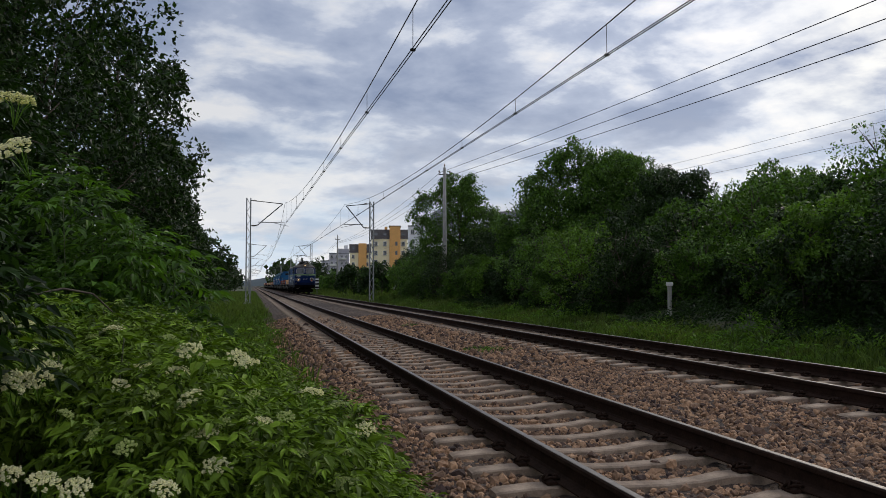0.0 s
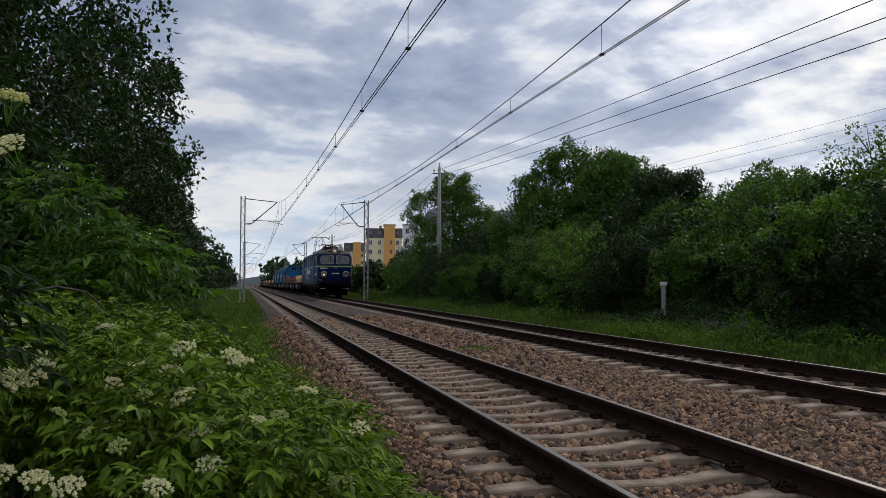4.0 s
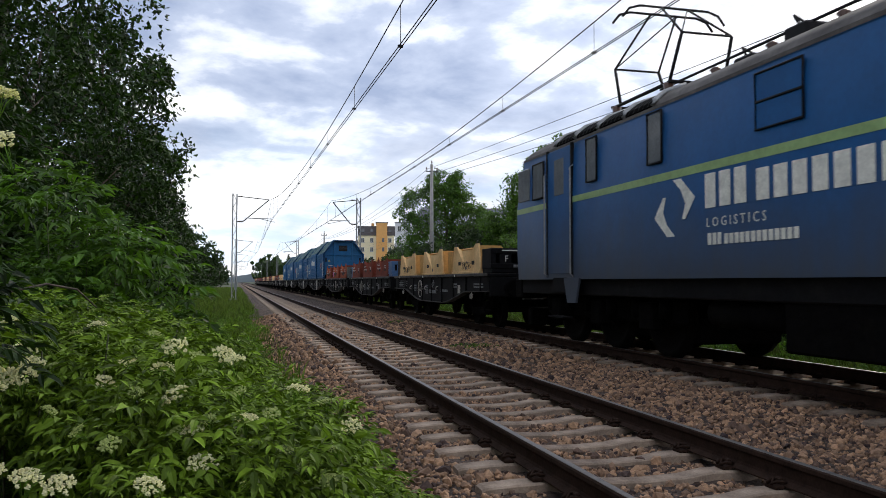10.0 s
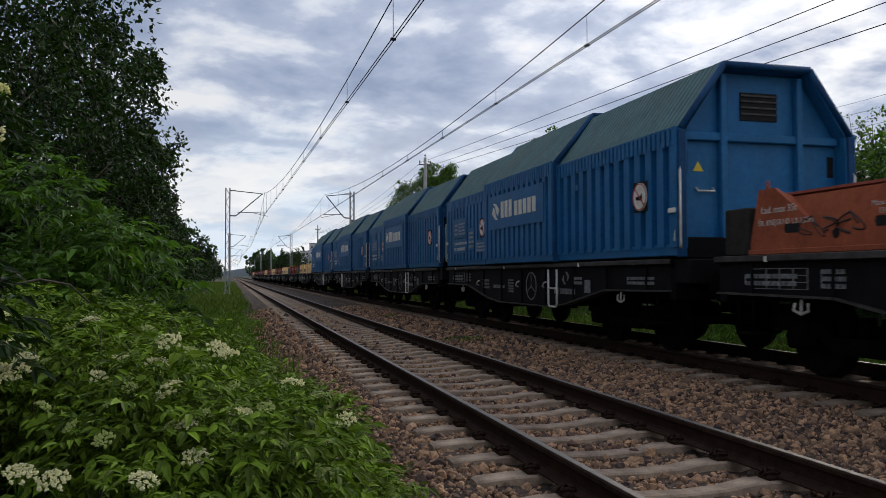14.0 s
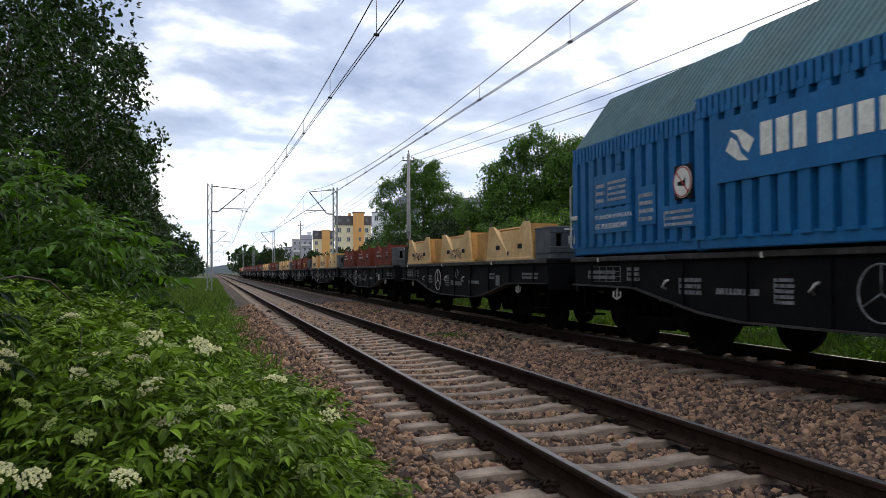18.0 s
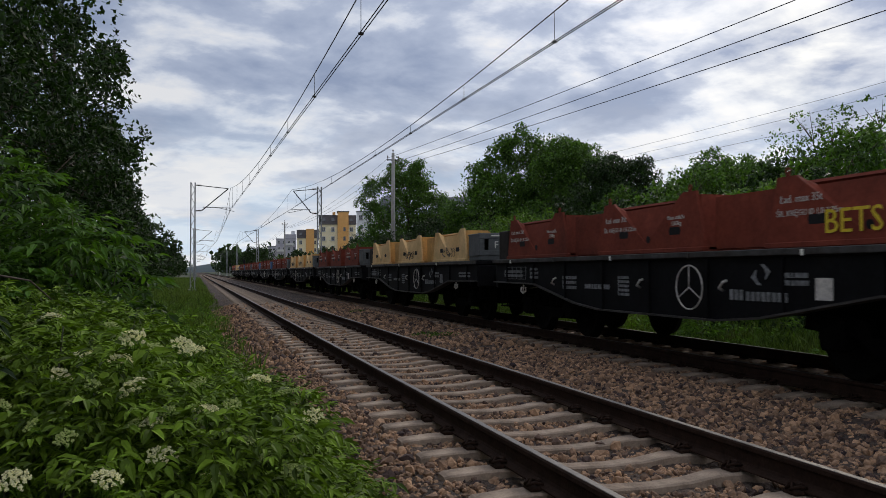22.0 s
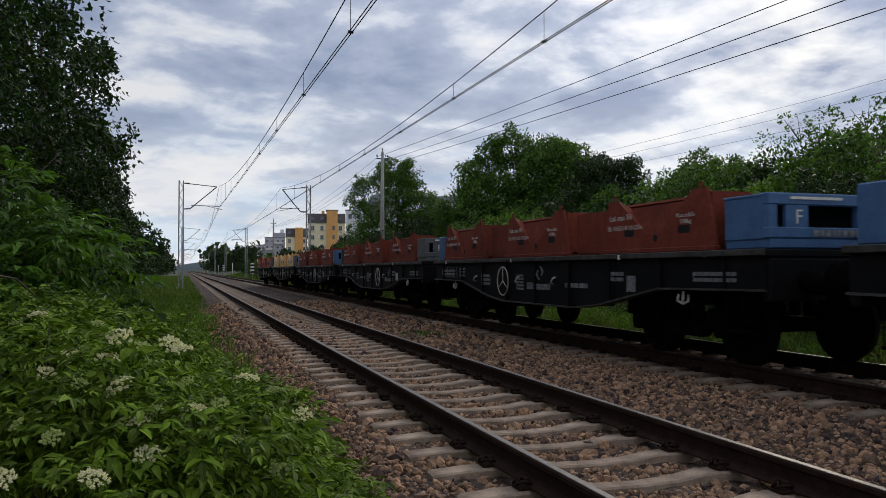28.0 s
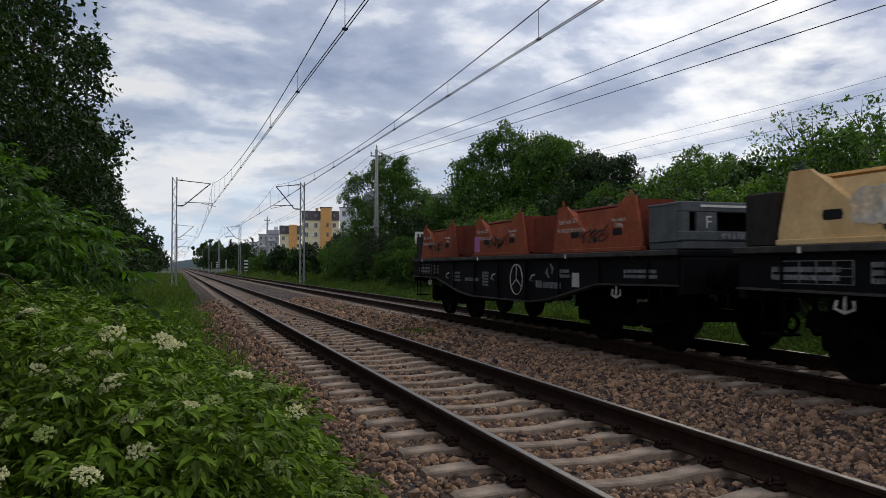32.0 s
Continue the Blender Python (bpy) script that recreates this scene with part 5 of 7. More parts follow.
def bars(parent, x, y, z, w, h, rows, material, seed, name="marking", gap=0.35):
    """Rows of short painted strokes on the side wall at x, for marks that are not lettered."""
    if gap == 0.0:
        sh, p, k = Shape(), y + w, 0
        while p - h * 0.5 > y:
            sh.box(x - 0.003, x + 0.004, p - h * 0.52, p, z, z + h * (1.0 if k < 3 else 0.84), 0.003)
            p -= h * (0.70 if k != 2 else 0.95)
            k += 1
        return part(name, sh, material, parent, "row of plain painted blocks")
    r = random.Random(seed)
    rh, e = h / rows, y + w
    out = [(e + 0.006, z), (e + 0.006, z + h - gap * rh)]
    for k in range(rows):
        z0, z1 = z + h - (k + 1) * rh, z + h - (k + gap) * rh
        g = z1 - z0
        p = e
        while True:
            q = max(y, p - r.uniform(0.45, 0.65) * g)
            out += [(p, z1), (q, z1)]
            if q - g * 0.8 < y:
                break
            p = q - g * r.choice((0.15, 0.15, 0.15, 0.5))
            out += [(q, z0 + g * 0.12), (p, z0 + g * 0.12)]
        out += [(q, z0)]
        if k < rows - 1:
            out += [(e, z0)]
    return part(name, Shape().prism(out, x - 0.003, x + 0.004, "x"), material, parent)


HOOK = [(-0.12, 0.55), (0.12, 0.55), (0.55, 0.17), (0.25, -0.20), (0.16, -0.20), (0.26, 0.08), (0.14, 0.32)]


def underframe(w, seed, wy=7.25, paint=None):
    """Deck, fish-bellied side beams, headstocks, buffers, bogies and fittings common to the wagons."""
    L = DECK
    part("deck", Shape().box(-1.42, 1.42, 0, L, 1.28, 1.36, 0.012), BLACKP, w, "black steel deck with a worn lip")
    for s in (-1, 1):
        part("deck_lip", Shape().box(s * 1.425 - 0.012, s * 1.425 + 0.012, 0, L, 1.295, 1.365, 0.006), WORN_HIGHLIT, w, "worn grey deck edge")
        for k in range(6):
            part("stake_pocket", Shape().box(s * 1.44 - 0.012, s * 1.44 + 0.012, 1.0 + k * 1.93 - 0.015, 1.0 + k * 1.93 + 0.015, 1.285, 1.35), CREAM if k % 2 else WORN_HIGHLIT, w)
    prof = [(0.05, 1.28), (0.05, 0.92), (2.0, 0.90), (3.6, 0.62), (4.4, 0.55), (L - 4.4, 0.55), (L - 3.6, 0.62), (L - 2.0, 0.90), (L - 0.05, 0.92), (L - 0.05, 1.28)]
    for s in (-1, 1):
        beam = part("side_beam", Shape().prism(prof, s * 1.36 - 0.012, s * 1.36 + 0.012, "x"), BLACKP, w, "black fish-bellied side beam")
        fl = Shape()
        for (a, b), (c, d) in zip(prof[1:8], prof[2:9]):
            ang = math.atan2(d - b, c - a)
            fl.box(-0.09, 0.09, 0, math.hypot(c - a, d - b), -0.012, 0.012, m=Matrix.Translation((s * 1.34, a, b)) @ Matrix.Rotation(ang, 4, "X"))
        # The paler grey draws the highlight line along the beam's lower edge.
        part("flange", fl, WORN_HIGHLIT, beam, "lower flange with its pale highlight in the colour")
        for k in range(9):
            y = 0.7 + k * (L - 1.4) / 8
            zb = float(np.interp(y, [p[0] for p in prof[1:9]], [p[1] for p in prof[1:9]]))
            part("stiffener", Shape().box(s * 1.36 - 0.05, s * 1.36 + 0.05, y - 0.012, y + 0.012, zb, 1.28), BLACKP, beam)
    for y, d in ((0.0, -1), (L, 1)):
        part("headstock", Shape().box(-1.36, 1.36, min(y, y - d * 0.14), max(y, y - d * 0.14), 0.80, 1.27, 0.02), BLACKP, w)
        buffers(w, y, d)
        for s in (-1, 1):
            part("step", Shape().box(s * 1.28 - 0.12, s * 1.28 + 0.12, y - d * 0.55 - 0.16, y - d * 0.55 + 0.16, 0.44, 0.465).tube([(s * 1.38, y - d * 0.55 - 0.14, 0.45), (s * 1.38, y - d * 0.55 - 0.14, 0.92)], 0.012, 5).tube([(s * 1.38, y - d * 0.55 + 0.14, 0.45), (s * 1.38, y - d * 0.55 + 0.14, 0.92)], 0.012, 5), SHADE_BLACK, w, "steel shunter's step")
            part("lashing_hook", Shape().tube([(s * 1.38, y - d * 1.5 - 0.1, 0.84), (s * 1.39, y - d * 1.5 - 0.11, 0.76), (s * 1.39, y - d * 1.5, 0.72), (s * 1.39, y - d * 1.5 + 0.11, 0.76), (s * 1.38, y - d * 1.5 + 0.1, 0.84)], 0.016, 5).tube([(s * 1.39, y - d * 1.5, 0.72), (s * 1.38, y - d * 1.5, 0.88)], 0.016, 5), LETTER, w, "pale lashing hook")
    part("brake_gear", Shape().tube([(-0.4, 3.3, 0.7), (-0.4, L - 3.3, 0.7)], 0.05, 8).disc((0.3, 4.6, 0.7), "y", [(0, 0.16), (0.5, 0.16)], 14).box(-0.7, 0.1, 5.6, 6.4, 0.5, 0.85, 0.04), BLACKP, w, "black brake cylinder and rodding")
    x = -1.378
    wheel = part("handwheel", Shape().ring((x - 0.06, wy, 0.93), "x", 0.27, 0.010, 28, 6), paint or LETTER, w, "white brake handwheel with three spokes")
    for a in (90, 210, 330):
        part("spoke", Shape().tube([(x - 0.06, wy, 0.93), (x - 0.06, wy + 0.27 * math.cos(radians(a)), 0.93 + 0.27 * math.sin(radians(a)))], 0.008, 5), paint or LETTER, wheel)
    bars(w, x, 10.2, 1.02, 0.9, 0.16, 2, FAINT, seed)
    bars(w, x, 9.5, 1.0, 0.35, 0.22, 3, FAINT, seed + 1)
    bars(w, x, 8.0, 0.84, 0.5, 0.24, 3, FAINT, seed + 2)
    bars(w, x, 6.35, 0.78, 0.32, 0.30, 5, FAINT, seed + 3)
    bars(w, x, 3.9 if wy > 6 else 6.9, 0.86, 0.8, 0.11, 1, FAINT, seed + 4)
    bars(w, x, 2.9, 0.98, 0.35, 0.16, 2, FAINT, seed + 5)
    bars(w, x, 0.5, 1.0, 0.8, 0.14, 2, FAINT, seed + 6)
    part("paper_label", Shape().box(x - 0.006, x + 0.004, 2.60, 2.82, 0.84, 1.06), LETTER if seed % 2 else FAINT, w, "pale paper label")
    tb = Shape()
    for k in range(4):
        tb.box(x - 0.003, x + 0.004, 10.05, 10.95, 0.98 + k * 0.075, 0.988 + k * 0.075)
    for k in range(5):
        tb.box(x - 0.0034, x + 0.004, 10.05 + k * 0.2225, 10.06 + k * 0.2225, 0.98, 1.213)
    part("load_table", tb, FAINT, w, "faint white ruled load table")
    ey = 5.25 if wy > 6 else 3.2
    for sg in (1, -1):
        em = part("emblem", Shape().prism([(ey + 0.42 + sg * (-a * 0.24 - 0.024), 1.09 + sg * (b * 0.22 - 0.006)) for a, b in HOOK], x - 0.004, x + 0.004, "x"), FAINT, w, "faint curved emblem")
    bars(em, x, ey, 0.80, 0.95, 0.12, 1, FAINT, seed + 8, gap=0.0)
    for y in (8.75, wy - 0.65, 5.05 if wy > 6 else 6.0):
        part("grab_handle", Shape().tube([(x, y, 1.02), (x - 0.05, y + 0.01, 1.0), (x - 0.06, y + 0.06, 0.93), (x, y + 0.07, 0.90)], 0.018, 5), LETTER, w, "pale curved grab handle")
    return bogie(w, 2.0) + bogie(w, L - 2.0)


def bars_end(parent, x, y, z, w, h, seed):
    """A row of painted bars on an end wall."""
    r = random.Random(seed)
    sh, p = Shape(), x
    while p < x + w:
        q = p + r.uniform(0.5, 1.1) * h
        sh.box(p, q, y - 0.003, y + 0.008, z, z + h)
        p = q + h * 0.25
    return part("marking", sh, FAINT, parent)


def scribble(parent, x, y, z, w, h, seed, material):
    """A looping painted scrawl on the side wall at x."""
    r = random.Random(seed)
    for k in range(5):
        a, b, c = r.uniform(3, 7), r.uniform(4, 9), r.uniform(0, 6)
        y0, ww = y + w * (k / 5 + 0.02), w / 5 * r.uniform(0.8, 1.5)
        pts = [(x, y0 + ww * (0.5 + 0.5 * math.sin(a * u * 2.2 + c)), z + h * (0.5 + 0.45 * math.sin(b * u + c * 1.7) * (0.7 + 0.3 * math.cos(3 * u)))) for u in np.linspace(0, 1, 14)]
        part("graffiti", Shape().tube(pts, r.uniform(0.007, 0.012), 4), material, parent, "dark scrawled graffiti")


DARKBIN = mat("dark_bin_paint", (0.030, 0.025, 0.022), 0.75, var=0.25, scale=2, fine=20, bump=0.08, spec=0.15)
PINK = mat("pink_paint", (0.50, 0.16, 0.42), 0.6, var=0.12, bump=0)
LETTERS = {}


def text(parent, body, x, y, z, size, material, at=None):
    """Lettering on the side wall at x, reading towards the front."""
    key = (body, size, material.name)
    if key not in LETTERS:
        cu = bpy.data.curves.new("lettering", "FONT")
        cu.body, cu.size, cu.extrude, cu.resolution_u = body, size, 0.002, 2
        tmp = bpy.data.objects.new("lettering", cu)
        LETTERS[key] = tmp.to_mesh().copy()
        tmp.to_mesh_clear()
        bpy.data.objects.remove(tmp)
        LETTERS[key].materials.clear()
        LETTERS[key].materials.append(material)
    me = LETTERS[key]
    return part("lettering", me, None, parent, at=at if at is not None else pose(x, y, z, 90, 0, -90))


def cradle(w, y, paint, inside, marks, seed):
    """A steel coil cradle: two notched side plates, cross plates and lifting lugs."""
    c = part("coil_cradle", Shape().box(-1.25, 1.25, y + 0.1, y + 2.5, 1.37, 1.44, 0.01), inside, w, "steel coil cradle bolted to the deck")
    for s in (-1, 1):
        x = s * 1.30
        prof = [(y, 1.40), (y, 1.50), (y + 0.16, 2.13), (y + 0.44, 2.13), (y + 1.31, 1.50), (y + 2.18, 2.12), (y + 2.46, 2.12), (y + 2.62, 1.50), (y + 2.62, 1.40)]
        pl = part("side_plate", Shape().prism(prof, x - 0.02, x + 0.02, "x"), paint, c)
        crease = [(x + s * 0.012, y + 0.43, 2.125), (x + s * 0.012, y + 1.31, 1.49), (x + s * 0.012, y + 2.19, 2.115), (x - s * 0.06, y + 1.98, 2.00), (x - s * 0.06, y + 0.64, 2.01)]
        part("bent_facet", Shape().add(crease + [(a - s * 0.016, b, d) for a, b, d in crease],
             [(0, 1, 4), (4, 1, 3), (3, 1, 2), (5, 9, 6), (9, 8, 6), (8, 7, 6), (0, 4, 9, 5), (4, 3, 8, 9), (3, 2, 7, 8), (0, 5, 6, 1), (1, 6, 7, 2)]), paint, pl, "inward-bent upper facet of the plate")
        part("foot_flange", Shape().box(x - 0.05, x + 0.05, y - 0.01, y + 2.63, 1.37, 1.43, 0.008), paint, pl)
        for o in (0.62, 1.9):
            part("lifting_hole", Shape().prism([(y + o - 0.11, 1.60), (y + o - 0.13, 1.65), (y + o - 0.11, 1.70), (y + o + 0.11, 1.70), (y + o + 0.13, 1.65), (y + o + 0.11, 1.60)], x - 0.023, x + 0.023, "x"), RUBBER, pl, "dark oblong lifting slot")
        for o in (0.30, 2.32):
            part("lifting_lug", Shape().box(x - 0.012, x + 0.012, y + o - 0.03, y + o + 0.03, 2.08, 2.17, 0.01).ring((x, y + o, 2.18), "x", 0.03, 0.010, 10, 5), DARKSTEEL if marks else paint, pl)
        if s < 0 and not marks:
            text(pl, "Ład. max 35t", x - 0.023, y + 2.42, 1.84, 0.115, LETTER)
            text(pl, "ŚR. KRĘGU Ø 1,0-2,25m", x - 0.023, y + 2.48, 1.70, 0.088, LETTER)
            text(pl, "Masa stelaża", x - 0.023, y + 0.78, 1.80, 0.075, LETTER)
            text(pl, "1300kg", x - 0.023, y + 0.70, 1.72, 0.08, LETTER)
            part("scuff", Shape().disc((x - 0.02, y + 1.25, 1.56), "x", [(-0.005, 0.05), (0, 0.05)], 10), RUBBER, pl)
        if s < 0 and marks:
            part("rust_spot", Shape().disc((x - 0.02, y + 1.28, 1.52), "x", [(-0.004, 0.05), (0, 0.05)], 10), SCRAWL, pl, "dark rust spot")
            if seed % 3:
                scribble(pl, x - 0.018, y + 0.80, 1.47, 0.95, 0.27, seed, SCRAWL)
    for o in (0.10, 2.46):
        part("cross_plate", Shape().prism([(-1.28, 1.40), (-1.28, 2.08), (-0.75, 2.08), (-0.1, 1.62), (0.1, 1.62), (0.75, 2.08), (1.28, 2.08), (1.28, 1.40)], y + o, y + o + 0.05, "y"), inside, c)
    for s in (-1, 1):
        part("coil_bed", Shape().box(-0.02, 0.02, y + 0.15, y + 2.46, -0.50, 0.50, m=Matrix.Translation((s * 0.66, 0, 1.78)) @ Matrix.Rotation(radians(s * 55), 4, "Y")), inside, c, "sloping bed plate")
    return c


def flat_wagon(label, paint, inside, shelf, marks, seed, wy):
    w = thing("coil_wagon", label, "freight wagon", group="wagons of the freight train")
    sets = underframe(w, seed, wy)
    for k, y in enumerate((0.95, 4.70, 8.45)):
        cradle(w, y, paint, inside, marks, seed * 7 + k)
    for y0, y1 in ((3.60, 4.66), (7.35, 8.41)):
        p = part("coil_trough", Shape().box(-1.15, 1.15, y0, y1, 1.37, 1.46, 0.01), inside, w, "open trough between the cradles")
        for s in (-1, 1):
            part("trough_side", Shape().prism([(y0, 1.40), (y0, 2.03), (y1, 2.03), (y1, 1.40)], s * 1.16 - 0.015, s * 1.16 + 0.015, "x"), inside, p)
    if paint == REDFADE:
        for y in (0.95, 4.70, 8.45):
            scribble(w, -1.322, y + 0.85, 1.50, 0.9, 0.28, seed + int(y), SCRAWL)
        part("pink_patch", Shape().box(-1.326, -1.318, 6.98, 7.26, 1.46, 1.78), PINK, w, "pink painted patch")
    # end shelf with an open frame, at the front
    sh = part("end_shelf", Shape().box(-1.3, 1.3, 0.05, 0.80, 1.37, 1.48, 0.015), shelf, w, "painted steel end shelf with openings")
    for x in (-1.26, -0.05, 1.26):
        part("shelf_post", Shape().box(x - 0.06, x + 0.06, 0.06, 0.16, 1.48, 1.88, 0.01), shelf, sh)
    part("shelf_rail", Shape().box(-1.33, 1.33, 0.05, 0.17, 1.84, 1.97, 0.012), shelf, sh)
    part("shelf_rail", Shape().box(-1.33, 1.33, 0.04, 0.14, 1.48, 1.60, 0.012), shelf, sh)
    part("shelf_top", Shape().box(-1.33, 1.33, 0.15, 0.80, 1.93, 1.965, 0.008), shelf, sh)
    # Black sheet put in for the darkness seen through the openings.
    part("shelf_back", Shape().box(-1.30, 1.30, 0.72, 0.76, 1.46, 1.93, 0.01), RUBBER, sh, "black sheet for the shade inside the shelf")
    for x in (-1.30, 1.30):
        part("shelf_side", Shape().box(x - 0.02, x + 0.02, 0.15, 0.78, 1.47, 1.94, 0.008), shelf, sh)
    part("label_strip", Shape().box(-1.05, -0.35, 0.036, 0.044, 1.90, 1.93), CREAM, sh, "white strip label")
    bars_end(sh, -0.75, 0.033, 1.505, 0.8, 0.07, seed + 9)
    text(sh, "F", 0, 0, 0, 0.22, CREAM, at=pose(-0.98, 0.05, 1.64, 90, 0, 0))
    part("plate_behind_letter", Shape().box(-1.10, -0.80, 0.056, 0.10, 1.60, 1.84), shelf, sh)
    bx_ = part("end_bin", Shape().box(-1.30, 1.30, 11.12, 11.60, 1.37, 1.94, 0.015), shelf if shelf == SHELFBLUE else DARKBIN, w, "painted steel bin at the end")
    return w, sets


def hood_wagon(label, seed, wy, ly):
    """Telescopic hood wagon: three ribbed sliding hoods with sloping shoulders, the middle one wider."""
    w = thing("hood_wagon", label, "freight wagon", group="wagons of the freight train")
    sets = underframe(w, seed, wy, FAINT)
    HW, RIM = 1.37, 0.26

    def section(o):
        return [(-HW - o, 1.40), (-HW - o, 3.12 + o), (-0.70, 4.04 + o), (0.70, 4.04 + o), (HW + o, 3.12 + o), (HW + o, 1.40)]
    part("front_platform", Shape().box(-1.36, 1.36, -0.34, 0.0, 1.02, 1.36, 0.02), BLACKP, w, "black end platform")
    for y0, y1, o in ((-0.22, 4.15, 0.0), (7.55, 11.50, 0.0), (3.85, 7.85, 0.09)):
        pr = section(o)
        th = 0.03
        ya, yb = y0 + (RIM if y0 < 1 else 0), y1 - (RIM if y1 > 11 else 0)
        hd = part("sliding_hood", Shape().prism([(a, b) for a, b in pr], ya, yb, "y"), HOODBLUE, w, "blue ribbed sliding hood")
        for p, q in ((y0, ya), (yb, y1)):
            if q - p > 0.01:
                inner = [(a * 0.955, b if b < 2 else b - 0.05) for a, b in pr]
                k = len(pr)
                ring = [(a, e, b) for e in (p, q) for prof in (pr, inner) for a, b in prof]
                fs = []
                for i in range(k - 1):
                    fs += [(i, i + 1, 2 * k + i + 1, 2 * k + i), (k + i, k + i + 1, 3 * k + i + 1, 3 * k + i), (i, i + 1, k + i + 1, k + i), (2 * k + i, 2 * k + i + 1, 3 * k + i + 1, 3 * k + i)]
                for i in (0, k - 1):
                    fs.append((i, k + i, 3 * k + i, 2 * k + i))
                part("hood_rim", Shape().add(ring, fs), HOODBLUE, hd, "deep rim round the hood's open end")
        for (a, b), (c, d) in zip(pr[1:4], pr[2:5]):
            ang, ln = math.atan2(d - b, c - a), math.hypot(c - a, d - b)
            tilt = Matrix.Translation((a, 0, b)) @ Matrix.Rotation(-ang, 4, "Y")
            wave, n = [], 34
            for k in range(n):
                y, p = y0 - 0.03 + (y1 - y0 + 0.06) * k / n, (y1 - y0 + 0.06) / n
                wave += [(y, 0.03), (y + p * 0.30, 0.03), (y + p * 0.45, 0.05), (y + p * 0.85, 0.05)]
            wave += [(y1 + 0.03, 0.03), (y1 + 0.03, 0.0), (y0 - 0.03, 0.0)]
            pan = Shape().prism(wave, 0.0, ln, "x")
            pan.v = [tuple(tilt @ Vector(q)) for q in pan.v]
            part("roof_panel", pan, HOODROOF, hd, "teal-grey ribbed roof panel")
        n = 13
        for s in (-1, 1):
            xx = s * (HW + o)
            for k in range(n + 1):
                y = y0 + 0.08 + (y1 - y0 - 0.16) * k / n
                part("rib", Shape().prism([(y - 0.085, 1.52), (y - 0.085, 2.98 + o), (y + 0.085, 2.98 + o), (y + 0.085, 1.52)], xx - 0.085, xx + 0.085, "x"), HOODBLUE, hd)
            part("lower_band", Shape().box(xx - 0.055, xx + 0.055, y0, y1, 1.40, 1.56, 0.015), HOODBLUE, hd)
            teeth = [(y0, 3.15 + o)]
            for k in range(34):
                y, p = y0 + (y1 - y0) * k / 34, (y1 - y0) / 34
                teeth += [(y, 2.90 + o), (y + p * 0.62, 2.90 + o), (y + p * 0.66, 3.13 + o), (y + p * 0.98, 3.13 + o)]
            teeth += [(y1, 3.15 + o)]
            part("eaves_band", Shape().prism(teeth, xx - 0.095, xx + 0.095, "x"), HOODBLUE, hd, "toothed blue eaves strip")
            for ye in (y0, y1):
                part("end_frame", Shape().box(xx - 0.06, xx + 0.06, ye - 0.04, ye + 0.04, 1.38, 3.12 + o, 0.012), HOODEDGE, hd)
        for ye in (y0, y1):
            ar = Shape()
            for (a, b), (c, d) in zip(pr[1:4], pr[2:5]):
                ar.tube([(a, ye, b), (c, ye, d)], 0.055, 6)
            part("roof_arch", ar, HOODEDGE, hd, "dark blue edge arch")
    xs_ = -HW
    m = part("logo_panel", Shape().box(xs_ - 0.195, xs_ - 0.172, 4.20, 7.45, 2.16, 2.90), HOODBLUE, w, "plain blue sign panel")
    part("emblem", Shape().prism([(7.22, 2.52), (7.0, 2.38), (6.82, 2.36), (6.95, 2.46), (7.02, 2.60), (7.12, 2.66)], xs_ - 0.20, xs_ - 0.194, "x").prism([(6.72, 2.58), (6.94, 2.72), (7.14, 2.74), (7.0, 2.66), (6.92, 2.52), (6.82, 2.44)], xs_ - 0.20, xs_ - 0.194, "x"), CREAM, m, "white curved emblem")
    bars(m, xs_ - 0.198, 4.36, 2.38, 2.26, 0.36, 1, CREAM, seed + 20, gap=0.0)
    for y in (0.72, 8.25):
        pl = part("sign_plate", Shape().box(xs_ - 0.098, xs_ - 0.086, y - 0.20, y + 0.20, 2.06, 2.50, 0.003), RUBBER, w, "black-edged sign plate")
        b = part("round_sign", Shape().disc((xs_ - 0.098, y, 2.28), "x", [(-0.010, 0.205), (0.0, 0.205)], 28), CREAM, pl, "white round warning sign")
        part("sign_ring", Shape().ring((xs_ - 0.109, y, 2.28), "x", 0.19, 0.009, 28, 5), REDMARK, pl, "thin red ring")
        part("sign_bar", Shape().tube([(xs_ - 0.112, y + 0.13, 2.41), (xs_ - 0.112, y - 0.13, 2.15)], 0.009, 5), REDMARK, pl)
        part("sign_mark", Shape().prism([(y - 0.07, 2.22), (y + 0.11, 2.24), (y + 0.10, 2.29), (y - 0.02, 2.29), (y - 0.07, 2.33)], xs_ - 0.111, xs_ - 0.106, "x"), RUBBER, pl, "dark mark on the sign")
    for ya, yb, za, zb in ((9.62, 10.72, 1.72, 2.09), (9.62, 10.72, 2.12, 2.62), (8.92, 9.40, 1.78, 2.32), (7.98, 8.76, 1.70, 2.00)):
        part("text_plate", Shape().box(xs_ - 0.096, xs_ - 0.08, ya, yb, za, zb, 0.004), HOODBLUE, w, "flat blue plate with painted lines")
    text(w, "ST. KRAKÓW NOWA HUTA", xs_ - 0.098, 10.68, 1.94, 0.090, CREAM)
    text(w, "GT. POŁUDNIOWY", xs_ - 0.098, 10.68, 1.79, 0.115, CREAM)
    bars(w, xs_ - 0.098, 10.36, 2.20, 0.28, 0.34, 3, PALEMARK, seed + 21, gap=0.5)
    bars(w, xs_ - 0.098, 9.70, 2.20, 0.56, 0.34, 4, PALEMARK, seed + 22, gap=0.5)
    bars(w, xs_ - 0.098, 8.96, 1.84, 0.38, 0.44, 4, PALEMARK, seed + 23, gap=0.5)
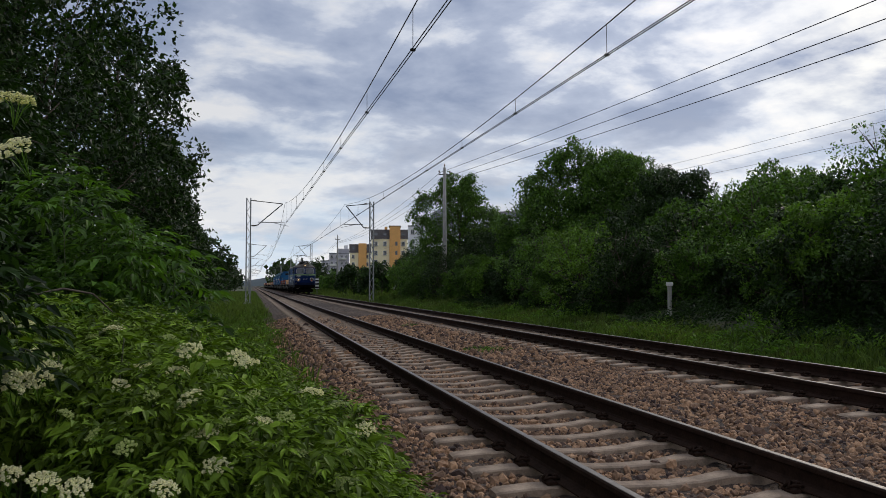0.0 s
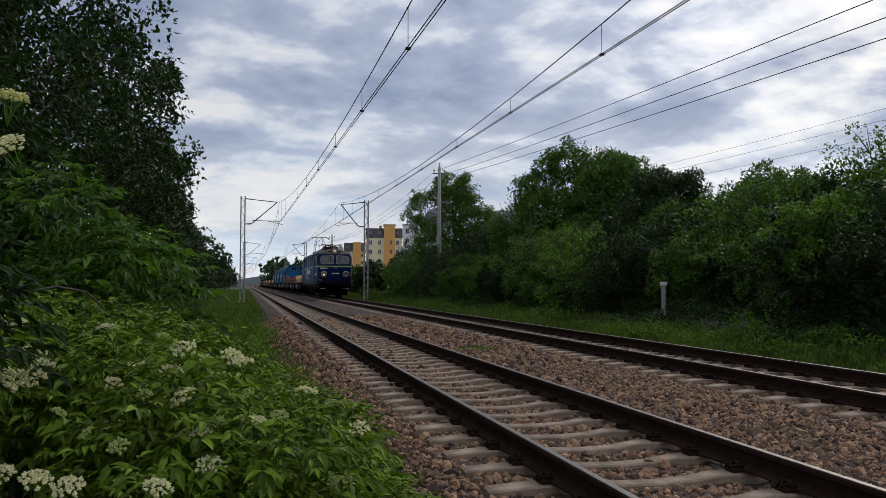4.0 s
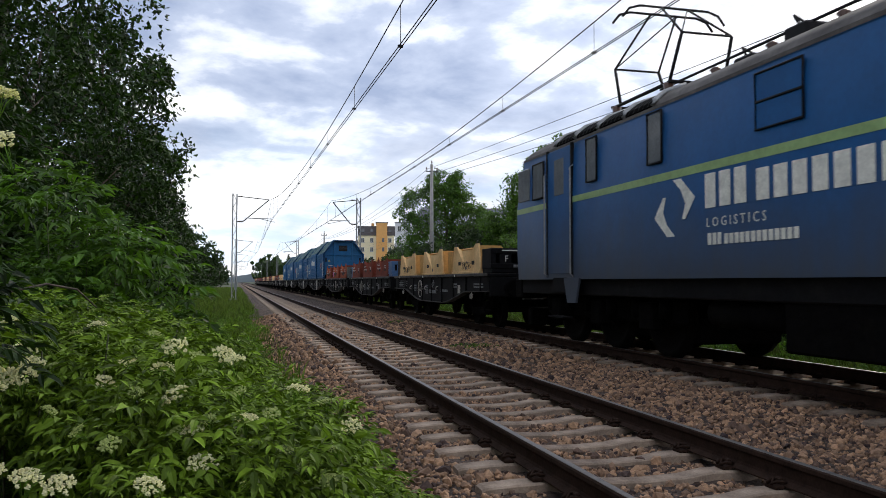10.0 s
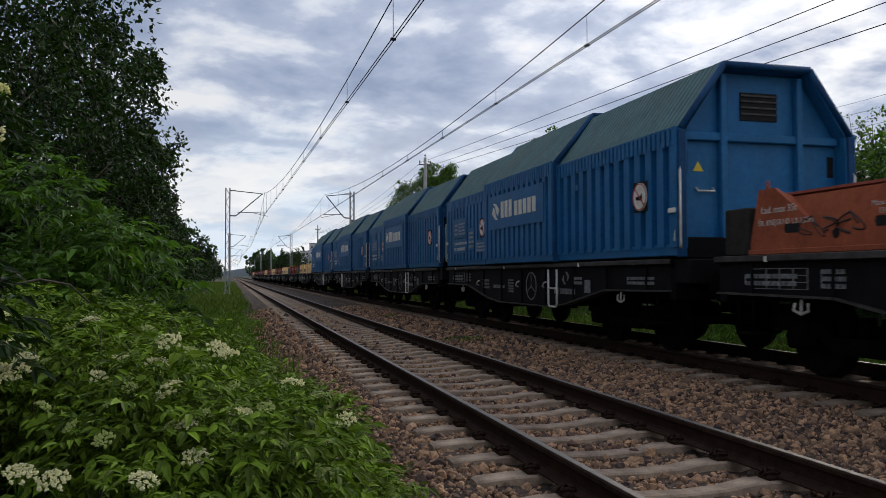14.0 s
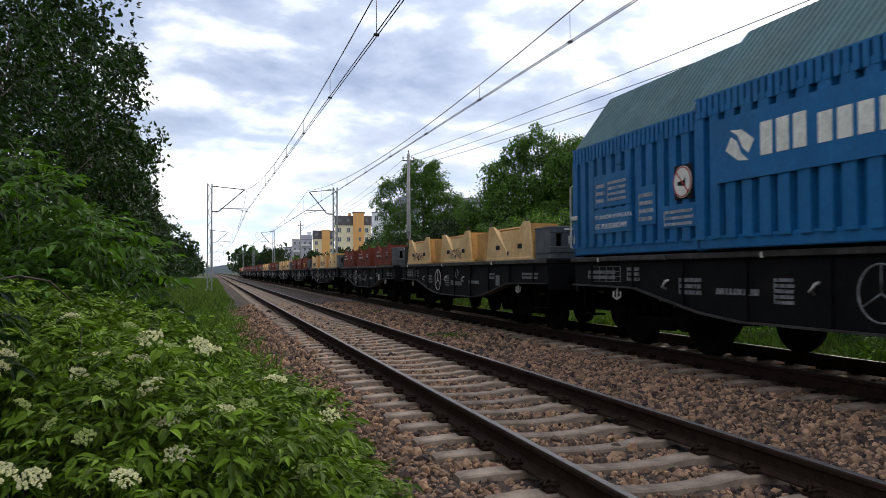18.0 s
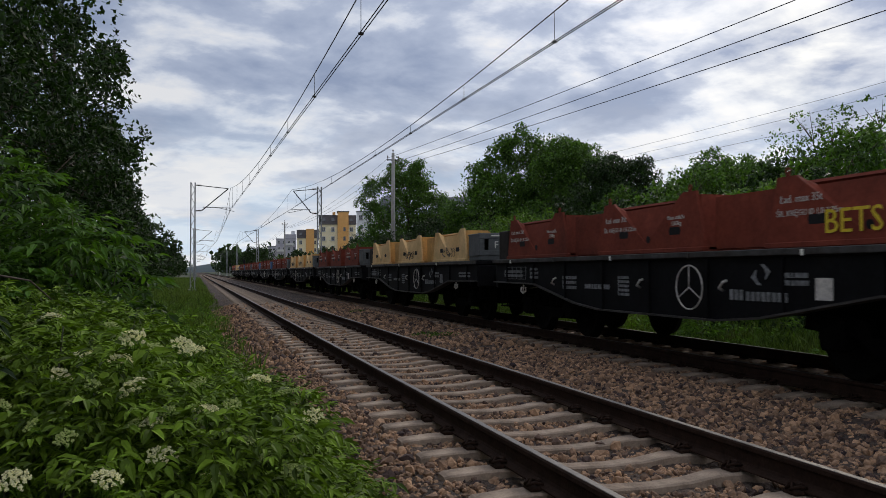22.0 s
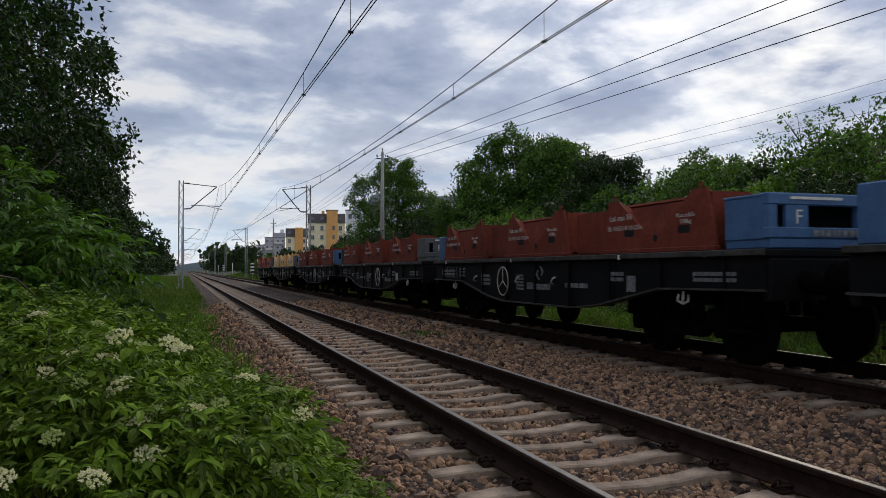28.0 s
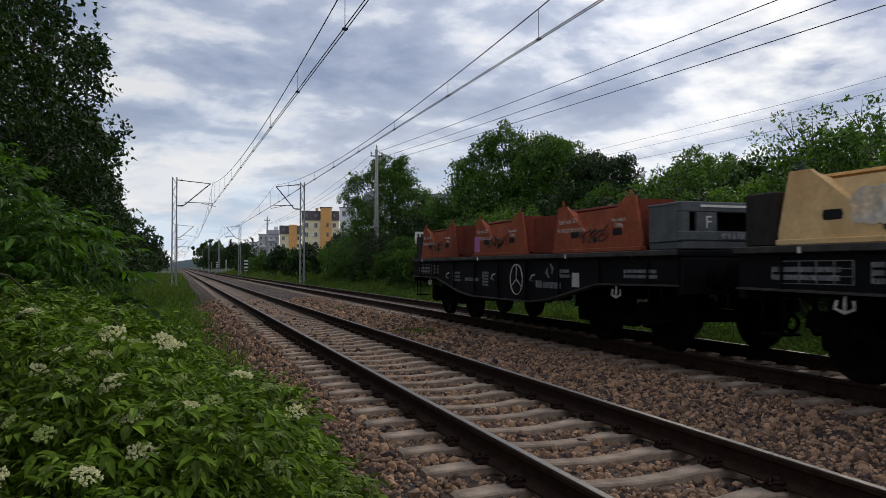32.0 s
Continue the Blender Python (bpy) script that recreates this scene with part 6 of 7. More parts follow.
    bars(w, xs_ - 0.098, 8.03, 1.73, 0.66, 0.24, 3, PALEMARK, seed + 24, gap=0.5)
    for ye, za in ((2.9, 2.6), (3.35, 2.55), (9.9, 2.72)):
        part("rib_catch", Shape().box(xs_ - 0.11, xs_ - 0.08, ye - 0.05, ye + 0.05, za, za + 0.10, 0.01), HOODBLUE, w, "small steel catch on a rib")
    # end walls
    for y, d in ((-0.22 + RIM, -1), (11.50 - RIM, 1)):
        e = part("end_wall", Shape().prism([(a * 0.95, b - (0.06 if b > 2 else 0)) for a, b in section(0)], min(y, y + d * 0.05), max(y, y + d * 0.05), "y"), HOODBLUE, w, "blue steel end wall with a grille")
        for x in (-0.62, 0.62):
            part("end_post", Shape().box(x - 0.05, x + 0.05, min(y + d * 0.05, y + d * 0.16), max(y + d * 0.05, y + d * 0.16), 1.38, 3.95, 0.015), HOODBLUE, e)
        part("end_beam", Shape().box(-1.28, 1.28, min(y + d * 0.05, y + d * 0.13), max(y + d * 0.05, y + d * 0.13), 3.0, 3.12, 0.015), HOODBLUE, e)
        part("end_grille", Shape().box(-0.30, 0.30, min(y + d * 0.05, y + d * 0.07), max(y + d * 0.05, y + d * 0.07), 3.32, 3.72, 0.005), RUBBER, e, "dark opening in the end wall")
        for z in (3.40, 3.49, 3.58, 3.66):
            part("grille_slat", Shape().box(-0.30, 0.30, min(y + d * 0.07, y + d * 0.09), max(y + d * 0.07, y + d * 0.09), z, z + 0.025), DARKSTEEL, e)
        part("hand_rail", Shape().tube([(-1.02, y + d * 0.06, 2.35), (-1.02, y + d * 0.12, 2.3), (-0.76, y + d * 0.12, 2.3), (-0.76, y + d * 0.06, 2.35)], 0.015, 5), CREAM, e, "white hand rail")
        part("warning_triangle", Shape().prism([(-1.06, 2.58), (-0.90, 2.58), (-0.98, 2.72)], min(y + d * 0.05, y + d * 0.058), max(y + d * 0.05, y + d * 0.058), "y"), LABELY, e, "yellow warning triangle")
        part("end_sill", Shape().box(-1.34, 1.34, min(y + d * 0.05, y + d * 0.17), max(y + d * 0.05, y + d * 0.17), 1.37, 1.66, 0.015), BLACKP, e, "black lower band")
        for x in (-1.2, 1.2):
            part("end_slot", Shape().box(x - 0.05, x + 0.05, min(y + d * 0.05, y + d * 0.06), max(y + d * 0.05, y + d * 0.06), 2.55, 2.85), RUBBER, e, "dark slot in the end wall")
        for x in (-1.40, 1.40):
            part("grab_rail", Shape().tube([(x, (y + d * RIM) + d * 0.02, 1.5), (x - 0.05, (y + d * RIM) + d * 0.1, 1.55), (x - 0.05, (y + d * RIM) + d * 0.1, 2.55), (x, (y + d * RIM) + d * 0.02, 2.6)], 0.017, 5), CREAM, w, "pale grab rail")
            part("hood_lock", Shape().box(x - 0.09, x + 0.09, min(y + d * RIM, y + d * (RIM - 0.16)), max(y + d * RIM, y + d * (RIM - 0.16)), 1.98, 2.05, 0.01).tube([(x, y + d * (RIM - 0.03), 2.05), (x * 1.04, y + d * (RIM - 0.04), 1.60)], 0.02, 5), CREAM, w, "pale hood lock lever")
    part("ladder", Shape().tube([(-1.43, ly + 0.2, 1.25), (-1.43, ly + 0.2, 0.6), (-1.43, ly + 0.15, 0.56), (-1.43, ly - 0.15, 0.56), (-1.43, ly - 0.2, 0.6), (-1.43, ly - 0.2, 1.25)], 0.020, 6).tube([(-1.43, ly + 0.2, 0.9), (-1.43, ly - 0.2, 0.9)], 0.016, 6), CREAM, w, "white folding step ladder")
    return w, sets


LOCO_L = 18.4


def locomotive():
    w = thing("electric_locomotive", "dark blue electric locomotive with a green stripe, headlamp lit", "locomotive")

    def nose(x, z):
        """How far the front lies behind the foremost plane, at a width and a height."""
        a = abs(x)
        base = -0.20 * (1 - a / 1.2) if a <= 1.2 else 0.36 * ((a - 1.2) / 0.25) ** 1.6
        return base + 0.34 * max(0.0, min(1.0, (z - 2.72) / 0.95)) + 0.9 * max(0.0, (z - 3.67) / 0.45) ** 1.3 + 0.10 * max(0, (1.7 - z) / 0.7)

    def loop(z, half, grow=0.0):
        k = half / 1.45
        fr = [(x * k, nose(x, z)) for x in (-1.45, -1.43, -1.39, -1.33, -1.26, -1.2, -0.6, 0, 0.6, 1.2, 1.26, 1.33, 1.39, 1.43, 1.45)]
        pts = fr + [(x, LOCO_L - y) for x, y in fr[::-1]]
        return [(x * (1 + grow / half), y + (-grow if y < LOCO_L / 2 else grow), z) for x, y in pts]

    def loft(levels, grow=0.0, cap=False):
        sh = Shape()
        vs = [p for z, h in levels for p in loop(z, h, grow)]
        n = 30
        fs = [(j * n + i, j * n + (i + 1) % n, (j + 1) * n + (i + 1) % n, (j + 1) * n + i) for j in range(len(levels) - 1) for i in range(n)]
        sh.add(vs, fs, True)
        if cap:
            k = (len(levels) - 1) * n
            sh.f.append(tuple(k + i for i in range(n)))
            sh.smooth.append(False)
        return sh
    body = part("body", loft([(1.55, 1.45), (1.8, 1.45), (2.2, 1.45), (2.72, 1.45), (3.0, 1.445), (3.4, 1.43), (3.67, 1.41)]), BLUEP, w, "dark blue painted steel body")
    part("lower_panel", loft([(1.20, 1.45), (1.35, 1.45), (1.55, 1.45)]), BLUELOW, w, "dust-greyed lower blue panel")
    # Side faces take the lit blue, the ends keep the shaded one.
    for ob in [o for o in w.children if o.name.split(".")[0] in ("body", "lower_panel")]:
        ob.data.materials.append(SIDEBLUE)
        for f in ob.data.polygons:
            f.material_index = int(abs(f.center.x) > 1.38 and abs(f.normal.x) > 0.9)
    part("floor_frame", Shape().box(-1.35, 1.35, 0.4, LOCO_L - 0.4, 0.92, 1.24, 0.02), BLACKP, w)
    part("green_stripe", loft([(2.57, 1.45), (2.68, 1.45)], 0.006), GREENS, body, "green stripe round the body")
    part("roof", loft([(3.67, 1.41), (3.78, 1.36), (3.92, 1.18), (4.04, 0.85), (4.10, 0.45)], 0, True), ROOFG, w, "weathered grey curved roof")
    part("gutter", loft([(3.64, 1.415), (3.69, 1.415)], 0.015), ROOFG, body)
    # cab fronts and their fittings
    for end in (0, 1):
        def P(x, z, out=0.0):
            y = nose(x, z) - out
            return (x, y, z) if not end else (-x, LOCO_L - y, z)
        for s in (-1, 1):
            q = [(s * 0.10, 2.88), (s * 0.14, 2.83), (s * 1.10, 2.81), (s * 1.165, 2.88), (s * 1.15, 3.42), (s * 1.09, 3.50), (s * 0.14, 3.53), (s * 0.10, 3.48)]
            win = part("windscreen", Shape().add([P(x, z, 0.012) for x, z in q] + [P(x, z, -0.02) for x, z in q],
                       [tuple(range(8)), tuple(range(15, 7, -1))] + [(i, (i + 1) % 8, 8 + (i + 1) % 8, 8 + i) for i in range(8)]), GLASS, w, "dark cab windscreen")
            fr = Shape().tube([P(x, z, 0.014) for x, z in q + q[:1]], 0.022, 6)
            part("window_frame", fr, GALV, win, "pale rubber-set window frame")
            part("wiper", Shape().tube([P(s * 0.45, 3.52, 0.05), P(s * 0.40, 3.2, 0.04), P(s * 0.30, 3.05, 0.035)], 0.012, 5).tube([P(s * 0.36, 3.45, 0.04), P(s * 0.36, 2.98, 0.03)], 0.012, 5), RUBBER, win, "black wiper")
            lampc = P(s * 0.91, 1.97, 0.0)
            d = -1 if not end else 1
            hl = part("headlamp", Shape().disc(lampc, "y", sorted([(0.10, 0.20), (d * 0.0, 0.265), (d * 0.05, 0.265), (d * 0.07, 0.24), (d * 0.07, 0.21), (d * 0.02, 0.20)]), 28), GALV, w, "round headlamp in a pale ring")
            part("lens", Shape().disc((lampc[0], lampc[1] + d * 0.068, lampc[2]), "y", sorted([(0, 0.205), (d * 0.016, 0.17)]), 24), LENS, hl)
            lit = not end
            bulb = (lampc[0] + (0.0 if s < 0 else 0.0), lampc[1] + d * 0.082, lampc[2] - 0.04)
            if lit and s < 0:
                part("bulb", Shape().disc(bulb, "y", sorted([(0, 0.075), (d * 0.01, 0.055)]), 18), LIT_LAMP, hl, "lit warm white lamp")
            elif lit:
                part("bulb", Shape().disc((bulb[0], bulb[1], bulb[2] - 0.05), "y", sorted([(0, 0.04), (d * 0.01, 0.03)]), 14), TAIL_LAMP, hl, "small lit red lamp")
            part("hand_rail", Shape().tube([P(s * 1.27, 1.80, -0.01), P(s * 1.30, 1.80, 0.07), P(s * 1.30, 2.12, 0.07), P(s * 1.27, 2.12, -0.01)], 0.014, 5), GALV, w, "pale vertical hand rail")
            part("step", Shape().box(-0.22, 0.22, -0.08, 0.08, -0.012, 0.012, m=Matrix.Translation(P(s * 0.95, 0.78, 0.12))), CREAM if not end else DARKSTEEL, w, "white-edged step under the buffer")
        d = -1 if not end else 1
        yf = 0 if not end else LOCO_L
        c = (0, yf - d * 0.36, 3.95)
        tl = part("top_lamp", Shape().disc(c, "y", sorted([(-d * 1.5, 0.10), (-d * 0.8, 0.22), (-d * 0.05, 0.29), (d * 0.06, 0.30), (d * 0.10, 0.28), (d * 0.10, 0.25)]), 28), ROOFG, w, "large roof lamp in a tapered housing")
        part("lens", Shape().disc((0, c[1] + d * 0.105, c[2]), "y", sorted([(0, 0.245), (d * 0.02, 0.22)]), 24), LENS, tl)
        if not end:
            part("bulb", Shape().disc((0.0, c[1] + d * 0.13, c[2] - 0.02), "y", sorted([(0, 0.06), (d * 0.01, 0.045)]), 16), LIT_LAMP, tl, "lit warm white lamp")
        for s in (-1, 1):
            part("horn", Shape().disc((s * 0.48, yf - d * 0.45, 3.86), "y", sorted([(0, 0.10), (d * 0.03, 0.11), (-d * 0.3, 0.05)]), 14), DARKSTEEL, w, "dark roof horn")
            part("buffer_beam", Shape().box(min(s * 0.55, s * 1.35), max(s * 0.55, s * 1.35), min(yf - d * 0.35, yf + d * 0.05), max(yf - d * 0.35, yf + d * 0.05), 0.82, 1.22, 0.03), SHADE_BLACK, w)
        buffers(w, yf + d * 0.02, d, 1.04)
        part("rail_guard", Shape().box(-1.1, 1.1, min(yf - d * 0.25, yf - d * 0.05), max(yf - d * 0.25, yf - d * 0.05), 0.22, 0.60, 0.03), SHADE_BLACK, w, "black snow guard")
        part("front_apron", Shape().box(-1.2, 1.2, min(yf - d * 0.3, yf - d * 0.08), max(yf - d * 0.3, yf - d * 0.08), 0.9, 1.3, 0.03), SHADE_BLACK, w)
        if not end:
            for x0, x1, z0, z1, n in ((-1.2, -0.62, 2.40, 2.52, 8), (-0.28, 0.35, 2.0, 2.08, 10)):
                mk = Shape()
                for k in range(n):
                    a, b = x0 + (x1 - x0) * k / n, x0 + (x1 - x0) * (k + 0.72) / n
                    mk.add([P(a, z0, 0.008), P(b, z0, 0.008), P(b, z1, 0.008), P(a, z1, 0.008), P(a, z0, 0), P(b, z0, 0), P(b, z1, 0), P(a, z1, 0)],
                           [(0, 1, 2, 3), (0, 1, 5, 4), (1, 2, 6, 5), (2, 3, 7, 6), (3, 0, 4, 7)])
                part("number_marking", mk, CREAM, body, "row of white painted marks")
            part("warning_plate", Shape().add([P(x, z, 0.012) for x, z in ((-1.28, 1.42), (-1.10, 1.42), (-1.10, 1.54), (-1.28, 1.54))] + [P(x, z, 0) for x, z in ((-1.28, 1.42), (-1.10, 1.42), (-1.10, 1.54), (-1.28, 1.54))],
                 [(0, 1, 2, 3), (0, 1, 5, 4), (1, 2, 6, 5), (2, 3, 7, 6), (3, 0, 4, 7)]), LABELY, body, "yellow warning plate")
            # the stripe widens to a shallow point at the middle of the front
            v = [(-1.15, 2.57), (0.0, 2.45), (1.15, 2.57)]
            part("stripe_point", Shape().add([P(x, z, 0.010) for x, z in v] + [P(x, z, 0.002) for x, z in v], [(0, 1, 2), (3, 4, 1, 0), (4, 5, 2, 1), (5, 3, 0, 2)]), GREENS, body)
    # side doors, windows and vents
    for s in (-1, 1):
        xo = s * 1.452
        for y0 in (2.72, LOCO_L - 2.10 - 1.12):
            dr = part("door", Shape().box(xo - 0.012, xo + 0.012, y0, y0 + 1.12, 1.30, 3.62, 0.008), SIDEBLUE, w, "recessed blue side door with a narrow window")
            part("door_window", Shape().box(xo - 0.02, xo + 0.02, y0 + 0.33, y0 + 0.79, 2.75, 3.45, 0.06), GLASS_PALE, dr, "narrow grey window")
            for yy in (y0 - 0.05, y0 + 1.17):
                part("hand_rail", Shape().tube([(xo, yy, 1.25), (xo + s * 0.06, yy, 1.3), (xo + s * 0.06, yy, 3.2), (xo, yy, 3.25)], 0.016, 5), GALV, dr, "long pale hand rail")
            part("door_edge", Shape().box(xo - 0.03, xo + 0.03, y0 - 0.03, y0 + 0.01, 1.28, 3.66).box(xo - 0.03, xo + 0.03, y0 + 1.11, y0 + 1.15, 1.28, 3.66), RUBBER, dr)
            part("door_step", Shape().box(min(xo - s * 0.3, xo), max(xo - s * 0.3, xo), y0 + 0.2, y0 + 0.9, 0.95, 1.25, 0.02), BLACKP, w, "black step well under the door")
            part("tread", Shape().box(xo - 0.1, xo + 0.1, y0 + 0.2, y0 + 0.9, 0.5, 0.53), BLACKP, w)
            part("step_bracket", Shape().prism([(y0 - 0.34, 1.22), (y0 - 0.18, 0.78), (y0 + 0.18, 0.78), (y0 + 0.34, 1.22)], xo - 0.02, xo + 0.02, "x"), SIDEBLUE, w)
        for y in (4.75, 6.8, 12.25, 14.35):
            wn_ = part("side_window", Shape().box(xo - 0.012, xo + 0.012, y - 0.19, y + 0.19, 2.86, 3.58, 0.05), GLASS_PALE, w, "narrow grey side window")
            part("window_frame", Shape().tube([(xo + s * 0.012, y - 0.2, 2.85), (xo + s * 0.012, y + 0.2, 2.85), (xo + s * 0.012, y + 0.2, 3.59), (xo + s * 0.012, y - 0.2, 3.59), (xo + s * 0.012, y - 0.2, 2.85)], 0.02, 5), RUBBER, wn_)
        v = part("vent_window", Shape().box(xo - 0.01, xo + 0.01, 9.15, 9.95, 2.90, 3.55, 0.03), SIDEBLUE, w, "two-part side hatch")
        part("hatch_frame", Shape().tube([(xo + s * 0.012, 9.15, 2.90), (xo + s * 0.012, 9.95, 2.90), (xo + s * 0.012, 9.95, 3.55), (xo + s * 0.012, 9.15, 3.55), (xo + s * 0.012, 9.15, 2.90)], 0.018, 5).tube([(xo + s * 0.012, 9.15, 3.22), (xo + s * 0.012, 9.95, 3.22)], 0.018, 5), RUBBER, v)
        for ya, yb in ((1.32, 1.88), (LOCO_L - 1.88, LOCO_L - 1.32)):
            cw = part("cab_window", Shape().box(xo - 0.015, xo + 0.010, ya, yb, 2.80, 3.50, 0.05), GLASS_PALE, w, "curtained sliding cab window")
            part("window_frame", Shape().tube([(xo + s * 0.01, ya, 2.8), (xo + s * 0.01, yb, 2.8), (xo + s * 0.01, yb, 3.5), (xo + s * 0.01, ya, 3.5), (xo + s * 0.01, ya, 2.8)], 0.025, 5), RUBBER, cw)
        for ya, yb in ((0.45, 1.12), (LOCO_L - 1.12, LOCO_L - 0.45)):
            part("corner_window", Shape().box(xo - 0.012, xo + 0.008, ya, yb, 2.82, 3.48, 0.10), GLASS_PALE, w, "pale corner cab window")
        arc = [(3.71, 1.405), (3.78, 1.375), (3.85, 1.29), (3.92, 1.20), (3.98, 1.04), (4.04, 0.87)]
        for y0, n in ((2.35, 4), (LOCO_L - 2.35 - 4 * 0.92, 4)):
            for k in range(n):
                ya, yb = y0 + k * 0.92 + 0.05, y0 + k * 0.92 + 0.87
                g = [(s * b, y, a + 0.012) for y in (ya, yb) for a, b in arc]
                lo = [(s * (b - 0.03), y, a - 0.03) for y in (ya, yb) for a, b in arc]
                m = len(arc)
                fs = [(i, i + 1, m + i + 1, m + i) for i in range(m - 1)]
                rim = list(range(m)) + list(range(2 * m - 1, m - 1, -1))
                fs += [(rim[i], rim[(i + 1) % (2 * m)], rim[(i + 1) % (2 * m)] + 2 * m, rim[i] + 2 * m) for i in range(2 * m)]
                gr = part("roof_grille", Shape().add(g + lo, fs), SHADE_BLACK, w, "dark curved roof grille")
                for q in range(5):
                    yy = ya + 0.12 + q * 0.145
                    part("grille_bar", Shape().tube([(s * b, yy, a + 0.016) for a, b in arc], 0.006, 4), DARKSTEEL, gr)
            for k in range(n + 1):
                yy = y0 + k * 0.92
                part("roof_rib", Shape().tube([(s * (b + 0.006), yy, a + 0.014) for a, b in arc], 0.045, 6), GALV, w, "pale curved roof rib")
    # painted marks on the visible side
    xo = -1.456
    for sg in (1, -1):
        em = part("emblem", Shape().prism([(11.75 + sg * (-a * 0.80 - 0.08), 2.16 + sg * (b * 0.74 - 0.02)) for a, b in HOOK], xo - 0.003, xo + 0.003, "x"), CREAM, body, "cream curved emblem")
    bars(body, xo, 7.55, 2.09, 3.45, 0.44, 1, CREAM, 3, gap=0.0)
    text(body, "L O G I S T I C S", xo - 0.001, 10.98, 1.85, 0.17, CREAM)
    bars(body, xo, 9.2, 1.62, 1.75, 0.15, 1, CREAM, 5, gap=0.0)
    bars(body, xo, 0.75, 1.86, 1.35, 0.26, 1, CREAM, 6, gap=0.0)
    bars(body, xo, 2.15, 1.72, 0.42, 0.4, 4, FAINT, 7)
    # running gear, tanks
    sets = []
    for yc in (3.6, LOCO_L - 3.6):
        b = part("bogie", Shape().box(-1.02, -0.9, yc - 2.6, yc + 2.6, 0.5, 0.9, 0.05).box(0.9, 1.02, yc - 2.6, yc + 2.6, 0.5, 0.9, 0.05).box(-0.9, 0.9, yc - 0.4, yc + 0.4, 0.5, 0.9), SHADE_BLACK, w, "black three-axle bogie")
        # Added block that keeps the space under the bogie as dark as its shade.
        part("brake_rigging", Shape().box(-0.68, 0.68, yc - 2.5, yc + 2.5, 0.24, 0.60, 0.04), SHADE_BLACK, b, "black block added to fill the gaps between the wheels")
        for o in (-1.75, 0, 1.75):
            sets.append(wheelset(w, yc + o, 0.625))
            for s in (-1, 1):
                part("axle_box", Shape().box(s * 1.1 - 0.1, s * 1.1 + 0.1, yc + o - 0.2, yc + o + 0.2, 0.42, 0.84, 0.03), SHADE_BLACK, b)
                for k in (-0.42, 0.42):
                    part("spring", Shape().disc((s * 1.08, yc + o + k, 0.6), "z", [(0, 0.10), (0.28, 0.10)], 10), SHADE_BLACK, b)
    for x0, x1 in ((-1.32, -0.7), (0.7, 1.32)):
        part("battery_box", Shape().box(x0, x1, 6.7, 9.7, 0.36, 1.10, 0.03), SHADE_BLACK, w, "black battery box under the floor")
    part("air_tank", Shape().disc((-1.05, 9.8, 0.75), "y", [(0, 0.05), (0.05, 0.2), (1.5, 0.2), (1.55, 0.05)], 16), SHADE_BLACK, w)
    # roof gear
    part("roof_walkway", Shape().box(-0.35, 0.35, 5.6, 12.6, 4.08, 4.16, 0.02), RUBBER, w, "dark roof equipment deck")
    for y in (5.9, 7.2, 8.5, 9.8, 11.1, 12.4):
        part("roof_insulator", Shape().disc((-0.35, y, 4.12), "z", [(0, 0.06), (0.04, 0.1), (0.08, 0.06), (0.12, 0.1), (0.16, 0.06), (0.2, 0.09), (0.24, 0.05)], 12), CERAMIC, w, "brown ceramic roof insulator")
    for y, h, x in ((2.6, 0.34, 0.1), (3.1, 0.28, -0.3), (5.3, 0.42, 0.2), (5.75, 0.36, -0.25), (6.6, 0.30, 0.1), (7.8, 0.26, -0.1), (9.2, 0.24, 0.2), (10.5, 0.3, -0.2), (12.0, 0.34, 0.1)):
        part("roof_box", Shape().box(x - 0.28, x + 0.28, y - 0.22, y + 0.22, 4.06, 4.10 + h, 0.03).tube([(x - 0.2, y, 4.1 + h), (x - 0.2, y + 0.1, 4.25 + h), (x + 0.2, y + 0.3, 4.22 + h)], 0.02, 5), RUBBER, w, "black roof switch box")
    part("roof_busbar", Shape().tube([(-0.35, 4.5, 4.40), (-0.35, 14.0, 4.40)], 0.02, 6), RUBBER, w)
    for yc, raised in ((4.1, False), (14.3, True)):
        fr = Shape()
        for x in (-0.55, 0.55):
            fr.tube([(x, yc - 1.0, 4.36), (x, yc + 1.0, 4.36)], 0.03, 6)
        for y in (yc - 1.0, yc + 1.0):
            fr.tube([(-0.6, y, 4.36), (0.6, y, 4.36)], 0.03, 6)
        pg = part("pantograph", fr, RUBBER, w, "raised dark steel pantograph" if raised else "folded dark steel pantograph")
        top, mid = (5.86, 5.12) if raised else (4.62, 4.44)
        for x in (-0.5, 0.5):
            for o in (-1, 1):
                part("pantograph_arm", Shape().tube([(x, yc + o * 0.85, 4.4), (x * 0.9, yc + o * (1.15 if raised else 1.6), mid if raised else 4.5)], 0.028, 6), RUBBER, pg)
                part("pantograph_arm", Shape().tube([(x * 0.9, yc + o * (1.15 if raised else 1.6), mid if raised else 4.5), (x * 0.5, yc + o * 0.18, top)], 0.020, 6), RUBBER, pg)
        for o in (-1, 1):
            y1, z1 = yc + o * (1.15 if raised else 1.6), (mid if raised else 4.5)
            part("pantograph_arm", Shape().tube([(-0.45, y1, z1), (0.45, y1, z1)], 0.02, 6), RUBBER, pg)
            part("pantograph_arm", Shape().tube([(-0.45, y1, z1), (0.25, yc + o * 0.18, top)], 0.012, 5), RUBBER, pg)
        hd = Shape()
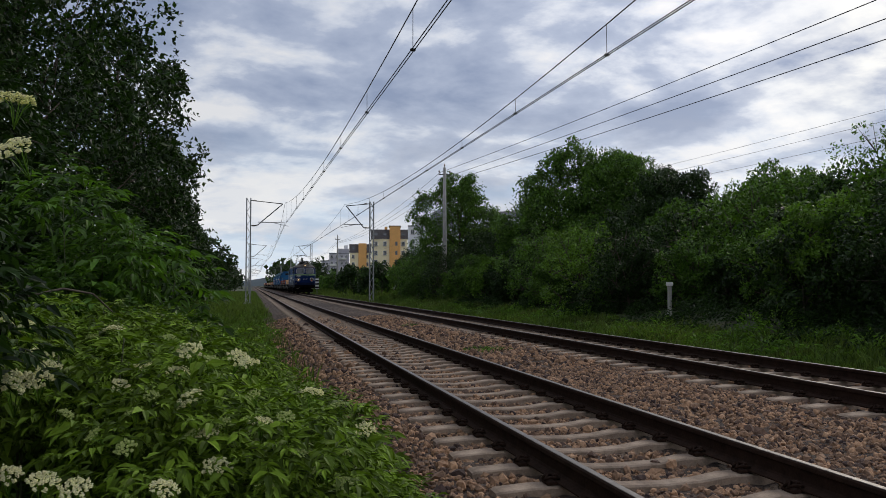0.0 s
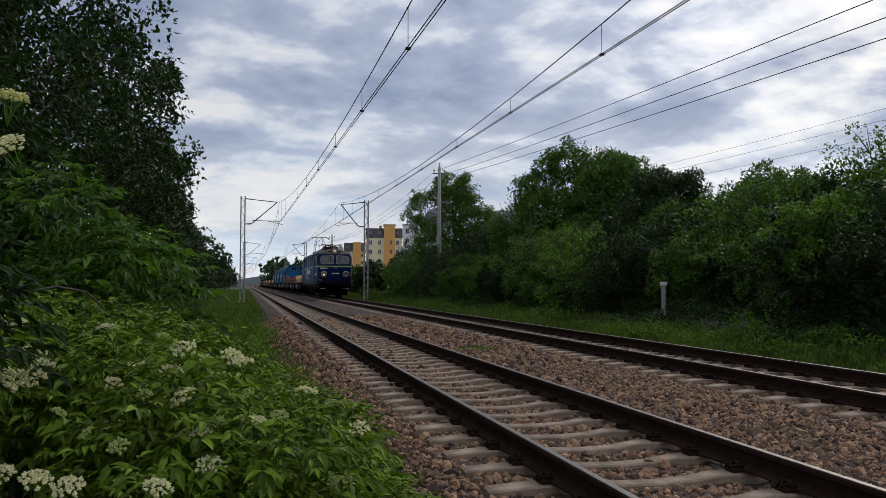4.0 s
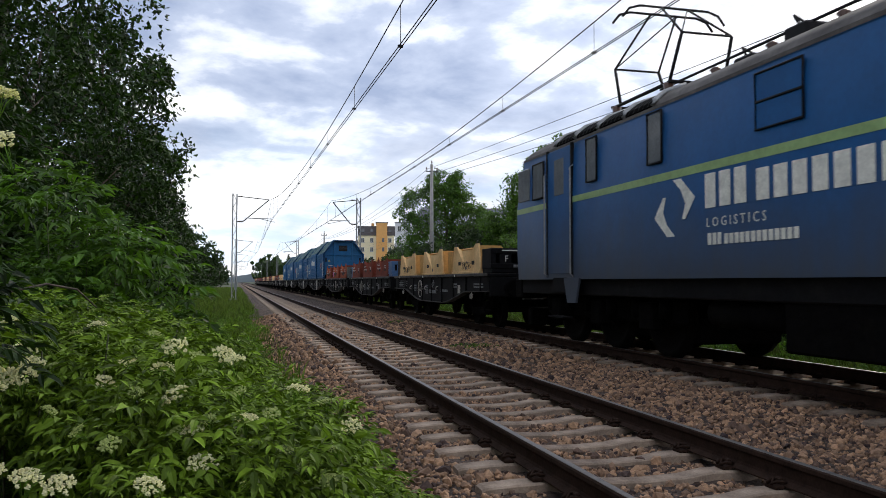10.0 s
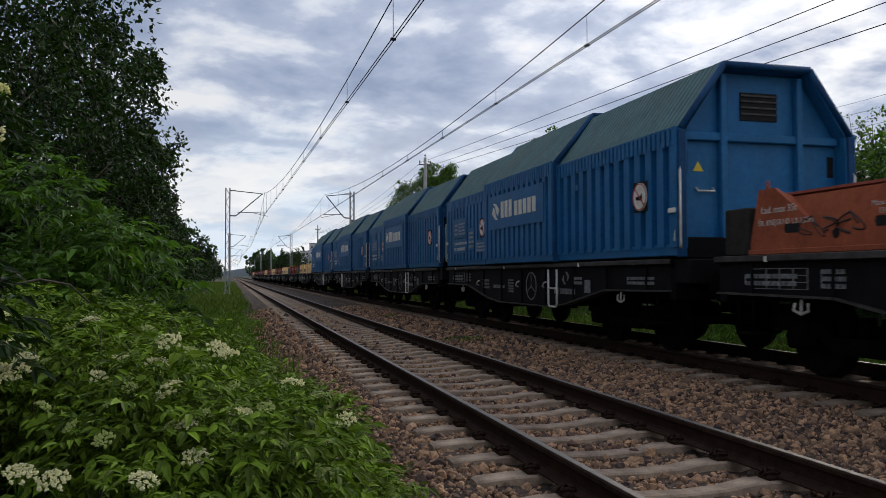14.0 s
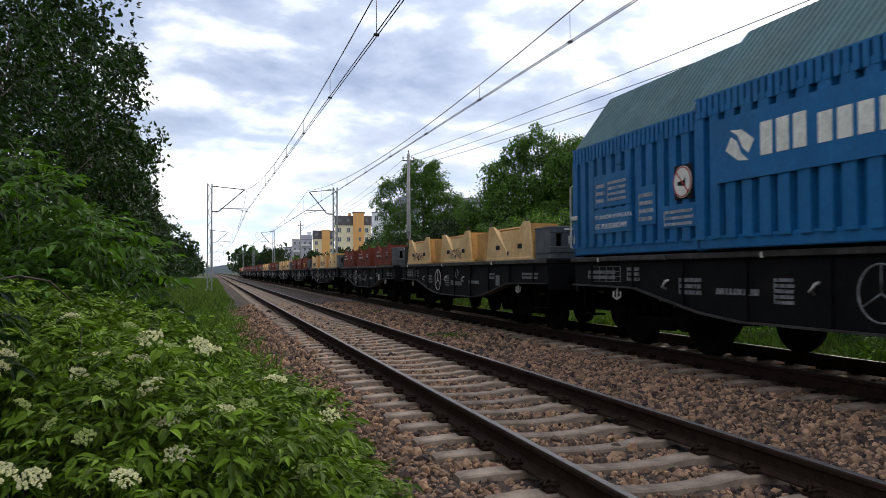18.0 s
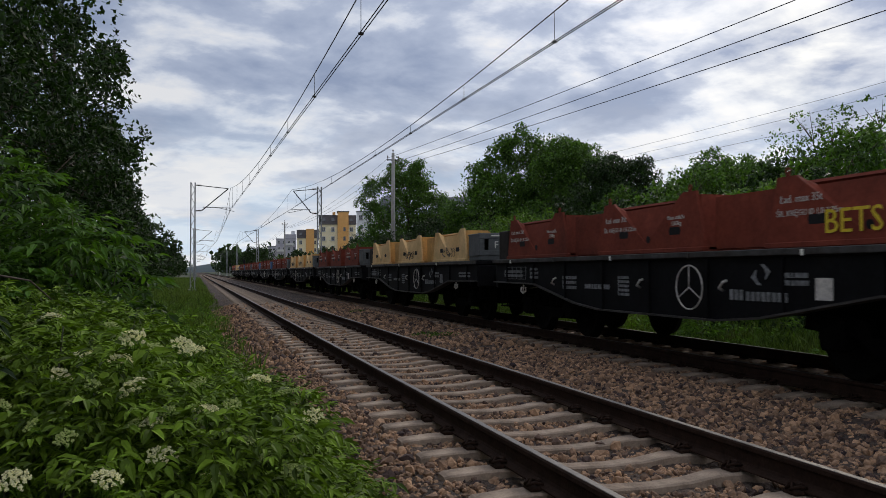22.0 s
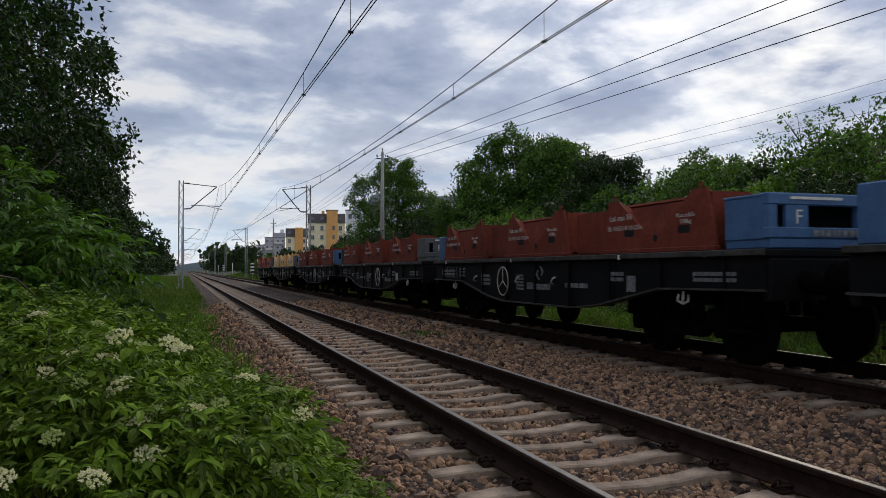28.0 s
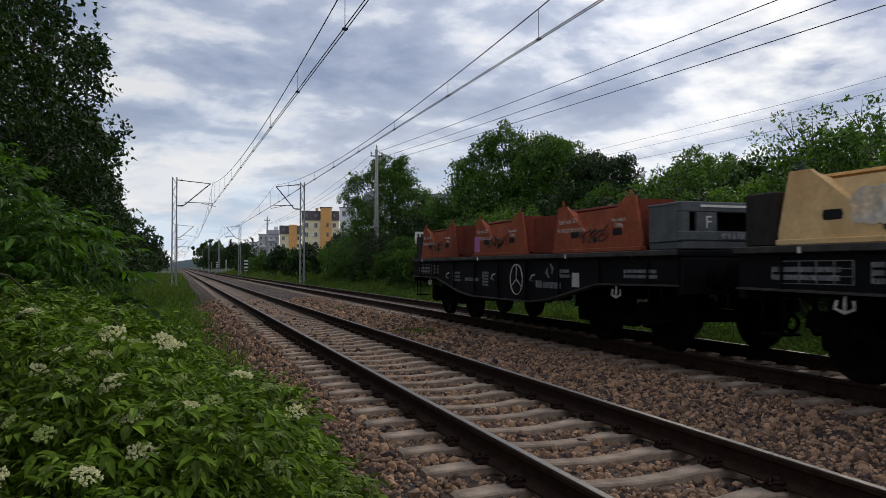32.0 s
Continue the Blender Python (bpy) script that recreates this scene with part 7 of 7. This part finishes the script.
        for o in (-0.18, 0.18):
            hd.tube([(-0.98, yc + o, top - 0.22), (-0.85, yc + o, top - 0.06), (-0.65, yc + o, top), (0.65, yc + o, top), (0.85, yc + o, top - 0.06), (0.98, yc + o, top - 0.22)], 0.022, 6)
        part("collector_head", hd, RUBBER, pg)
        for x in (-0.55, 0.55):
            for y in (yc - 0.9, yc + 0.9):
                part("roof_insulator", Shape().disc((x, y, 4.06), "z", [(0, 0.07), (0.05, 0.11), (0.1, 0.07), (0.15, 0.11), (0.2, 0.07), (0.28, 0.09), (0.30, 0.05)], 12), CERAMIC, pg, "brown ceramic insulator")
    return w, sets


SMEAR = mat("smeared_white_paint", (0.62, 0.58, 0.52), 0.8, var=0.25, scale=4, fine=20, bump=0.05, col2=(0.72, 0.50, 0.24), patch=0.58, spec=0.15)
TRAIN = []          # vehicle, distance of its front behind the locomotive's rear coupling plane
loco, loco_sets = locomotive()
TRAIN.append((loco, -19.18, loco_sets))
KINDS = {"Y": ("black coil wagon with yellow steel cradles", YELLOW, YEL_IN, SHELFGREY, 1),
         "R": ("black coil wagon with brick-red steel cradles", REDP, REDP, SHELFGREY, 0),
         "B": ("black coil wagon with red cradles and blue end shelves", REDP, REDP, SHELFBLUE, 0),
         "P": ("black coil wagon with faded orange-red cradles", REDFADE, REDP, SHELFGREY, 0),
         "K": ("black coil wagon with yellow cradles and black end shelves", YELLOW, YEL_IN, BLACKP, 1)}
MADE = {}
ORDER = "K7 B7 P4 H5 H5 H6 H5 Y7 R7 Y7 R4 Y4 R4 Y7 R7 B4 B7 R4 B4 Y4 P4".split()
for k, c in enumerate(ORDER, 1):
    if c not in MADE:
        if c[0] == "H":
            MADE[c] = hood_wagon("blue freight wagon with three ribbed sliding hoods", 50, 5.17 if c == "H5" else 6.7, 4.1 if c == "H5" else 7.78)
        else:
            MADE[c] = flat_wagon(*KINDS[c[0]], 100 + 31 * k, 7.2 if c[1] == "7" else 4.85)
        veh = MADE[c][0]
    else:
        veh = copy_thing(MADE[c][0], pose(0, 0, 0))
    if k == 21:
        tl = part("tail_marker", Shape().box(-1.2, -1.16, 11.66, 11.70, 1.3, 2.05), CREAM, veh, "white tail marker on the last wagon")
        part("marker_frame", Shape().box(-1.32, -1.02, 11.67, 11.71, 2.02, 2.08).box(-1.32, -1.26, 11.67, 11.71, 1.8, 2.02).box(-1.32, -1.02, 11.67, 11.71, 1.76, 1.82), CREAM, tl)
    TRAIN.append((veh, k * PITCH - DECK, [o for o in veh.children if o.name.startswith("wheelset")]))

text(TRAIN[11][0], "BETS", -1.335, 2.75, 1.50, 0.34, LABELY)
for y0 in (0.95, 4.70, 8.45):
    edge = []
    for a in np.linspace(0, 6.283, 44)[:-1]:
        q = 1 / (abs(math.cos(a)) ** 5 + abs(math.sin(a)) ** 5) ** 0.2
        rag = 1 + 0.06 * math.sin(11 * a + y0) + (0.22 * abs(math.sin(9 * a)) if math.sin(a) < -0.6 else 0)
        edge.append((y0 + 1.32 + 0.36 * q * math.cos(a) * (1 + 0.05 * math.sin(7 * a)), 1.72 + 0.16 * q * math.sin(a) * rag))
    part("white_smear", Shape().prism(edge, -1.326, -1.318, "x"), SMEAR, TRAIN[20][0], "smeared white paint")


# ---- what moves ----

def motions():
    times = [0.5 * i for i in range(65)]
    ticks = [i / 30 for i in range(961)]
    for veh, back, sets in TRAIN:
        walk(veh, [(t, pose(RAIL2[0], train_y(t) + back, RAIL2[1])) for t in times])
        for w in sets:
            r, y = w.location.z, w.location.y
            walk(w, [(t, Matrix.Translation((0, y, r)) @ Matrix.Rotation((train_y(0) - train_y(t)) / r, 4, "X")) for t in ticks])


motions()
